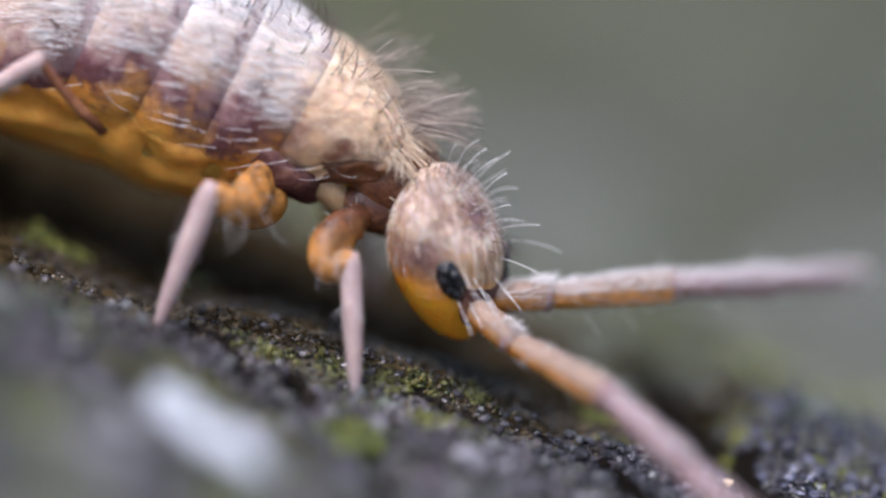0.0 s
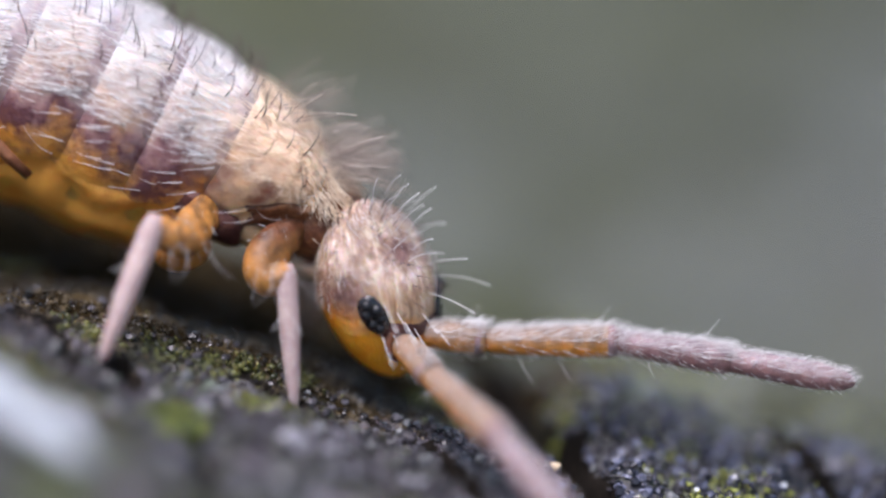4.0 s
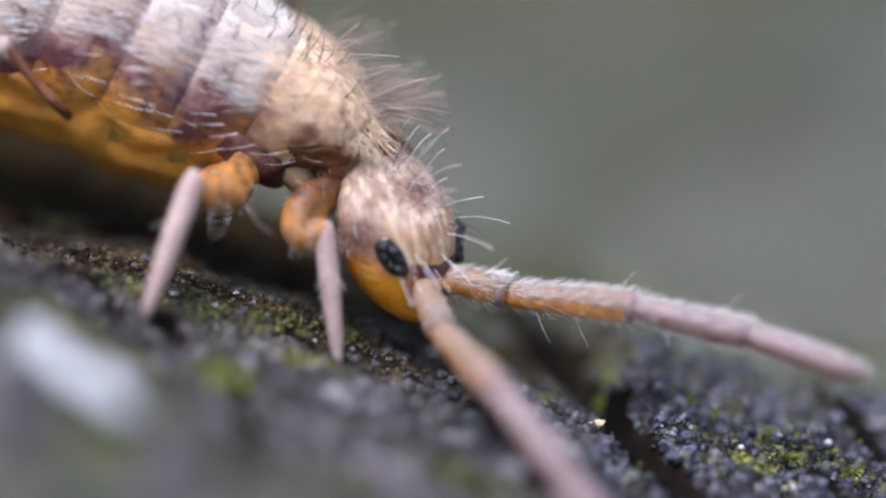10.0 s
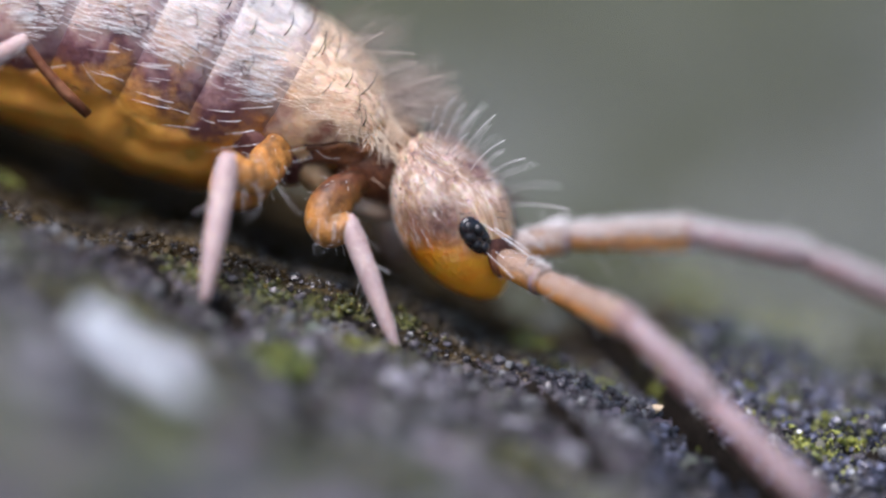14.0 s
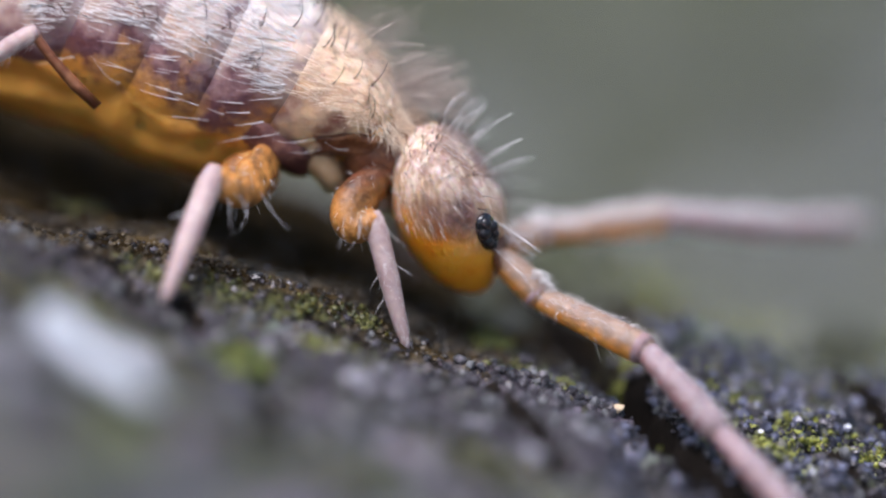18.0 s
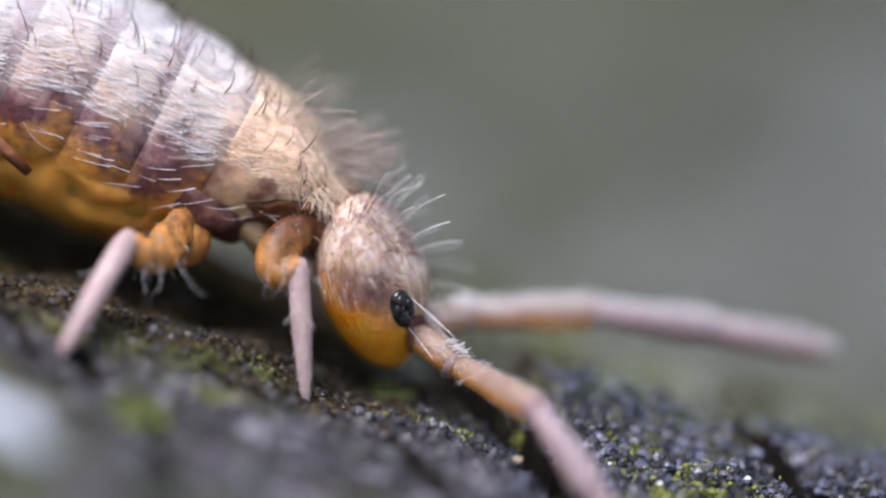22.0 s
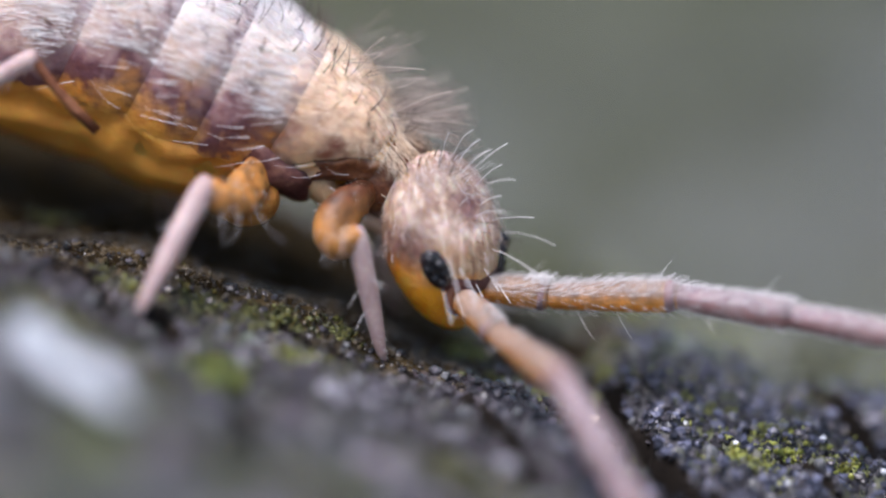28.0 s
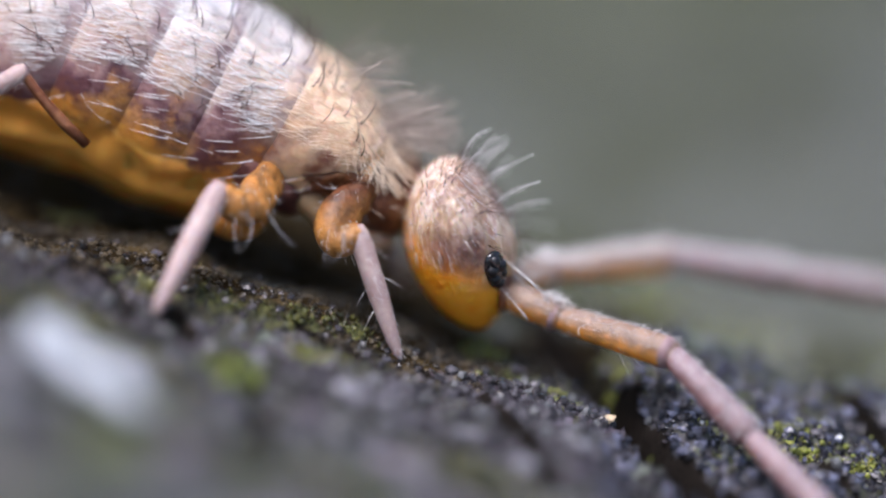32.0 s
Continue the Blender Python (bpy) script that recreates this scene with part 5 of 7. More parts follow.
def motions():
    walk(springtail, [
        (0, at(-440, 195, 237, 0, 0.0, 0.0)), (0.5, at(-451, 165, 222, 0, 0.0, 0.0)), (1, at(-351, 135, 161, 0, 0.0, 0.0)),
        (1.5, at(-296, 165, 136, 0, 0.0, 0.0)), (2, at(-300, 195, 138, 0, 0.0, 0.0)), (2.5, at(-259, 195, 136, 0, 0.0, 0.0)),
        (3, at(-265, 195, 135, 0, 0.0, 0.0)), (3.5, at(-267, 195, 130, 0, 0.0, 0.0)), (4, at(-269, 195, 128, 0, 0.0, 0.0)),
        (4.5, at(-263, 195, 130, 0, 0.0, 0.0)), (6.5, at(-272, 195, 130, 0, 0.0, 0.0)), (7, at(-278, 195, 125, 0, 0.0, 0.0)),
        (7.5, at(-294, 195, 140, 0, 0.0, 0.0)), (8, at(-292, 195, 137, 0, 0.0, 0.0)), (8.5, at(-284, 195, 144, 0, 0.0, 0.0)),
        (9, at(-277, 195, 151, 0, 0.0, 0.0)), (9.5, at(-273, 195, 156, 0, 0.0, 0.0)), (10, at(-272, 195, 155, 0, 0.0, 0.0)),
        (10.5, at(-278, 195, 153, 0, 0.0, 0.0)), (11, at(-284, 195, 155, 0, 0.0, 0.0)), (11.5, at(-284, 195, 151, 0, 0.0, 0.0)),
        (12, at(-288, 195, 152, 0, 0.0, 0.0)), (12.5, at(-307, 195, 145, 0, 0.0, 0.0)), (13, at(-321, 195, 136, 0, 0.0, 0.0)),
        (13.5, at(-335, 210, 131, 0, 0.0, 0.0)), (14, at(-346, 225, 126, 0, 0.0, 0.0)), (14.5, at(-317, 215, 125, 0, 0.0, 0.0)),
        (16.5, at(-292, 195, 138, 0, 0.0, 0.0)), (17, at(-290, 205, 136, 0, 0.0, 0.0)), (17.5, at(-272, 230, 127, 0, 0.0, 0.0)),
        (18, at(-261, 255, 133, 0, 0.0, 0.0)), (18.5, at(-193, 275, 98, 0, 0.0, 0.0)), (19, at(-191, 275, 97, 0, 0.0, 0.0)),
        (19.5, at(-192, 282, 93, 0, 0.0, 0.0)), (20, at(-188, 290, 91, 0, 0.0, 0.0)), (20.5, at(-209, 288, 92, 0, 0.0, 0.0)),
        (21, at(-211, 285, 105, 0, 0.0, 0.0)), (21.5, at(-195, 280, 84, 0, 0.0, 0.0)), (22, at(-203, 275, 99, 0, 0.0, 0.0)),
        (22.5, at(-231, 250, 107, 0, 0.0, 0.0)), (23, at(-264, 225, 104, 0, 0.0, 0.0)), (23.5, at(-275, 225, 100, 0, 0.0, 0.0)),
        (24, at(-258, 225, 111, 0, 0.0, 0.0)), (24.5, at(-232, 225, 107, 0, 0.0, 0.0)), (25, at(-229, 225, 105, 0, 0.0, 0.0)),
        (25.5, at(-226, 222, 110, 0, 0.0, 0.0)), (27.5, at(-210, 208, 119, 0, 0.0, 0.0)), (28, at(-216, 205, 121, 0, 0.0, 0.0)),
        (28.5, at(-223, 210, 122, 0, 0.0, 0.0)), (29, at(-240, 215, 129, 0, 0.0, 0.0)), (29.5, at(-237, 220, 108, 0, 0.0, 0.0)),
        (30, at(-242, 225, 108, 0, 0.0, 0.0)), (30.5, at(-267, 235, 92, 0, 0.0, 0.0)), (31, at(-276, 245, 88, 0, 0.0, 0.0)),
        (31.5, at(-274, 245, 81, 0, 0.0, 0.0)), (32, at(-265, 245, 84, 0, 0.0, 0.0)),
    ])
    walk(head, [
        (0, at(209, -87, -150, 0, 0.0, -34.0)), (0.5, at(193, -87, -122, 0, -0.6, -24.0)), (1, at(220, -87, -156, 0, -1.1, -42.0)),
        (1.5, at(221, -87, -156, 0, -1.7, -40.0)), (2, at(236, -87, -158, 0, -2.3, -37.0)), (2.5, at(224, -87, -156, 0, -2.9, -27.0)),
        (3, at(201, -87, -153, 0, -3.4, -40.0)), (3.5, at(211, -87, -146, 0, -4.0, -41.0)), (4, at(220, -87, -140, 0, -4.6, -42.0)),
        (4.5, at(223, -87, -144, 0, -5.1, -41.2)), (6.5, at(236, -87, -163, 0, -7.4, -37.8)), (7, at(234, -87, -165, 0, -8.0, -37.0)),
        (7.5, at(234, -87, -161, 0, -8.6, -37.0)), (8, at(227, -87, -160, 0, -9.1, -37.0)), (8.5, at(234, -87, -154, 0, -9.7, -38.5)),
        (9, at(220, -87, -145, 0, -10.3, -40.0)), (9.5, at(202, -87, -156, 0, -10.9, -42.5)), (10, at(180, -87, -148, 0, -11.4, -45.0)),
        (10.5, at(188, -87, -146, 0, -12.0, -44.5)), (11, at(186, -87, -153, 0, -12.6, -44.0)), (11.5, at(178, -87, -142, 0, -13.1, -43.0)),
        (12, at(188, -87, -141, 0, -13.7, -42.0)), (12.5, at(214, -87, -145, 0, -14.3, -38.0)), (13, at(222, -87, -143, 0, -14.9, -34.0)),
        (13.5, at(241, -87, -138, 0, -15.4, -27.0)), (14, at(251, -87, -122, 0, -16.0, -20.0)), (14.5, at(259, -87, -142, 0, -13.3, -22.0)),
        (16.5, at(240, -87, -140, 0, -2.7, -30.0)), (17, at(228, -87, -134, 0, -0.0, -32.0)), (17.5, at(245, -87, -123, 0, -3.0, -16.0)),
        (18, at(229, -87, -124, 0, -6.0, 0.0)), (18.5, at(247, -87, -107, 0, -3.0, -6.0)), (19, at(249, -87, -132, 0, -0.0, -12.0)),
        (19.5, at(251, -87, -122, 0, -0.0, -12.0)), (20, at(246, -87, -117, 0, -0.0, -12.0)), (20.5, at(260, -87, -122, 0, -0.0, -10.0)),
        (21, at(228, -87, -113, 0, -0.0, -8.0)), (21.5, at(271, -87, -130, 0, -0.0, -8.0)), (22, at(215, -87, -134, 0, -0.0, -8.0)),
        (22.5, at(199, -87, -126, 0, -7.0, -17.0)), (23, at(230, -87, -127, 0, -14.0, -26.0)), (23.5, at(245, -87, -125, 0, -12.0, -24.0)),
        (24, at(239, -87, -120, 0, -10.0, -22.0)), (24.5, at(233, -87, -143, 0, -7.0, -25.0)), (25, at(243, -87, -119, 0, -4.0, -28.0)),
        (25.5, at(244, -87, -124, 0, -3.3, -30.7)), (27.5, at(220, -87, -132, 0, -0.7, -41.3)), (28, at(215, -87, -134, 0, -0.0, -44.0)),
        (28.5, at(218, -87, -125, 0, -3.0, -33.0)), (29, at(222, -87, -118, 0, -6.0, -22.0)), (29.5, at(226, -87, -123, 0, -5.0, -25.0)),
        (30, at(230, -87, -129, 0, -4.0, -28.0)), (30.5, at(249, -87, -127, 0, -4.0, -23.0)), (31, at(268, -87, -125, 0, -4.0, -18.0)),
        (31.5, at(268, -87, -120, 0, -2.0, -10.0)), (32, at(269, -87, -115, 0, 0.0, -2.0)),
    ])
    walk(antennae[0][0], [
        (0, at(255, -158, -247, 0, 26.7, -36.1)), (0.5, at(253, -149, -219, 0, 24.9, -18.8)), (1, at(258, -165, -252, 0, 28.3, -70.7)),
        (1.5, at(263, -164, -250, 0, 38.5, -74.4)), (2, at(282, -162, -252, 0, 24.9, -56.0)), (2.5, at(284, -153, -249, 0, 8.8, -37.4)),
        (3, at(246, -165, -246, 0, 17.8, -49.3)), (3.5, at(255, -166, -238, 0, 17.9, -53.4)), (4, at(264, -167, -231, 0, 18.1, -57.4)),
        (4.5, at(268, -167, -234, 0, 18.1, -56.9)), (6.5, at(288, -166, -250, 0, 18.2, -54.7)), (7, at(289, -166, -252, 0, 18.3, -54.0)),
        (7.5, at(290, -166, -247, 0, 20.0, -57.7)), (8, at(284, -166, -245, 0, 21.9, -61.1)), (8.5, at(289, -168, -238, 0, 22.9, -60.3)),
        (9, at(274, -170, -228, 0, 23.9, -59.4)), (9.5, at(252, -173, -238, 0, 27.3, -64.7)), (10, at(228, -175, -230, 0, 31.1, -69.8)),
        (10.5, at(237, -175, -226, 0, 30.9, -70.3)), (11, at(236, -175, -232, 0, 30.8, -70.9)), (11.5, at(231, -175, -221, 0, 28.0, -69.9)),
        (12, at(243, -174, -219, 0, 25.4, -69.0)), (12.5, at(275, -170, -222, 0, 21.0, -59.9)), (13, at(290, -166, -219, 0, 17.3, -50.0)),
        (13.5, at(319, -158, -213, 0, 13.7, -47.1)), (14, at(337, -148, -196, 0, 10.3, -43.2)), (14.5, at(339, -150, -221, 0, 11.4, -42.3)),
        (16.5, at(296, -156, -234, 0, 17.0, -37.4)), (17, at(277, -156, -231, 0, 18.8, -35.6)), (17.5, at(316, -140, -217, 0, 27.0, -34.9)),
        (18, at(317, -117, -213, 0, 37.9, -25.8)), (18.5, at(327, -127, -200, 0, 15.9, -46.5)), (19, at(319, -135, -229, 0, 12.8, -47.0)),
        (19.5, at(321, -135, -219, 0, 18.0, -38.9)), (20, at(316, -135, -214, 0, 24.7, -26.0)), (20.5, at(332, -133, -219, 0, 25.0, -25.6)),
        (21, at(301, -130, -210, 0, 25.3, -25.5)), (21.5, at(345, -130, -227, 0, 24.1, -30.5)), (22, at(288, -130, -231, 0, 23.1, -35.2)),
        (22.5, at(275, -142, -214, 0, 21.3, -35.1)), (23, at(307, -156, -204, 0, 20.0, -32.7)), (23.5, at(322, -152, -205, 0, 18.3, -35.5)),
        (24, at(315, -149, -203, 0, 16.7, -37.8)), (24.5, at(301, -152, -231, 0, 19.4, -43.4)), (25, at(303, -154, -211, 0, 22.5, -48.2)),
        (25.5, at(300, -157, -216, 0, 22.5, -48.7)), (27.5, at(258, -164, -228, 0, 22.4, -50.0)), (28, at(249, -165, -231, 0, 22.4, -50.3)),
        (28.5, at(271, -159, -219, 0, 22.4, -44.1)), (29, at(292, -148, -207, 0, 23.1, -35.6)), (29.5, at(291, -151, -214, 0, 24.9, -39.1)),
        (30, at(290, -154, -221, 0, 26.9, -42.2)), (30.5, at(315, -149, -218, 0, 21.6, -33.3)), (31, at(339, -143, -217, 0, 18.1, -19.3)),
        (31.5, at(343, -132, -214, 0, 18.3, -16.1)), (32, at(347, -122, -212, 0, 17.5, -15.8)),
    ])
    walk(antennae[0][1], [
        (0, at(335, -216, -296, 0, 13.3, -43.5)), (0.5, at(347, -181, -265, 0, 24.0, -48.0)), (1, at(290, -256, -304, 0, 15.4, -82.1)),
        (1.5, at(286, -247, -319, 0, 6.8, -66.4)), (2, at(338, -244, -298, 0, 10.7, -57.3)), (2.5, at(370, -219, -266, 0, 2.0, -63.8)),
        (3, at(314, -244, -279, 0, -0.4, -59.5)), (3.5, at(317, -250, -272, 0, 7.0, -59.2)), (4, at(320, -255, -265, 0, 14.8, -58.2)),
        (4.5, at(325, -255, -268, 0, 13.7, -58.1)), (6.5, at(349, -251, -284, 0, 9.2, -57.7)), (7, at(350, -250, -286, 0, 8.1, -57.6)),
        (7.5, at(345, -253, -284, 0, 8.7, -57.5)), (8, at(333, -256, -286, 0, 9.4, -57.4)), (8.5, at(339, -256, -280, 0, 10.5, -55.0)),
        (9, at(325, -256, -273, 0, 11.6, -52.5)), (9.5, at(294, -261, -288, 0, 12.8, -57.8)), (10, at(260, -263, -286, 0, 14.3, -62.8)),
        (10.5, at(269, -264, -283, 0, 12.5, -65.3)), (11, at(267, -264, -288, 0, 10.9, -67.6)), (11.5, at(264, -266, -272, 0, 13.2, -65.3)),
        (12, at(279, -267, -266, 0, 15.7, -62.8)), (12.5, at(326, -259, -261, 0, 13.7, -57.1)), (13, at(357, -247, -252, 0, 11.9, -50.9)),
        (13.5, at(392, -236, -239, 0, 9.2, -50.5)), (14, at(416, -222, -216, 0, 6.7, -50.0)), (14.5, at(419, -223, -242, 0, 7.1, -51.1)),
        (16.5, at(379, -220, -266, 0, 9.2, -55.1)), (17, at(362, -217, -266, 0, 9.7, -56.0)), (17.5, at(397, -196, -266, 0, 12.1, -46.5)),
        (18, at(395, -155, -280, 0, 15.6, -34.1)), (18.5, at(400, -204, -230, 0, 12.0, -25.6)), (19, at(392, -213, -254, 0, 8.6, -54.6)),
        (19.5, at(402, -201, -253, 0, 10.9, -49.2)), (20, at(406, -179, -260, 0, 13.5, -43.3)), (20.5, at(422, -176, -265, 0, 14.2, -46.8)),
        (21, at(391, -173, -257, 0, 15.0, -50.1)), (21.5, at(431, -181, -272, 0, 11.2, -51.7)), (22, at(371, -188, -274, 0, 7.5, -52.9)),
        (22.5, at(359, -201, -254, 0, 6.9, -52.1)), (23, at(394, -212, -242, 0, 6.3, -51.5)), (23.5, at(407, -213, -240, 0, 10.5, -51.0)),
        (24, at(398, -214, -235, 0, 14.9, -50.3)), (24.5, at(377, -223, -268, 0, 13.0, -53.1)), (25, at(371, -230, -253, 0, 11.1, -55.8)),
        (25.5, at(367, -233, -258, 0, 10.4, -56.7)), (27.5, at(323, -242, -270, 0, 8.1, -60.0)), (28, at(314, -243, -273, 0, 7.6, -60.7)),
        (28.5, at(344, -229, -261, 0, 9.5, -57.6)), (29, at(374, -207, -250, 0, 11.5, -54.2)), (29.5, at(369, -214, -260, 0, 10.5, -55.9)),
        (30, at(363, -220, -270, 0, 9.5, -57.5)), (30.5, at(401, -205, -259, 0, 9.7, -52.0)), (31, at(438, -177, -251, 0, 10.2, -45.8)),
        (31.5, at(444, -161, -249, 0, 9.1, -39.2)), (32, at(448, -151, -245, 0, 8.8, -30.6)),
    ])
    walk(antennae[0][2], [
        (0, at(495, -367, -348, 0, 23.7, -47.7)), (0.5, at(485, -334, -357, 0, 31.3, -56.0)), (1, at(320, -472, -364, 0, 9.4, -88.3)),
        (1.5, at(376, -452, -346, 0, 27.1, -61.8)), (2, at(458, -431, -340, 0, 30.5, -54.9)), (2.5, at(470, -421, -274, 0, 21.6, -46.0)),
        (3, at(429, -439, -278, 0, 25.0, -48.9)), (3.5, at(432, -443, -299, 0, 26.7, -50.6)), (4, at(435, -441, -323, 0, 28.5, -52.5)),
        (4.5, at(441, -441, -322, 0, 27.9, -51.8)), (6.5, at(468, -440, -320, 0, 30.4, -45.1)), (7, at(470, -439, -318, 0, 32.5, -41.5)),
        (7.5, at(465, -442, -319, 0, 31.7, -40.0)), (8, at(453, -444, -323, 0, 31.0, -38.6)), (8.5, at(466, -438, -322, 0, 32.0, -43.6)),
        (9, at(460, -432, -318, 0, 33.0, -48.9)), (9.5, at(411, -447, -339, 0, 29.4, -53.5)), (10, at(360, -458, -342, 0, 29.5, -53.7)),
        (10.5, at(361, -464, -332, 0, 32.4, -57.7)), (11, at(351, -470, -331, 0, 33.2, -63.3)), (11.5, at(356, -466, -324, 0, 33.3, -59.0)),
        (12, at(378, -460, -327, 0, 31.2, -55.8)), (12.5, at(446, -444, -315, 0, 29.7, -53.9)), (13, at(497, -418, -298, 0, 31.3, -49.0)),
        (13.5, at(534, -408, -275, 0, 36.1, -35.4)), (14, at(561, -394, -242, 0, 34.4, -34.0)), (14.5, at(560, -397, -270, 0, 34.9, -34.4)),
        (16.5, at(507, -402, -302, 0, 36.5, -37.3)), (17, at(487, -401, -304, 0, 35.7, -40.5)), (17.5, at(549, -356, -314, 0, 34.8, -41.5)),
        (18, at(576, -277, -341, 0, 33.8, -42.3)), (18.5, at(599, -299, -277, 0, 43.4, -43.0)), (19, at(522, -395, -287, 0, 43.0, -65.5)),
        (19.5, at(547, -369, -296, 0, 39.2, -50.7)), (20, at(566, -329, -312, 0, 35.3, -38.1)), (20.5, at(572, -335, -321, 0, 33.3, -47.2)),
        (21, at(531, -340, -316, 0, 31.4, -56.1)), (21.5, at(569, -355, -316, 0, 31.5, -56.2)), (22, at(506, -367, -303, 0, 31.4, -56.2)),
        (22.5, at(497, -378, -281, 0, 27.8, -51.8)), (23, at(534, -387, -267, 0, 28.6, -44.8)), (23.5, at(546, -386, -281, 0, 30.9, -44.3)),
        (24, at(538, -382, -293, 0, 33.0, -43.7)), (24.5, at(509, -400, -318, 0, 30.5, -55.0)), (25, at(496, -414, -297, 0, 34.4, -60.9)),
        (25.5, at(489, -419, -299, 0, 34.4, -60.8)), (27.5, at(435, -435, -302, 0, 34.1, -60.4)), (28, at(424, -438, -303, 0, 34.0, -60.2)),
        (28.5, at(464, -418, -298, 0, 40.8, -53.1)), (29, at(504, -387, -295, 0, 44.9, -47.6)), (29.5, at(493, -398, -301, 0, 40.5, -50.8)),
        (30, at(483, -408, -308, 0, 35.8, -53.4)), (30.5, at(538, -380, -297, 0, 36.7, -51.6)), (31, at(593, -337, -291, 0, 37.8, -49.8)),
        (31.5, at(616, -302, -285, 0, 37.7, -41.0)), (32, at(640, -264, -280, 0, 36.1, -35.4)),
    ])
    walk(antennae[0][3], [
        (0, at(625, -510, -434, 0, 20.7, -51.7)), (0.5, at(587, -485, -467, 0, 27.6, -59.4)), (1, at(326, -681, -399, 0, 7.9, -88.4)),
        (1.5, at(465, -618, -442, 0, 24.0, -64.3)), (2, at(563, -581, -448, 0, 26.9, -58.5)), (2.5, at(607, -563, -352, 0, 18.8, -50.0)),
        (3, at(555, -584, -368, 0, 21.9, -52.8)), (3.5, at(552, -589, -395, 0, 23.5, -54.4)), (4, at(549, -589, -424, 0, 25.1, -56.2)),
        (4.5, at(557, -588, -421, 0, 24.5, -55.5)), (6.5, at(597, -569, -428, 0, 26.6, -50.1)), (7, at(604, -557, -432, 0, 28.2, -47.5)),
        (7.5, at(603, -558, -430, 0, 27.5, -46.2)), (8, at(595, -557, -432, 0, 26.8, -45.0)), (8.5, at(597, -562, -434, 0, 27.9, -49.1)),
        (9, at(577, -566, -434, 0, 29.0, -53.6)), (9.5, at(521, -596, -442, 0, 25.9, -57.1)), (10, at(469, -607, -447, 0, 26.0, -57.3)),
        (10.5, at(457, -616, -445, 0, 28.7, -61.0)), (11, at(431, -628, -447, 0, 6.8, -79.0)), (11.5, at(448, -618, -441, 0, 29.5, -62.2)),
        (12, at(480, -610, -437, 0, 27.5, -59.3)), (12.5, at(554, -592, -420, 0, 26.2, -57.5)), (13, at(615, -555, -408, 0, 27.5, -53.5)),
        (13.5, at(673, -507, -400, 0, 31.0, -43.7)), (14, at(706, -492, -362, 0, 29.5, -42.3)), (14.5, at(703, -495, -392, 0, 29.9, -42.7)),
        (16.5, at(643, -506, -428, 0, 31.5, -45.1)), (17, at(618, -513, -428, 0, 30.9, -47.3)), (17.5, at(679, -472, -435, 0, 30.2, -47.9)),
        (18, at(706, -396, -459, 0, 28.1, -50.0)), (18.5, at(712, -404, -423, 0, 31.4, -57.2)), (19, at(586, -537, -432, 0, 29.8, -73.0)),
        (19.5, at(652, -496, -430, 0, 32.7, -57.5)), (20, at(702, -436, -435, 0, 27.9, -48.8)), (20.5, at(693, -465, -437, 0, 29.1, -52.2)),
        (21, at(632, -490, -426, 0, 27.7, -59.6)), (21.5, at(669, -505, -427, 0, 27.8, -59.7)), (22, at(607, -517, -414, 0, 27.7, -59.6)),
        (22.5, at(613, -525, -380, 0, 24.5, -55.5)), (23, at(666, -518, -368, 0, 25.0, -49.6)), (23.5, at(677, -513, -390, 0, 26.9, -49.5)),
        (24, at(666, -504, -409, 0, 28.8, -49.3)), (24.5, at(614, -549, -426, 0, 26.9, -58.5)), (25, at(581, -566, -416, 0, 30.5, -64.0)),
        (25.5, at(574, -572, -419, 0, 30.4, -63.9)), (27.5, at(522, -588, -421, 0, 30.2, -63.5)), (28, at(511, -591, -422, 0, 30.1, -63.4)),
        (28.5, at(560, -546, -436, 0, 34.1, -59.6)), (29, at(605, -498, -445, 0, 34.1, -59.2)), (29.5, at(595, -523, -439, 0, 30.4, -60.7)),
        (30, at(585, -546, -431, 0, 31.5, -57.7)), (30.5, at(643, -513, -424, 0, 32.2, -56.3)), (31, at(701, -465, -421, 0, 33.1, -55.0)),
        (31.5, at(743, -412, -414, 0, 29.9, -51.4)), (32, at(779, -364, -404, 0, 29.7, -45.3)),
    ])
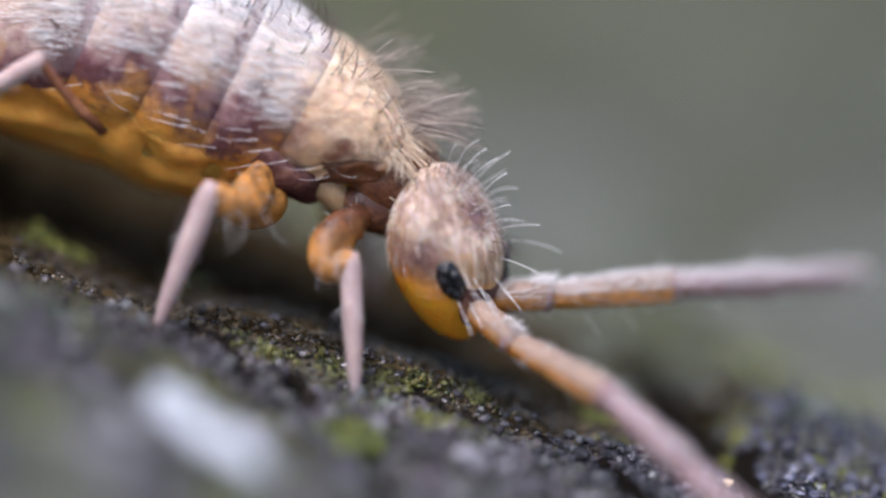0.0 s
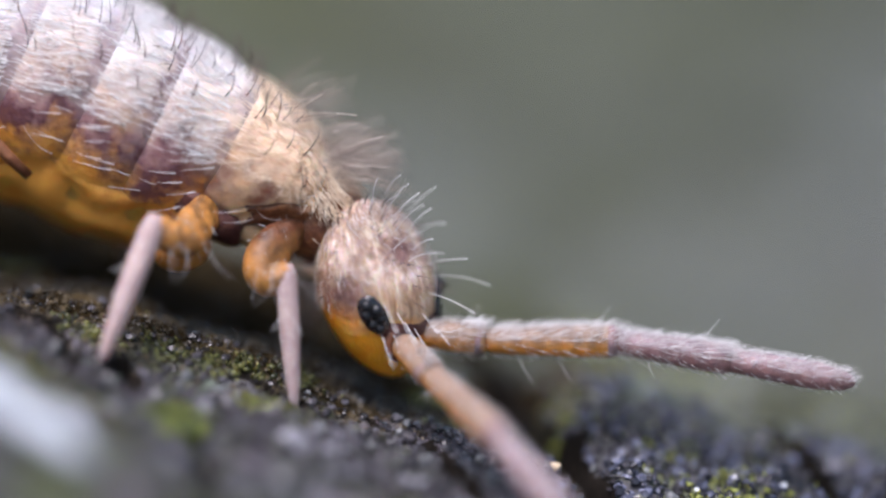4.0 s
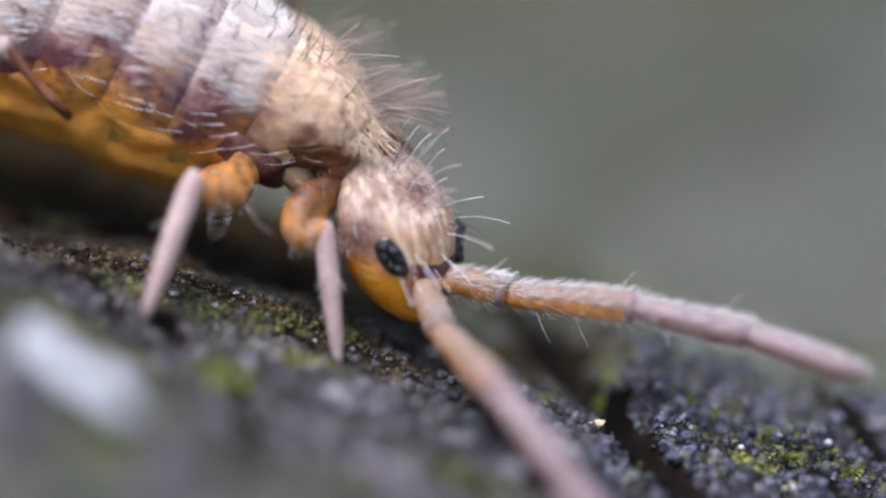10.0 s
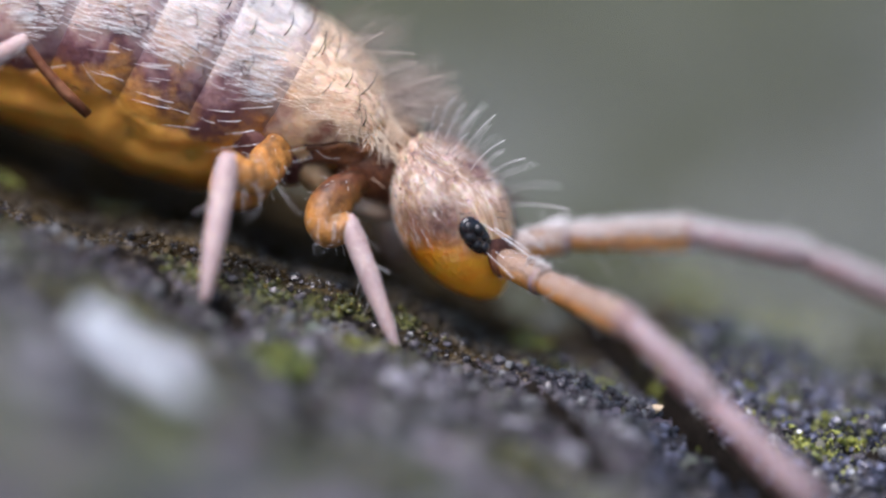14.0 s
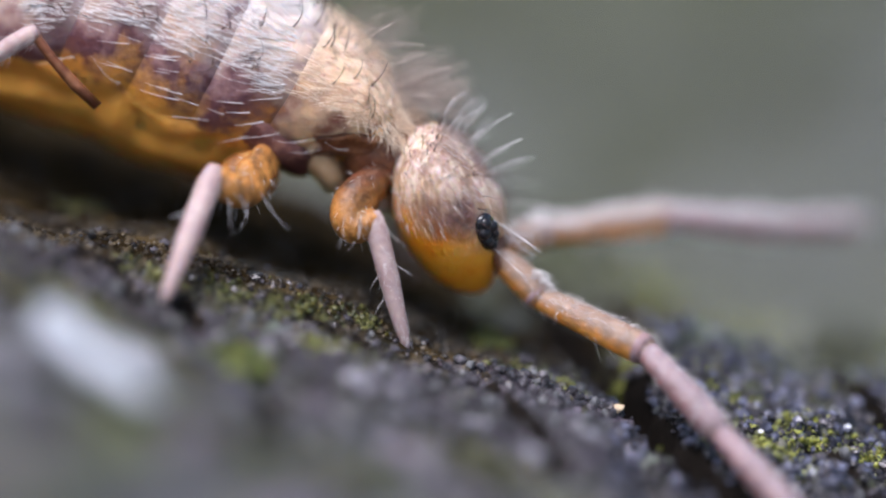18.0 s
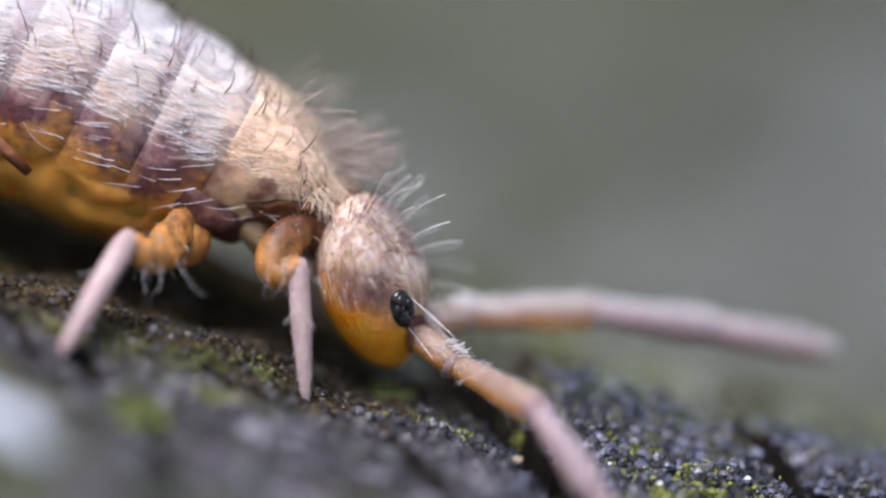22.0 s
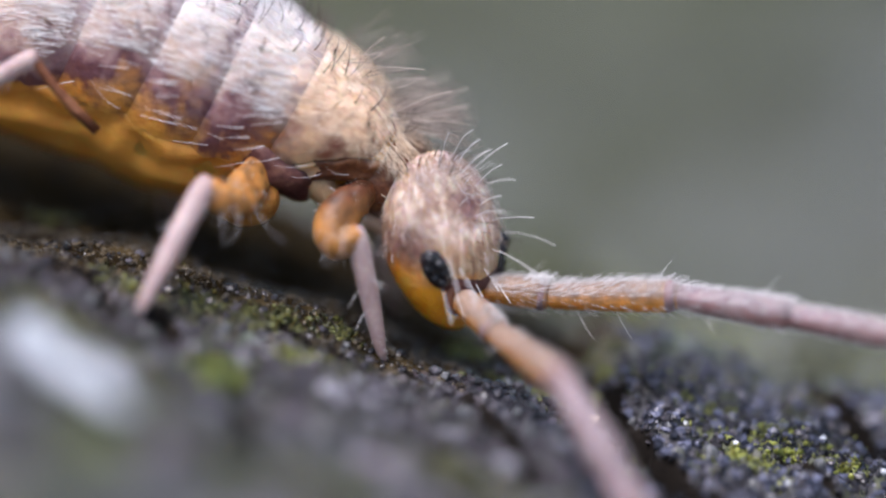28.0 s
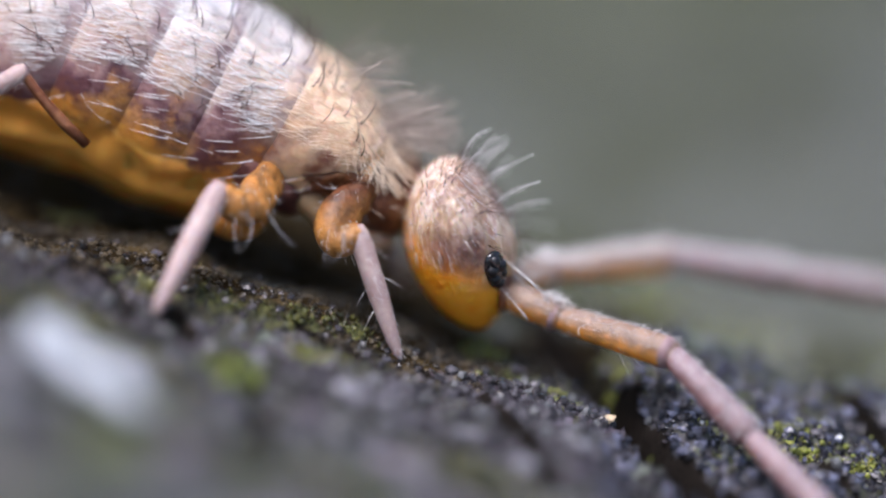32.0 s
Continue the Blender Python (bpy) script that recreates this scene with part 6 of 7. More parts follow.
    walk(antennae[1][0], [
        (0, at(292, -103, -243, 0, 1.3, 14.2)), (0.5, at(279, -90, -215, 0, 8.6, 23.4)), (1, at(302, -117, -248, 0, 17.9, -15.8)),
        (1.5, at(304, -115, -246, 0, 5.1, -4.6)), (2, at(321, -111, -248, 0, 11.1, -12.2)), (2.5, at(313, -97, -245, 0, -4.4, 21.2)),
        (3, at(286, -118, -242, 0, 3.5, -1.5)), (3.5, at(295, -120, -234, 0, 4.6, -1.7)), (4, at(304, -122, -227, 0, 4.5, -1.6)),
        (4.5, at(308, -121, -230, 0, 3.2, -1.1)), (6.5, at(325, -118, -246, 0, -3.8, 0.6)), (7, at(325, -118, -248, 0, -6.6, 1.3)),
        (7.5, at(325, -119, -243, 0, -4.9, 0.9)), (8, at(319, -120, -241, 0, -3.5, 0.5)), (8.5, at(325, -122, -234, 0, 2.4, -1.2)),
        (9, at(311, -126, -224, 0, 8.8, -3.0)), (9.5, at(292, -129, -234, 0, 11.4, -3.7)), (10, at(268, -135, -226, 0, 13.1, -4.1)),
        (10.5, at(277, -134, -222, 0, 11.5, -3.8)), (11, at(276, -134, -228, 0, 9.6, -3.4)), (11.5, at(269, -134, -217, 0, 9.5, -3.4)),
        (12, at(280, -133, -215, 0, 9.9, -3.5)), (12.5, at(309, -126, -218, 0, 0.6, -1.0)), (13, at(321, -120, -215, 0, -9.5, 1.9)),
        (13.5, at(344, -108, -209, 0, -7.8, 15.0)), (14, at(356, -96, -192, 0, -6.8, 22.8)), (14.5, at(360, -97, -217, 0, -5.6, 20.9)),
        (16.5, at(328, -101, -230, 0, 0.9, 17.5)), (17, at(311, -101, -227, 0, 2.2, 15.1)), (17.5, at(333, -80, -213, 0, 0.5, 28.3)),
        (18, at(317, -57, -209, 0, -3.2, 38.0)), (18.5, at(334, -65, -196, 0, -1.0, 35.2)), (19, at(332, -72, -225, 0, -5.8, 32.9)),
        (19.5, at(334, -72, -215, 0, -4.3, 32.2)), (20, at(329, -72, -210, 0, -2.7, 32.3)), (20.5, at(343, -68, -215, 0, 0.2, 32.3)),
        (21, at(310, -66, -206, 0, 3.1, 32.8)), (21.5, at(354, -66, -223, 0, 2.8, 33.7)), (22, at(297, -66, -227, 0, 1.7, 33.8)),
        (22.5, at(293, -84, -210, 0, -5.2, 27.2)), (23, at(332, -105, -200, 0, -13.2, 15.9)), (23.5, at(345, -101, -201, 0, -10.7, 20.9)),
        (24, at(337, -95, -199, 0, -9.5, 22.7)), (24.5, at(327, -97, -227, 0, -7.5, -3.0)), (25, at(332, -99, -207, 0, 4.6, 2.3)),
        (25.5, at(332, -103, -212, 0, 3.0, -5.7)), (27.5, at(301, -115, -224, 0, 3.8, -7.0)), (28, at(294, -118, -227, 0, 5.5, -2.2)),
        (28.5, at(305, -106, -215, 0, 4.3, -5.0)), (29, at(315, -92, -203, 0, 5.6, 3.2)), (29.5, at(317, -96, -210, 0, 0.5, -10.6)),
        (30, at(319, -99, -217, 0, -0.5, -8.4)), (30.5, at(339, -91, -214, 0, 2.7, 22.5)), (31, at(358, -83, -213, 0, -3.3, 27.1)),
        (31.5, at(354, -70, -210, 0, -3.9, 32.6)), (32, at(349, -58, -208, 0, -4.3, 38.1)),
    ])
    walk(antennae[1][1], [
        (0, at(401, -76, -246, 0, -0.7, 14.3)), (0.5, at(381, -46, -232, 0, 7.3, 11.0)), (1, at(404, -146, -282, 0, 1.2, -17.7)),
        (1.5, at(415, -124, -256, 0, -0.2, -13.9)), (2, at(426, -133, -269, 0, -3.6, -10.0)), (2.5, at(417, -56, -236, 0, -9.4, 16.1)),
        (3, at(398, -121, -249, 0, 0.1, -4.6)), (3.5, at(409, -123, -243, 0, -1.1, -6.9)), (4, at(420, -126, -236, 0, -0.8, -4.1)),
        (4.5, at(423, -123, -236, 0, -2.8, -9.8)), (6.5, at(440, -116, -238, 0, -0.8, 2.1)), (7, at(438, -115, -235, 0, -0.2, 4.7)),
        (7.5, at(440, -117, -233, 0, 0.6, 4.9)), (8, at(433, -119, -234, 0, 1.4, 4.7)), (8.5, at(439, -125, -239, 0, 0.3, 1.5)),
        (9, at(424, -132, -242, 0, -1.0, -1.1)), (9.5, at(405, -137, -257, 0, 0.7, -7.9)), (10, at(383, -143, -253, 0, 2.3, -14.4)),
        (10.5, at(393, -142, -246, 0, -0.2, -17.5)), (11, at(392, -141, -248, 0, -1.2, -16.8)), (11.5, at(385, -141, -236, 0, -0.0, -17.0)),
        (12, at(396, -140, -235, 0, 1.6, -15.0)), (12.5, at(425, -128, -219, 0, 0.8, 1.4)), (13, at(433, -117, -196, 0, -1.3, 13.9)),
        (13.5, at(451, -80, -194, 0, 0.6, 13.6)), (14, at(459, -52, -179, 0, 2.3, 13.1)), (14.5, at(464, -57, -206, 0, 2.2, 13.1)),
        (16.5, at(435, -67, -232, 0, 2.6, 13.1)), (17, at(420, -72, -231, 0, 2.9, 13.0)), (17.5, at(432, -27, -214, 0, 0.0, 13.1)),
        (18, at(405, 12, -203, 0, -3.2, 13.6)), (18.5, at(425, 0, -194, 0, -1.6, 12.9)), (19, at(426, -11, -214, 0, -0.6, 13.0)),
        (19.5, at(429, -12, -207, 0, -0.6, 14.0)), (20, at(424, -12, -205, 0, -1.3, 13.0)), (20.5, at(438, -8, -215, 0, -0.3, 13.9)),
        (21, at(404, -5, -212, 0, 0.5, 12.9)), (21.5, at(447, -4, -228, 0, 1.5, 12.8)), (22, at(390, -3, -230, 0, 2.3, 11.6)),
        (22.5, at(392, -33, -200, 0, 1.1, 13.1)), (23, at(437, -75, -174, 0, -0.4, 13.6)), (23.5, at(448, -61, -180, 0, 0.9, 13.4)),
        (24, at(439, -52, -181, 0, 2.1, 13.2)), (24.5, at(431, -103, -213, 0, -2.6, -4.2)), (25, at(437, -95, -215, 0, -1.6, 1.8)),
        (25.5, at(438, -113, -218, 0, -2.6, -4.1)), (27.5, at(412, -128, -231, 0, -3.7, -13.0)), (28, at(407, -123, -238, 0, -3.5, -13.4)),
        (28.5, at(413, -116, -223, 0, -1.6, -4.4)), (29, at(416, -86, -213, 0, -0.2, 1.6)), (29.5, at(420, -115, -211, 0, -2.8, -7.1)),
        (30, at(425, -115, -216, 0, -3.1, -7.2)), (30.5, at(443, -49, -219, 0, -0.7, 14.2)), (31, at(458, -32, -207, 0, -4.0, 14.6)),
        (31.5, at(448, -10, -202, 0, -2.7, 14.7)), (32, at(437, 11, -200, 0, 0.1, 21.2)),
    ])
    walk(antennae[1][2], [
        (0, at(628, -17, -243, 0, 5.6, 28.5)), (0.5, at(610, -2, -262, 0, 16.2, 7.9)), (1, at(628, -217, -288, 0, 11.9, -24.3)),
        (1.5, at(641, -180, -255, 0, 9.2, -19.0)), (2, at(652, -173, -255, 0, 7.1, -13.9)), (2.5, at(639, 8, -198, 0, -2.4, 22.6)),
        (3, at(625, -139, -249, 0, 7.3, -7.6)), (3.5, at(636, -150, -238, 0, 6.4, -10.6)), (4, at(646, -142, -233, 0, 7.7, -7.4)),
        (4.5, at(649, -162, -225, 0, 5.8, -12.9)), (6.5, at(667, -108, -235, 0, 8.1, -1.0)), (7, at(666, -97, -234, 0, 8.6, 1.9)),
        (7.5, at(667, -98, -236, 0, 9.5, 2.0)), (8, at(661, -100, -239, 0, 10.0, 1.7)), (8.5, at(667, -119, -240, 0, 9.2, -1.4)),
        (9, at(652, -136, -238, 0, 8.4, -4.5)), (9.5, at(632, -168, -260, 0, 8.8, -11.2)), (10, at(607, -201, -262, 0, 9.1, -18.1)),
        (10.5, at(617, -213, -245, 0, 8.3, -21.3)), (11, at(617, -209, -243, 0, 7.9, -22.4)), (11.5, at(610, -209, -236, 0, 8.0, -21.7)),
        (12, at(620, -200, -242, 0, 9.0, -18.6)), (12.5, at(652, -122, -222, 0, 9.0, -1.8)), (13, at(661, -60, -191, 0, 7.4, 11.4)),
        (13.5, at(680, -25, -196, 0, 10.2, 10.1)), (14, at(687, 1, -188, 0, 14.6, 13.4)), (14.5, at(693, -4, -215, 0, 13.5, 9.2)),
        (16.5, at(663, -14, -242, 0, 12.6, 8.8)), (17, at(648, -19, -243, 0, 12.3, 9.1)), (17.5, at(661, 27, -214, 0, 10.6, 9.2)),
        (18, at(633, 67, -190, 0, 11.7, 24.5)), (18.5, at(654, 52, -187, 0, 9.2, 22.8)), (19, at(655, 42, -211, 0, 9.2, 10.4)),
        (19.5, at(657, 45, -204, 0, 7.0, 9.1)), (20, at(653, 41, -199, 0, 5.6, 10.0)), (20.5, at(666, 48, -214, 0, 9.1, 8.9)),
        (21, at(633, 47, -214, 0, 12.7, 9.5)), (21.5, at(676, 48, -234, 0, 11.8, 9.1)), (22, at(620, 44, -239, 0, 11.3, 9.7)),
        (22.5, at(621, 21, -204, 0, 8.7, 9.6)), (23, at(665, -20, -173, 0, 6.8, 11.3)), (23.5, at(676, -7, -184, 0, 8.5, 10.1)),
        (24, at(667, 1, -189, 0, 11.2, 8.9)), (24.5, at(657, -119, -203, 0, 6.8, -7.6)), (25, at(665, -88, -209, 0, 8.9, -1.5)),
        (25.5, at(665, -129, -207, 0, 7.0, -7.9)), (27.5, at(638, -180, -216, 0, 4.5, -18.4)), (28, at(633, -176, -224, 0, 5.2, -17.3)),
        (28.5, at(639, -133, -217, 0, 7.7, -7.8)), (29, at(643, -80, -212, 0, 8.8, -1.6)), (29.5, at(647, -143, -200, 0, 5.7, -11.1)),
        (30, at(651, -143, -204, 0, 5.2, -10.5)), (30.5, at(671, 9, -216, 0, 8.9, 9.4)), (31, at(685, 27, -190, 0, 8.2, 10.0)),
        (31.5, at(675, 49, -191, 0, 10.3, 9.3)), (32, at(656, 96, -200, 0, 12.2, 8.6)),
    ])
    walk(antennae[1][3], [
        (0, at(813, 83, -263, 0, 8.3, 45.7)), (0.5, at(810, 26, -320, 0, 19.8, 8.4)), (1, at(816, -302, -331, 0, 1.4, -23.7)),
        (1.5, at(835, -247, -288, 0, 12.9, -23.4)), (2, at(851, -223, -280, 0, 8.9, -17.5)), (2.5, at(834, 89, -189, 0, 6.6, 48.5)),
        (3, at(825, -166, -275, 0, 8.9, -9.4)), (3.5, at(836, -188, -261, 0, 7.4, -12.8)), (4, at(847, -168, -260, 0, 8.2, -8.9)),
        (4.5, at(849, -208, -246, 0, 6.3, -16.1)), (6.5, at(869, -112, -264, 0, 11.7, -2.3)), (7, at(869, -90, -265, 0, 13.0, 0.9)),
        (7.5, at(869, -91, -269, 0, 12.8, 1.0)), (8, at(862, -95, -275, 0, 12.6, 1.0)), (8.5, at(868, -124, -272, 0, 10.1, -2.0)),
        (9, at(853, -152, -267, 0, 7.7, -5.1)), (9.5, at(830, -207, -291, 0, 10.6, -13.8)), (10, at(803, -265, -295, 0, 12.5, -22.6)),
        (10.5, at(812, -289, -275, 0, 9.7, -26.0)), (11, at(810, -289, -272, 0, 8.3, -25.7)), (11.5, at(804, -287, -266, 0, 8.3, -25.8)),
        (12, at(815, -265, -274, 0, 9.7, -22.3)), (12.5, at(854, -129, -254, 0, 10.5, -2.3)), (13, at(866, -19, -218, 0, 8.5, 11.7)),
        (13.5, at(884, 12, -234, 0, 16.3, 9.5)), (14, at(886, 48, -242, 0, 25.6, 7.4)), (14.5, at(896, 29, -264, 0, 24.1, 7.7)),
        (16.5, at(867, 17, -288, 0, 18.9, 8.9)), (17, at(852, 14, -288, 0, 17.8, 9.1)), (17.5, at(866, 60, -253, 0, 11.4, 10.3)),
        (18, at(821, 153, -232, 0, 8.8, 41.6)), (18.5, at(846, 133, -221, 0, 13.1, 9.7)), (19, at(860, 79, -245, 0, 10.9, 10.3)),
        (19.5, at(864, 78, -230, 0, 9.1, 12.8)), (20, at(860, 77, -220, 0, 10.0, 28.9)), (20.5, at(872, 80, -248, 0, 11.7, 21.0)),
        (21, at(836, 81, -261, 0, 12.7, 9.9)), (21.5, at(880, 81, -278, 0, 12.8, 9.8)), (22, at(824, 79, -281, 0, 12.8, 9.8)),
        (22.5, at(826, 55, -236, 0, 10.6, 10.6)), (23, at(871, 21, -198, 0, 8.2, 11.4)), (23.5, at(882, 30, -215, 0, 11.5, 10.6)),
        (24, at(872, 33, -230, 0, 14.8, 9.8)), (24.5, at(858, -146, -227, 0, 9.4, -9.8)), (25, at(866, -93, -241, 0, 10.8, -2.4)),
        (25.5, at(864, -157, -232, 0, 8.8, -9.7)), (27.5, at(834, -246, -233, 0, 5.3, -21.0)), (28, at(831, -238, -243, 0, 5.4, -20.6)),
        (28.5, at(839, -160, -244, 0, 8.8, -9.5)), (29, at(845, -85, -244, 0, 10.9, -2.4)), (29.5, at(845, -182, -220, 0, 9.2, -13.7)),
        (30, at(851, -180, -222, 0, 10.5, -14.0)), (30.5, at(876, 43, -249, 0, 13.3, 10.0)), (31, at(890, 63, -220, 0, 9.8, 10.7)),
        (31.5, at(880, 83, -229, 0, 10.6, 10.3)), (32, at(860, 127, -244, 0, 11.3, 10.1)),
    ])
    walk(legs["1"][0], [
        (0, at(41, -195, -141, 0, 72.1, -83.0)), (0.5, at(35, -193, -116, 0, 81.0, -54.7)), (1, at(33, -186, -106, 0, 60.6, -90.0)),
        (1.5, at(41, -189, -106, 0, 51.1, -112.6)), (2, at(46, -193, -100, 0, 62.8, -86.3)), (2.5, at(46, -191, -104, 0, 60.4, -104.5)),
        (3, at(46, -187, -107, 0, 59.2, -99.2)), (3.5, at(51, -188, -90, 0, 74.3, -69.2)), (4, at(62, -188, -87, 0, 75.0, -76.5)),
        (4.5, at(62, -188, -88, 0, 75.4, -81.2)), (6.5, at(55, -190, -89, 0, 74.7, -67.1)), (7, at(52, -189, -85, 0, 73.6, -60.8)),
        (7.5, at(58, -192, -102, 0, 72.9, -52.2)), (8, at(61, -191, -98, 0, 73.2, -56.3)), (8.5, at(59, -192, -104, 0, 74.5, -60.1)),
        (9, at(57, -194, -109, 0, 75.4, -63.4)), (9.5, at(56, -193, -114, 0, 75.4, -66.1)), (10, at(54, -190, -114, 0, 74.6, -66.3)),
        (10.5, at(53, -188, -113, 0, 73.5, -61.9)), (11, at(53, -187, -117, 0, 72.5, -57.9)), (11.5, at(50, -186, -113, 0, 72.0, -56.6)),
        (12, at(48, -187, -115, 0, 71.3, -52.8)), (12.5, at(55, -189, -111, 0, 69.8, -45.3)), (13, at(62, -191, -103, 0, 68.8, -41.6)),
        (13.5, at(65, -190, -107, 0, 64.0, -43.4)), (14, at(67, -191, -110, 0, 59.8, -45.7)), (14.5, at(63, -187, -98, 0, 65.2, -53.1)),
        (16.5, at(57, -191, -100, 0, 72.7, -53.6)), (17, at(54, -190, -100, 0, 70.5, -57.9)), (17.5, at(79, -183, -99, 0, 65.6, -89.2)),
        (18, at(96, -192, -118, 0, 72.9, -34.9)), (18.5, at(94, -187, -82, 0, 74.2, -96.3)), (19, at(88, -193, -79, 0, 75.7, -92.3)),
        (19.5, at(88, -192, -77, 0, 73.8, -91.0)), (20, at(87, -193, -77, 0, 72.0, -93.7)), (20.5, at(89, -191, -78, 0, 72.0, -78.8)),
        (21, at(91, -193, -90, 0, 73.1, -78.6)), (21.5, at(88, -187, -69, 0, 73.1, -88.5)), (22, at(84, -191, -82, 0, 75.0, -77.3)),
        (22.5, at(85, -193, -87, 0, 77.4, -40.9)), (23, at(86, -195, -90, 0, 72.6, -7.0)), (23.5, at(81, -194, -92, 0, 68.6, -5.8)),
        (24, at(79, -194, -97, 0, 72.3, -7.0)), (24.5, at(76, -194, -87, 0, 77.8, -10.3)), (25, at(74, -195, -85, 0, 78.0, -10.2)),
        (25.5, at(73, -195, -90, 0, 78.5, -6.5)), (27.5, at(66, -195, -97, 0, 80.5, 11.2)), (28, at(65, -195, -101, 0, 78.6, 13.2)),
        (28.5, at(70, -195, -102, 0, 78.5, 7.4)), (29, at(77, -195, -111, 0, 76.1, 1.1)), (29.5, at(74, -194, -90, 0, 76.1, -4.3)),
        (30, at(77, -194, -91, 0, 75.3, -9.2)), (30.5, at(83, -193, -82, 0, 70.1, -14.7)), (31, at(92, -193, -78, 0, 69.5, -21.4)),
        (31.5, at(88, -192, -73, 0, 68.8, -21.3)), (32, at(87, -192, -73, 0, 70.6, -23.2)),
    ])
    walk(legs["1"][1], [
        (0, at(41, -195, -141, 0, 0.0, 0.0)), (0.5, at(35, -193, -116, 0, 0.0, 0.0)), (1, at(33, -186, -106, 0, 0.0, 0.0)),
        (1.5, at(41, -189, -106, 0, 0.0, 0.0)), (2, at(46, -193, -100, 0, 0.0, 0.0)), (2.5, at(46, -191, -104, 0, 0.0, 0.0)),
        (3, at(46, -187, -107, 0, 0.0, 0.0)), (3.5, at(51, -188, -90, 0, 0.0, 0.0)), (4, at(62, -188, -87, 0, 0.0, 0.0)),
        (4.5, at(62, -188, -88, 0, 0.0, 0.0)), (6.5, at(55, -190, -89, 0, 0.0, 0.0)), (7, at(52, -189, -85, 0, 0.0, 0.0)),
        (7.5, at(58, -192, -102, 0, 0.0, 0.0)), (8, at(61, -191, -98, 0, 0.0, 0.0)), (8.5, at(59, -192, -104, 0, 0.0, 0.0)),
        (9, at(57, -194, -109, 0, 0.0, 0.0)), (9.5, at(56, -193, -114, 0, 0.0, 0.0)), (10, at(54, -190, -114, 0, 0.0, 0.0)),
        (10.5, at(53, -188, -113, 0, 0.0, 0.0)), (11, at(53, -187, -117, 0, 0.0, 0.0)), (11.5, at(50, -186, -113, 0, 0.0, 0.0)),
        (12, at(48, -187, -115, 0, 0.0, 0.0)), (12.5, at(55, -189, -111, 0, 0.0, 0.0)), (13, at(62, -191, -103, 0, 0.0, 0.0)),
        (13.5, at(65, -190, -107, 0, 0.0, 0.0)), (14, at(67, -191, -110, 0, 0.0, 0.0)), (14.5, at(63, -187, -98, 0, 0.0, 0.0)),
        (16.5, at(57, -191, -100, 0, 0.0, 0.0)), (17, at(54, -190, -100, 0, 0.0, 0.0)), (17.5, at(79, -183, -99, 0, 0.0, 0.0)),
        (18, at(96, -192, -118, 0, 0.0, 0.0)), (18.5, at(94, -187, -82, 0, 0.0, 0.0)), (19, at(88, -193, -79, 0, 0.0, 0.0)),
        (19.5, at(88, -192, -77, 0, 0.0, 0.0)), (20, at(87, -193, -77, 0, 0.0, 0.0)), (20.5, at(89, -191, -78, 0, 0.0, 0.0)),
        (21, at(91, -193, -90, 0, 0.0, 0.0)), (21.5, at(88, -187, -69, 0, 0.0, 0.0)), (22, at(84, -191, -82, 0, 0.0, 0.0)),
        (22.5, at(85, -193, -87, 0, 0.0, 0.0)), (23, at(86, -195, -90, 0, 0.0, 0.0)), (23.5, at(81, -194, -92, 0, 0.0, 0.0)),
        (24, at(79, -194, -97, 0, 0.0, 0.0)), (24.5, at(76, -194, -87, 0, 0.0, 0.0)), (25, at(74, -195, -85, 0, 0.0, 0.0)),
        (25.5, at(73, -195, -90, 0, 0.0, 0.0)), (27.5, at(66, -195, -97, 0, 0.0, 0.0)), (28, at(65, -195, -101, 0, 0.0, 0.0)),
        (28.5, at(70, -195, -102, 0, 0.0, 0.0)), (29, at(77, -195, -111, 0, 0.0, 0.0)), (29.5, at(74, -194, -90, 0, 0.0, 0.0)),
        (30, at(77, -194, -91, 0, 0.0, 0.0)), (30.5, at(83, -193, -82, 0, 0.0, 0.0)), (31, at(92, -193, -78, 0, 0.0, 0.0)),
        (31.5, at(88, -192, -73, 0, 0.0, 0.0)), (32, at(87, -192, -73, 0, 0.0, 0.0)),
    ])
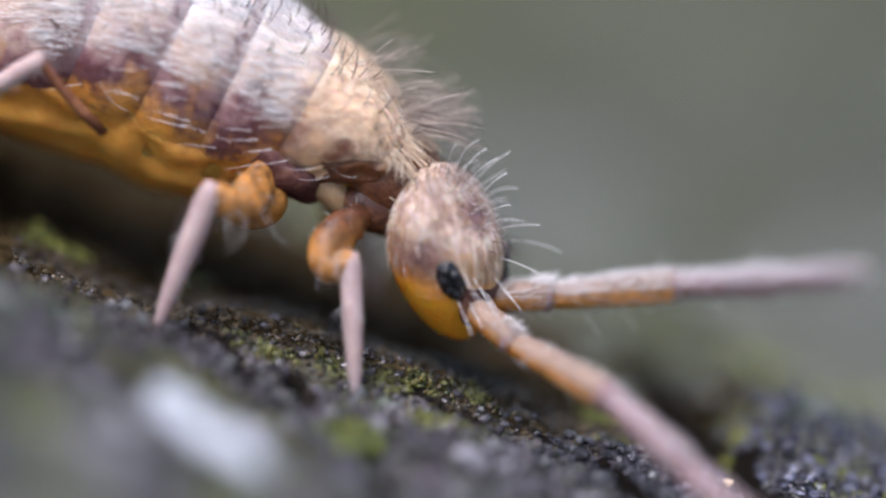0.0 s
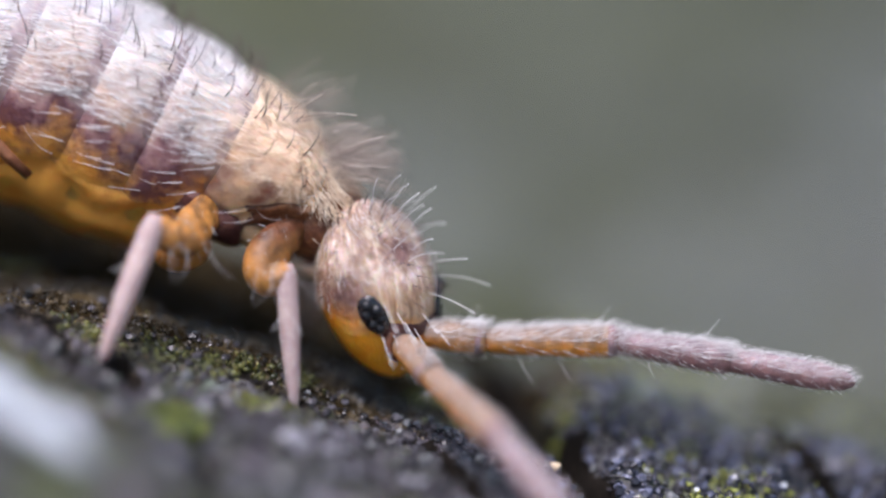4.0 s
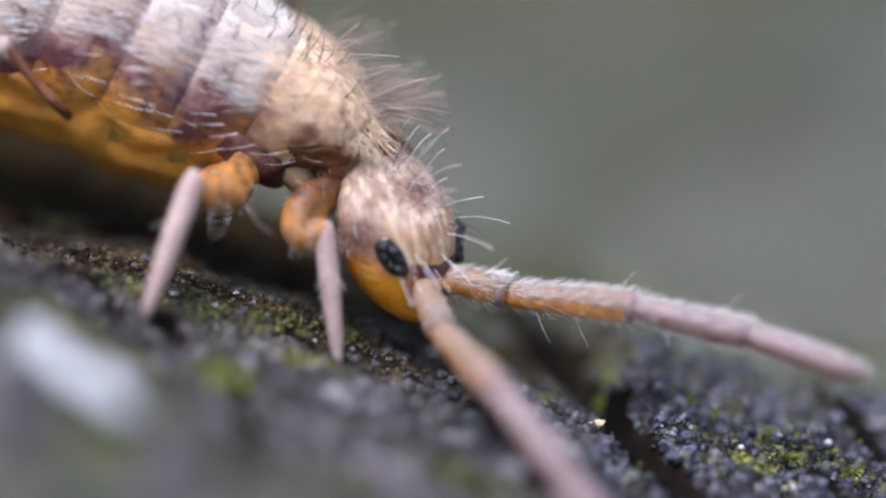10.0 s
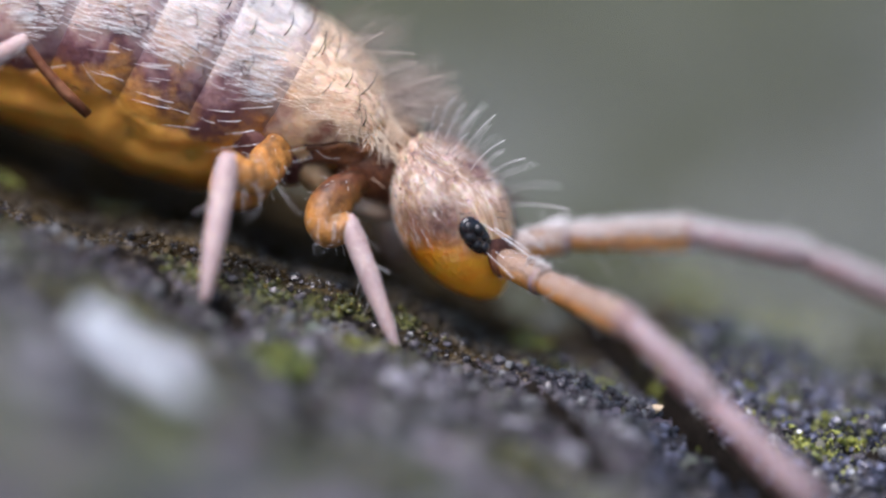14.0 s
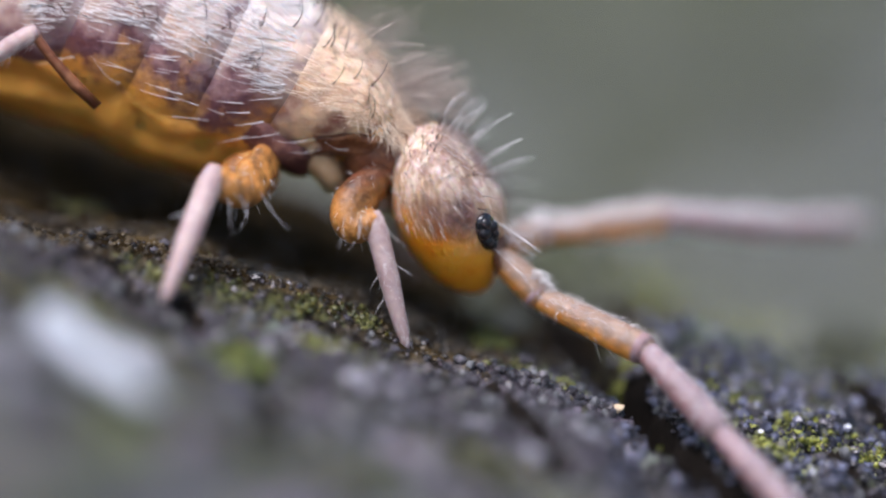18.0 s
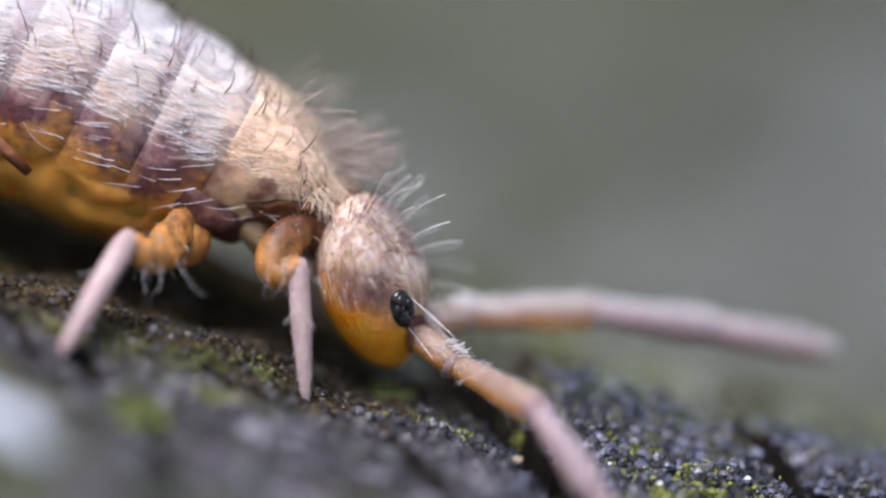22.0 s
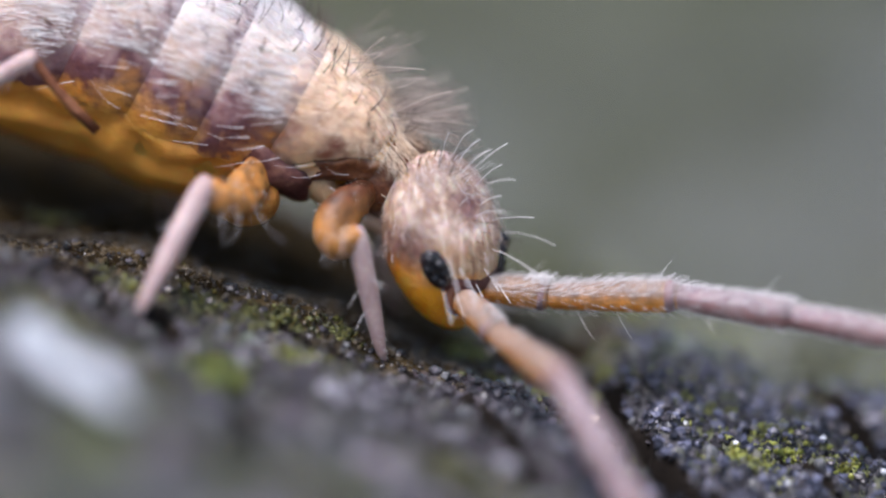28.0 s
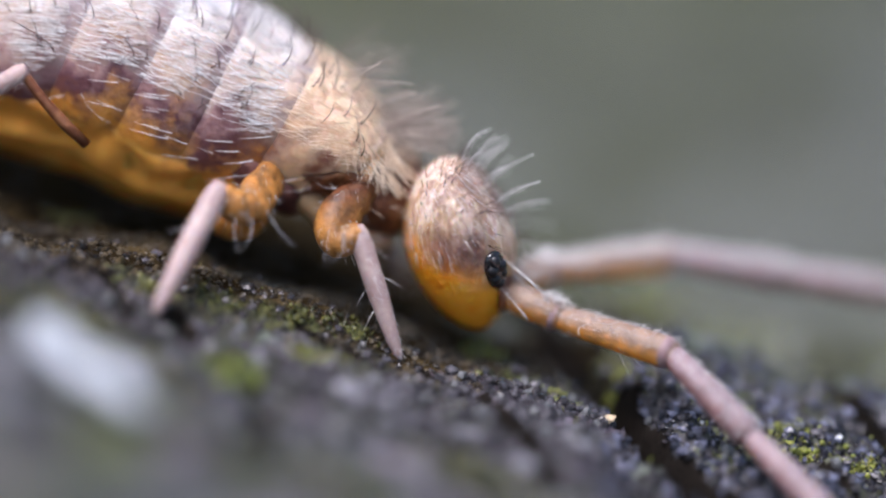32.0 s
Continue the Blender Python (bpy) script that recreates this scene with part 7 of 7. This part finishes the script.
    walk(legs["1_far"][0], [
        (0, at(61, 195, -141, 0, 72.1, 83.0)), (0.5, at(55, 193, -116, 0, 81.0, 54.7)), (1, at(53, 186, -106, 0, 60.6, 90.0)),
        (1.5, at(61, 189, -106, 0, 51.1, 112.6)), (2, at(66, 193, -100, 0, 62.8, 86.3)), (2.5, at(66, 191, -104, 0, 60.4, 104.5)),
        (3, at(66, 187, -107, 0, 59.2, 99.2)), (3.5, at(71, 188, -90, 0, 74.3, 69.2)), (4, at(82, 188, -87, 0, 75.0, 76.5)),
        (4.5, at(82, 188, -88, 0, 75.4, 81.2)), (6.5, at(75, 190, -89, 0, 74.7, 67.1)), (7, at(72, 189, -85, 0, 73.6, 60.8)),
        (7.5, at(78, 192, -102, 0, 72.9, 52.2)), (8, at(81, 191, -98, 0, 73.2, 56.3)), (8.5, at(79, 192, -104, 0, 74.5, 60.1)),
        (9, at(77, 194, -109, 0, 75.4, 63.4)), (9.5, at(76, 193, -114, 0, 75.4, 66.1)), (10, at(74, 190, -114, 0, 74.6, 66.3)),
        (10.5, at(73, 188, -113, 0, 73.5, 61.9)), (11, at(73, 187, -117, 0, 72.5, 57.9)), (11.5, at(70, 186, -113, 0, 72.0, 56.6)),
        (12, at(68, 187, -115, 0, 71.3, 52.8)), (12.5, at(75, 189, -111, 0, 69.8, 45.3)), (13, at(82, 191, -103, 0, 68.8, 41.6)),
        (13.5, at(85, 190, -107, 0, 64.0, 43.4)), (14, at(87, 191, -110, 0, 59.8, 45.7)), (14.5, at(83, 187, -98, 0, 65.2, 53.1)),
        (16.5, at(77, 191, -100, 0, 72.7, 53.6)), (17, at(74, 190, -100, 0, 70.5, 57.9)), (17.5, at(99, 183, -99, 0, 65.6, 89.2)),
        (18, at(116, 192, -118, 0, 72.9, 34.9)), (18.5, at(114, 187, -82, 0, 74.2, 96.3)), (19, at(108, 193, -79, 0, 75.7, 92.3)),
        (19.5, at(108, 192, -77, 0, 73.8, 91.0)), (20, at(107, 193, -77, 0, 72.0, 93.7)), (20.5, at(109, 191, -78, 0, 72.0, 78.8)),
        (21, at(111, 193, -90, 0, 73.1, 78.6)), (21.5, at(108, 187, -69, 0, 73.1, 88.5)), (22, at(104, 191, -82, 0, 75.0, 77.3)),
        (22.5, at(105, 193, -87, 0, 77.4, 40.9)), (23, at(106, 195, -90, 0, 72.6, 7.0)), (23.5, at(101, 194, -92, 0, 68.6, 5.8)),
        (24, at(99, 194, -97, 0, 72.3, 7.0)), (24.5, at(96, 194, -87, 0, 77.8, 10.3)), (25, at(94, 195, -85, 0, 78.0, 10.2)),
        (25.5, at(93, 195, -90, 0, 78.5, 6.5)), (27.5, at(86, 195, -97, 0, 80.5, -11.2)), (28, at(85, 195, -101, 0, 78.6, -13.2)),
        (28.5, at(90, 195, -102, 0, 78.5, -7.4)), (29, at(97, 195, -111, 0, 76.1, -1.1)), (29.5, at(94, 194, -90, 0, 76.1, 4.3)),
        (30, at(97, 194, -91, 0, 75.3, 9.2)), (30.5, at(103, 193, -82, 0, 70.1, 14.7)), (31, at(112, 193, -78, 0, 69.5, 21.4)),
        (31.5, at(108, 192, -73, 0, 68.8, 21.3)), (32, at(107, 192, -73, 0, 70.6, 23.2)),
    ])
    walk(legs["1_far"][1], [
        (0, at(61, 195, -141, 0, 0.0, 0.0)), (0.5, at(55, 193, -116, 0, 0.0, 0.0)), (1, at(53, 186, -106, 0, 0.0, 0.0)),
        (1.5, at(61, 189, -106, 0, 0.0, 0.0)), (2, at(66, 193, -100, 0, 0.0, 0.0)), (2.5, at(66, 191, -104, 0, 0.0, 0.0)),
        (3, at(66, 187, -107, 0, 0.0, 0.0)), (3.5, at(71, 188, -90, 0, 0.0, 0.0)), (4, at(82, 188, -87, 0, 0.0, 0.0)),
        (4.5, at(82, 188, -88, 0, 0.0, 0.0)), (6.5, at(75, 190, -89, 0, 0.0, 0.0)), (7, at(72, 189, -85, 0, 0.0, 0.0)),
        (7.5, at(78, 192, -102, 0, 0.0, 0.0)), (8, at(81, 191, -98, 0, 0.0, 0.0)), (8.5, at(79, 192, -104, 0, 0.0, 0.0)),
        (9, at(77, 194, -109, 0, 0.0, 0.0)), (9.5, at(76, 193, -114, 0, 0.0, 0.0)), (10, at(74, 190, -114, 0, 0.0, 0.0)),
        (10.5, at(73, 188, -113, 0, 0.0, 0.0)), (11, at(73, 187, -117, 0, 0.0, 0.0)), (11.5, at(70, 186, -113, 0, 0.0, 0.0)),
        (12, at(68, 187, -115, 0, 0.0, 0.0)), (12.5, at(75, 189, -111, 0, 0.0, 0.0)), (13, at(82, 191, -103, 0, 0.0, 0.0)),
        (13.5, at(85, 190, -107, 0, 0.0, 0.0)), (14, at(87, 191, -110, 0, 0.0, 0.0)), (14.5, at(83, 187, -98, 0, 0.0, 0.0)),
        (16.5, at(77, 191, -100, 0, 0.0, 0.0)), (17, at(74, 190, -100, 0, 0.0, 0.0)), (17.5, at(99, 183, -99, 0, 0.0, 0.0)),
        (18, at(116, 192, -118, 0, 0.0, 0.0)), (18.5, at(114, 187, -82, 0, 0.0, 0.0)), (19, at(108, 193, -79, 0, 0.0, 0.0)),
        (19.5, at(108, 192, -77, 0, 0.0, 0.0)), (20, at(107, 193, -77, 0, 0.0, 0.0)), (20.5, at(109, 191, -78, 0, 0.0, 0.0)),
        (21, at(111, 193, -90, 0, 0.0, 0.0)), (21.5, at(108, 187, -69, 0, 0.0, 0.0)), (22, at(104, 191, -82, 0, 0.0, 0.0)),
        (22.5, at(105, 193, -87, 0, 0.0, 0.0)), (23, at(106, 195, -90, 0, 0.0, 0.0)), (23.5, at(101, 194, -92, 0, 0.0, 0.0)),
        (24, at(99, 194, -97, 0, 0.0, 0.0)), (24.5, at(96, 194, -87, 0, 0.0, 0.0)), (25, at(94, 195, -85, 0, 0.0, 0.0)),
        (25.5, at(93, 195, -90, 0, 0.0, 0.0)), (27.5, at(86, 195, -97, 0, 0.0, 0.0)), (28, at(85, 195, -101, 0, 0.0, 0.0)),
        (28.5, at(90, 195, -102, 0, 0.0, 0.0)), (29, at(97, 195, -111, 0, 0.0, 0.0)), (29.5, at(94, 194, -90, 0, 0.0, 0.0)),
        (30, at(97, 194, -91, 0, 0.0, 0.0)), (30.5, at(103, 193, -82, 0, 0.0, 0.0)), (31, at(112, 193, -78, 0, 0.0, 0.0)),
        (31.5, at(108, 192, -73, 0, 0.0, 0.0)), (32, at(107, 192, -73, 0, 0.0, 0.0)),
    ])
    walk(legs["2"][0], [
        (0, at(-201, -194, -14, 0, 65.9, -155.1)), (0.5, at(-213, -195, 13, 0, 73.6, -168.5)), (1, at(-226, -195, 31, 0, 53.2, -185.8)),
        (1.5, at(-206, -193, 29, 0, 41.1, -167.9)), (2, at(-204, -200, 7, 0, 50.6, -135.4)), (2.5, at(-189, -198, 2, 0, 60.0, -127.6)),
        (3, at(-175, -197, -1, 0, 58.4, -129.8)), (3.5, at(-171, -195, 3, 0, 57.7, -130.1)), (4, at(-167, -195, 4, 0, 57.3, -130.5)),
        (4.5, at(-169, -196, 0, 0, 56.8, -131.9)), (6.5, at(-171, -193, 3, 0, 57.8, -127.9)), (7, at(-170, -190, 8, 0, 57.9, -125.5)),
        (7.5, at(-166, -195, -1, 0, 60.5, -122.2)), (8, at(-160, -194, -1, 0, 59.3, -125.1)), (8.5, at(-165, -196, -8, 0, 59.1, -126.5)),
        (9, at(-169, -197, -15, 0, 59.0, -127.5)), (9.5, at(-171, -196, -21, 0, 58.4, -128.0)), (10, at(-171, -193, -22, 0, 57.5, -127.6)),
        (10.5, at(-170, -193, -18, 0, 58.3, -125.9)), (11, at(-170, -195, -18, 0, 59.5, -124.2)), (11.5, at(-169, -194, -15, 0, 59.0, -124.4)),
        (12, at(-168, -194, -15, 0, 59.5, -123.3)), (12.5, at(-162, -194, -5, 0, 61.1, -118.5)), (13, at(-155, -193, 6, 0, 61.8, -115.4)),
        (13.5, at(-149, -195, 6, 0, 59.4, -109.9)), (14, at(-143, -198, 5, 0, 56.8, -106.4)), (14.5, at(-146, -196, 5, 0, 56.3, -117.3)),
        (16.5, at(-155, -196, -4, 0, 58.3, -126.7)), (17, at(-157, -197, -6, 0, 56.3, -124.3)), (17.5, at(-169, -197, -15, 0, 49.9, -121.5)),
        (18, at(-184, -205, -33, 0, 46.0, -117.6)), (18.5, at(-205, -217, -36, 0, 35.6, -127.6)), (19, at(-212, -217, -31, 0, 36.6, -126.5)),
        (19.5, at(-215, -217, -33, 0, 35.1, -124.3)), (20, at(-221, -218, -36, 0, 33.6, -123.1)), (20.5, at(-210, -214, -31, 0, 35.0, -120.7)),
        (21, at(-207, -220, -36, 0, 37.3, -122.0)), (21.5, at(-210, -213, -28, 0, 34.0, -124.8)), (22, at(-213, -213, -29, 0, 37.6, -122.8)),
        (22.5, at(-187, -207, -17, 0, 43.2, -125.6)), (23, at(-157, -199, 1, 0, 47.9, -127.7)), (23.5, at(-158, -192, 6, 0, 48.2, -123.4)),
        (24, at(-167, -197, -5, 0, 47.9, -126.3)), (24.5, at(-180, -200, -7, 0, 46.2, -130.0)), (25, at(-189, -198, -3, 0, 46.9, -128.1)),
        (25.5, at(-192, -198, -6, 0, 47.6, -129.0)), (27.5, at(-198, -197, -13, 0, 48.1, -133.6)), (28, at(-198, -194, -11, 0, 49.3, -132.5)),
        (28.5, at(-192, -196, -13, 0, 48.9, -131.4)), (29, at(-187, -198, -16, 0, 50.3, -127.8)), (29.5, at(-180, -196, -5, 0, 46.9, -128.7)),
        (30, at(-179, -200, -5, 0, 47.3, -127.7)), (30.5, at(-164, -198, 8, 0, 46.3, -122.8)), (31, at(-156, -205, 10, 0, 45.5, -122.1)),
        (31.5, at(-154, -202, 12, 0, 44.1, -122.6)), (32, at(-156, -205, 7, 0, 43.4, -124.7)),
    ])
    walk(legs["2"][1], [
        (0, at(-201, -194, -14, 0, 0.0, 0.0)), (0.5, at(-213, -195, 13, 0, 0.0, 0.0)), (1, at(-226, -195, 31, 0, 0.0, 0.0)),
        (1.5, at(-206, -193, 29, 0, 0.0, 0.0)), (2, at(-204, -200, 7, 0, 0.0, 0.0)), (2.5, at(-189, -198, 2, 0, 0.0, 0.0)),
        (3, at(-175, -197, -1, 0, 0.0, 0.0)), (3.5, at(-171, -195, 3, 0, 0.0, 0.0)), (4, at(-167, -195, 4, 0, 0.0, 0.0)),
        (4.5, at(-169, -196, 0, 0, 0.0, 0.0)), (6.5, at(-171, -193, 3, 0, 0.0, 0.0)), (7, at(-170, -190, 8, 0, 0.0, 0.0)),
        (7.5, at(-166, -195, -1, 0, 0.0, 0.0)), (8, at(-160, -194, -1, 0, 0.0, 0.0)), (8.5, at(-165, -196, -8, 0, 0.0, 0.0)),
        (9, at(-169, -197, -15, 0, 0.0, 0.0)), (9.5, at(-171, -196, -21, 0, 0.0, 0.0)), (10, at(-171, -193, -22, 0, 0.0, 0.0)),
        (10.5, at(-170, -193, -18, 0, 0.0, 0.0)), (11, at(-170, -195, -18, 0, 0.0, 0.0)), (11.5, at(-169, -194, -15, 0, 0.0, 0.0)),
        (12, at(-168, -194, -15, 0, 0.0, 0.0)), (12.5, at(-162, -194, -5, 0, 0.0, 0.0)), (13, at(-155, -193, 6, 0, 0.0, 0.0)),
        (13.5, at(-149, -195, 6, 0, 0.0, 0.0)), (14, at(-143, -198, 5, 0, 0.0, 0.0)), (14.5, at(-146, -196, 5, 0, 0.0, 0.0)),
        (16.5, at(-155, -196, -4, 0, 0.0, 0.0)), (17, at(-157, -197, -6, 0, 0.0, 0.0)), (17.5, at(-169, -197, -15, 0, 0.0, 0.0)),
        (18, at(-184, -205, -33, 0, 0.0, 0.0)), (18.5, at(-205, -217, -36, 0, 0.0, 0.0)), (19, at(-212, -217, -31, 0, 0.0, 0.0)),
        (19.5, at(-215, -217, -33, 0, 0.0, 0.0)), (20, at(-221, -218, -36, 0, 0.0, 0.0)), (20.5, at(-210, -214, -31, 0, 0.0, 0.0)),
        (21, at(-207, -220, -36, 0, 0.0, 0.0)), (21.5, at(-210, -213, -28, 0, 0.0, 0.0)), (22, at(-213, -213, -29, 0, 0.0, 0.0)),
        (22.5, at(-187, -207, -17, 0, 0.0, 0.0)), (23, at(-157, -199, 1, 0, 0.0, 0.0)), (23.5, at(-158, -192, 6, 0, 0.0, 0.0)),
        (24, at(-167, -197, -5, 0, 0.0, 0.0)), (24.5, at(-180, -200, -7, 0, 0.0, 0.0)), (25, at(-189, -198, -3, 0, 0.0, 0.0)),
        (25.5, at(-192, -198, -6, 0, 0.0, 0.0)), (27.5, at(-198, -197, -13, 0, 0.0, 0.0)), (28, at(-198, -194, -11, 0, 0.0, 0.0)),
        (28.5, at(-192, -196, -13, 0, 0.0, 0.0)), (29, at(-187, -198, -16, 0, 0.0, 0.0)), (29.5, at(-180, -196, -5, 0, 0.0, 0.0)),
        (30, at(-179, -200, -5, 0, 0.0, 0.0)), (30.5, at(-164, -198, 8, 0, 0.0, 0.0)), (31, at(-156, -205, 10, 0, 0.0, 0.0)),
        (31.5, at(-154, -202, 12, 0, 0.0, 0.0)), (32, at(-156, -205, 7, 0, 0.0, 0.0)),
    ])
    walk(legs["2_far"][0], [
        (0, at(-171, 194, -14, 0, 65.9, 155.1)), (0.5, at(-183, 195, 13, 0, 73.6, 168.5)), (1, at(-196, 195, 31, 0, 53.2, 185.8)),
        (1.5, at(-176, 193, 29, 0, 41.1, 167.9)), (2, at(-174, 200, 7, 0, 50.6, 135.4)), (2.5, at(-159, 198, 2, 0, 60.0, 127.6)),
        (3, at(-145, 197, -1, 0, 58.4, 129.8)), (3.5, at(-141, 195, 3, 0, 57.7, 130.1)), (4, at(-137, 195, 4, 0, 57.3, 130.5)),
        (4.5, at(-139, 196, 0, 0, 56.8, 131.9)), (6.5, at(-141, 193, 3, 0, 57.8, 127.9)), (7, at(-140, 190, 8, 0, 57.9, 125.5)),
        (7.5, at(-136, 195, -1, 0, 60.5, 122.2)), (8, at(-130, 194, -1, 0, 59.3, 125.1)), (8.5, at(-135, 196, -8, 0, 59.1, 126.5)),
        (9, at(-139, 197, -15, 0, 59.0, 127.5)), (9.5, at(-141, 196, -21, 0, 58.4, 128.0)), (10, at(-141, 193, -22, 0, 57.5, 127.6)),
        (10.5, at(-140, 193, -18, 0, 58.3, 125.9)), (11, at(-140, 195, -18, 0, 59.5, 124.2)), (11.5, at(-139, 194, -15, 0, 59.0, 124.4)),
        (12, at(-138, 194, -15, 0, 59.5, 123.3)), (12.5, at(-132, 194, -5, 0, 61.1, 118.5)), (13, at(-125, 193, 6, 0, 61.8, 115.4)),
        (13.5, at(-119, 195, 6, 0, 59.4, 109.9)), (14, at(-113, 198, 5, 0, 56.8, 106.4)), (14.5, at(-116, 196, 5, 0, 56.3, 117.3)),
        (16.5, at(-125, 196, -4, 0, 58.3, 126.7)), (17, at(-127, 197, -6, 0, 56.3, 124.3)), (17.5, at(-139, 197, -15, 0, 49.9, 121.5)),
        (18, at(-154, 205, -33, 0, 46.0, 117.6)), (18.5, at(-175, 217, -36, 0, 35.6, 127.6)), (19, at(-182, 217, -31, 0, 36.6, 126.5)),
        (19.5, at(-185, 217, -33, 0, 35.1, 124.3)), (20, at(-191, 218, -36, 0, 33.6, 123.1)), (20.5, at(-180, 214, -31, 0, 35.0, 120.7)),
        (21, at(-177, 220, -36, 0, 37.3, 122.0)), (21.5, at(-180, 213, -28, 0, 34.0, 124.8)), (22, at(-183, 213, -29, 0, 37.6, 122.8)),
        (22.5, at(-157, 207, -17, 0, 43.2, 125.6)), (23, at(-127, 199, 1, 0, 47.9, 127.7)), (23.5, at(-128, 192, 6, 0, 48.2, 123.4)),
        (24, at(-137, 197, -5, 0, 47.9, 126.3)), (24.5, at(-150, 200, -7, 0, 46.2, 130.0)), (25, at(-159, 198, -3, 0, 46.9, 128.1)),
        (25.5, at(-162, 198, -6, 0, 47.6, 129.0)), (27.5, at(-168, 197, -13, 0, 48.1, 133.6)), (28, at(-168, 194, -11, 0, 49.3, 132.5)),
        (28.5, at(-162, 196, -13, 0, 48.9, 131.4)), (29, at(-157, 198, -16, 0, 50.3, 127.8)), (29.5, at(-150, 196, -5, 0, 46.9, 128.7)),
        (30, at(-149, 200, -5, 0, 47.3, 127.7)), (30.5, at(-134, 198, 8, 0, 46.3, 122.8)), (31, at(-126, 205, 10, 0, 45.5, 122.1)),
        (31.5, at(-124, 202, 12, 0, 44.1, 122.6)), (32, at(-126, 205, 7, 0, 43.4, 124.7)),
    ])
    walk(legs["2_far"][1], [
        (0, at(-171, 194, -14, 0, 0.0, 0.0)), (0.5, at(-183, 195, 13, 0, 0.0, 0.0)), (1, at(-196, 195, 31, 0, 0.0, 0.0)),
        (1.5, at(-176, 193, 29, 0, 0.0, 0.0)), (2, at(-174, 200, 7, 0, 0.0, 0.0)), (2.5, at(-159, 198, 2, 0, 0.0, 0.0)),
        (3, at(-145, 197, -1, 0, 0.0, 0.0)), (3.5, at(-141, 195, 3, 0, 0.0, 0.0)), (4, at(-137, 195, 4, 0, 0.0, 0.0)),
        (4.5, at(-139, 196, 0, 0, 0.0, 0.0)), (6.5, at(-141, 193, 3, 0, 0.0, 0.0)), (7, at(-140, 190, 8, 0, 0.0, 0.0)),
        (7.5, at(-136, 195, -1, 0, 0.0, 0.0)), (8, at(-130, 194, -1, 0, 0.0, 0.0)), (8.5, at(-135, 196, -8, 0, 0.0, 0.0)),
        (9, at(-139, 197, -15, 0, 0.0, 0.0)), (9.5, at(-141, 196, -21, 0, 0.0, 0.0)), (10, at(-141, 193, -22, 0, 0.0, 0.0)),
        (10.5, at(-140, 193, -18, 0, 0.0, 0.0)), (11, at(-140, 195, -18, 0, 0.0, 0.0)), (11.5, at(-139, 194, -15, 0, 0.0, 0.0)),
        (12, at(-138, 194, -15, 0, 0.0, 0.0)), (12.5, at(-132, 194, -5, 0, 0.0, 0.0)), (13, at(-125, 193, 6, 0, 0.0, 0.0)),
        (13.5, at(-119, 195, 6, 0, 0.0, 0.0)), (14, at(-113, 198, 5, 0, 0.0, 0.0)), (14.5, at(-116, 196, 5, 0, 0.0, 0.0)),
        (16.5, at(-125, 196, -4, 0, 0.0, 0.0)), (17, at(-127, 197, -6, 0, 0.0, 0.0)), (17.5, at(-139, 197, -15, 0, 0.0, 0.0)),
        (18, at(-154, 205, -33, 0, 0.0, 0.0)), (18.5, at(-175, 217, -36, 0, 0.0, 0.0)), (19, at(-182, 217, -31, 0, 0.0, 0.0)),
        (19.5, at(-185, 217, -33, 0, 0.0, 0.0)), (20, at(-191, 218, -36, 0, 0.0, 0.0)), (20.5, at(-180, 214, -31, 0, 0.0, 0.0)),
        (21, at(-177, 220, -36, 0, 0.0, 0.0)), (21.5, at(-180, 213, -28, 0, 0.0, 0.0)), (22, at(-183, 213, -29, 0, 0.0, 0.0)),
        (22.5, at(-157, 207, -17, 0, 0.0, 0.0)), (23, at(-127, 199, 1, 0, 0.0, 0.0)), (23.5, at(-128, 192, 6, 0, 0.0, 0.0)),
        (24, at(-137, 197, -5, 0, 0.0, 0.0)), (24.5, at(-150, 200, -7, 0, 0.0, 0.0)), (25, at(-159, 198, -3, 0, 0.0, 0.0)),
        (25.5, at(-162, 198, -6, 0, 0.0, 0.0)), (27.5, at(-168, 197, -13, 0, 0.0, 0.0)), (28, at(-168, 194, -11, 0, 0.0, 0.0)),
        (28.5, at(-162, 196, -13, 0, 0.0, 0.0)), (29, at(-157, 198, -16, 0, 0.0, 0.0)), (29.5, at(-150, 196, -5, 0, 0.0, 0.0)),
        (30, at(-149, 200, -5, 0, 0.0, 0.0)), (30.5, at(-134, 198, 8, 0, 0.0, 0.0)), (31, at(-126, 205, 10, 0, 0.0, 0.0)),
        (31.5, at(-124, 202, 12, 0, 0.0, 0.0)), (32, at(-126, 205, 7, 0, 0.0, 0.0)),
    ])


motions()
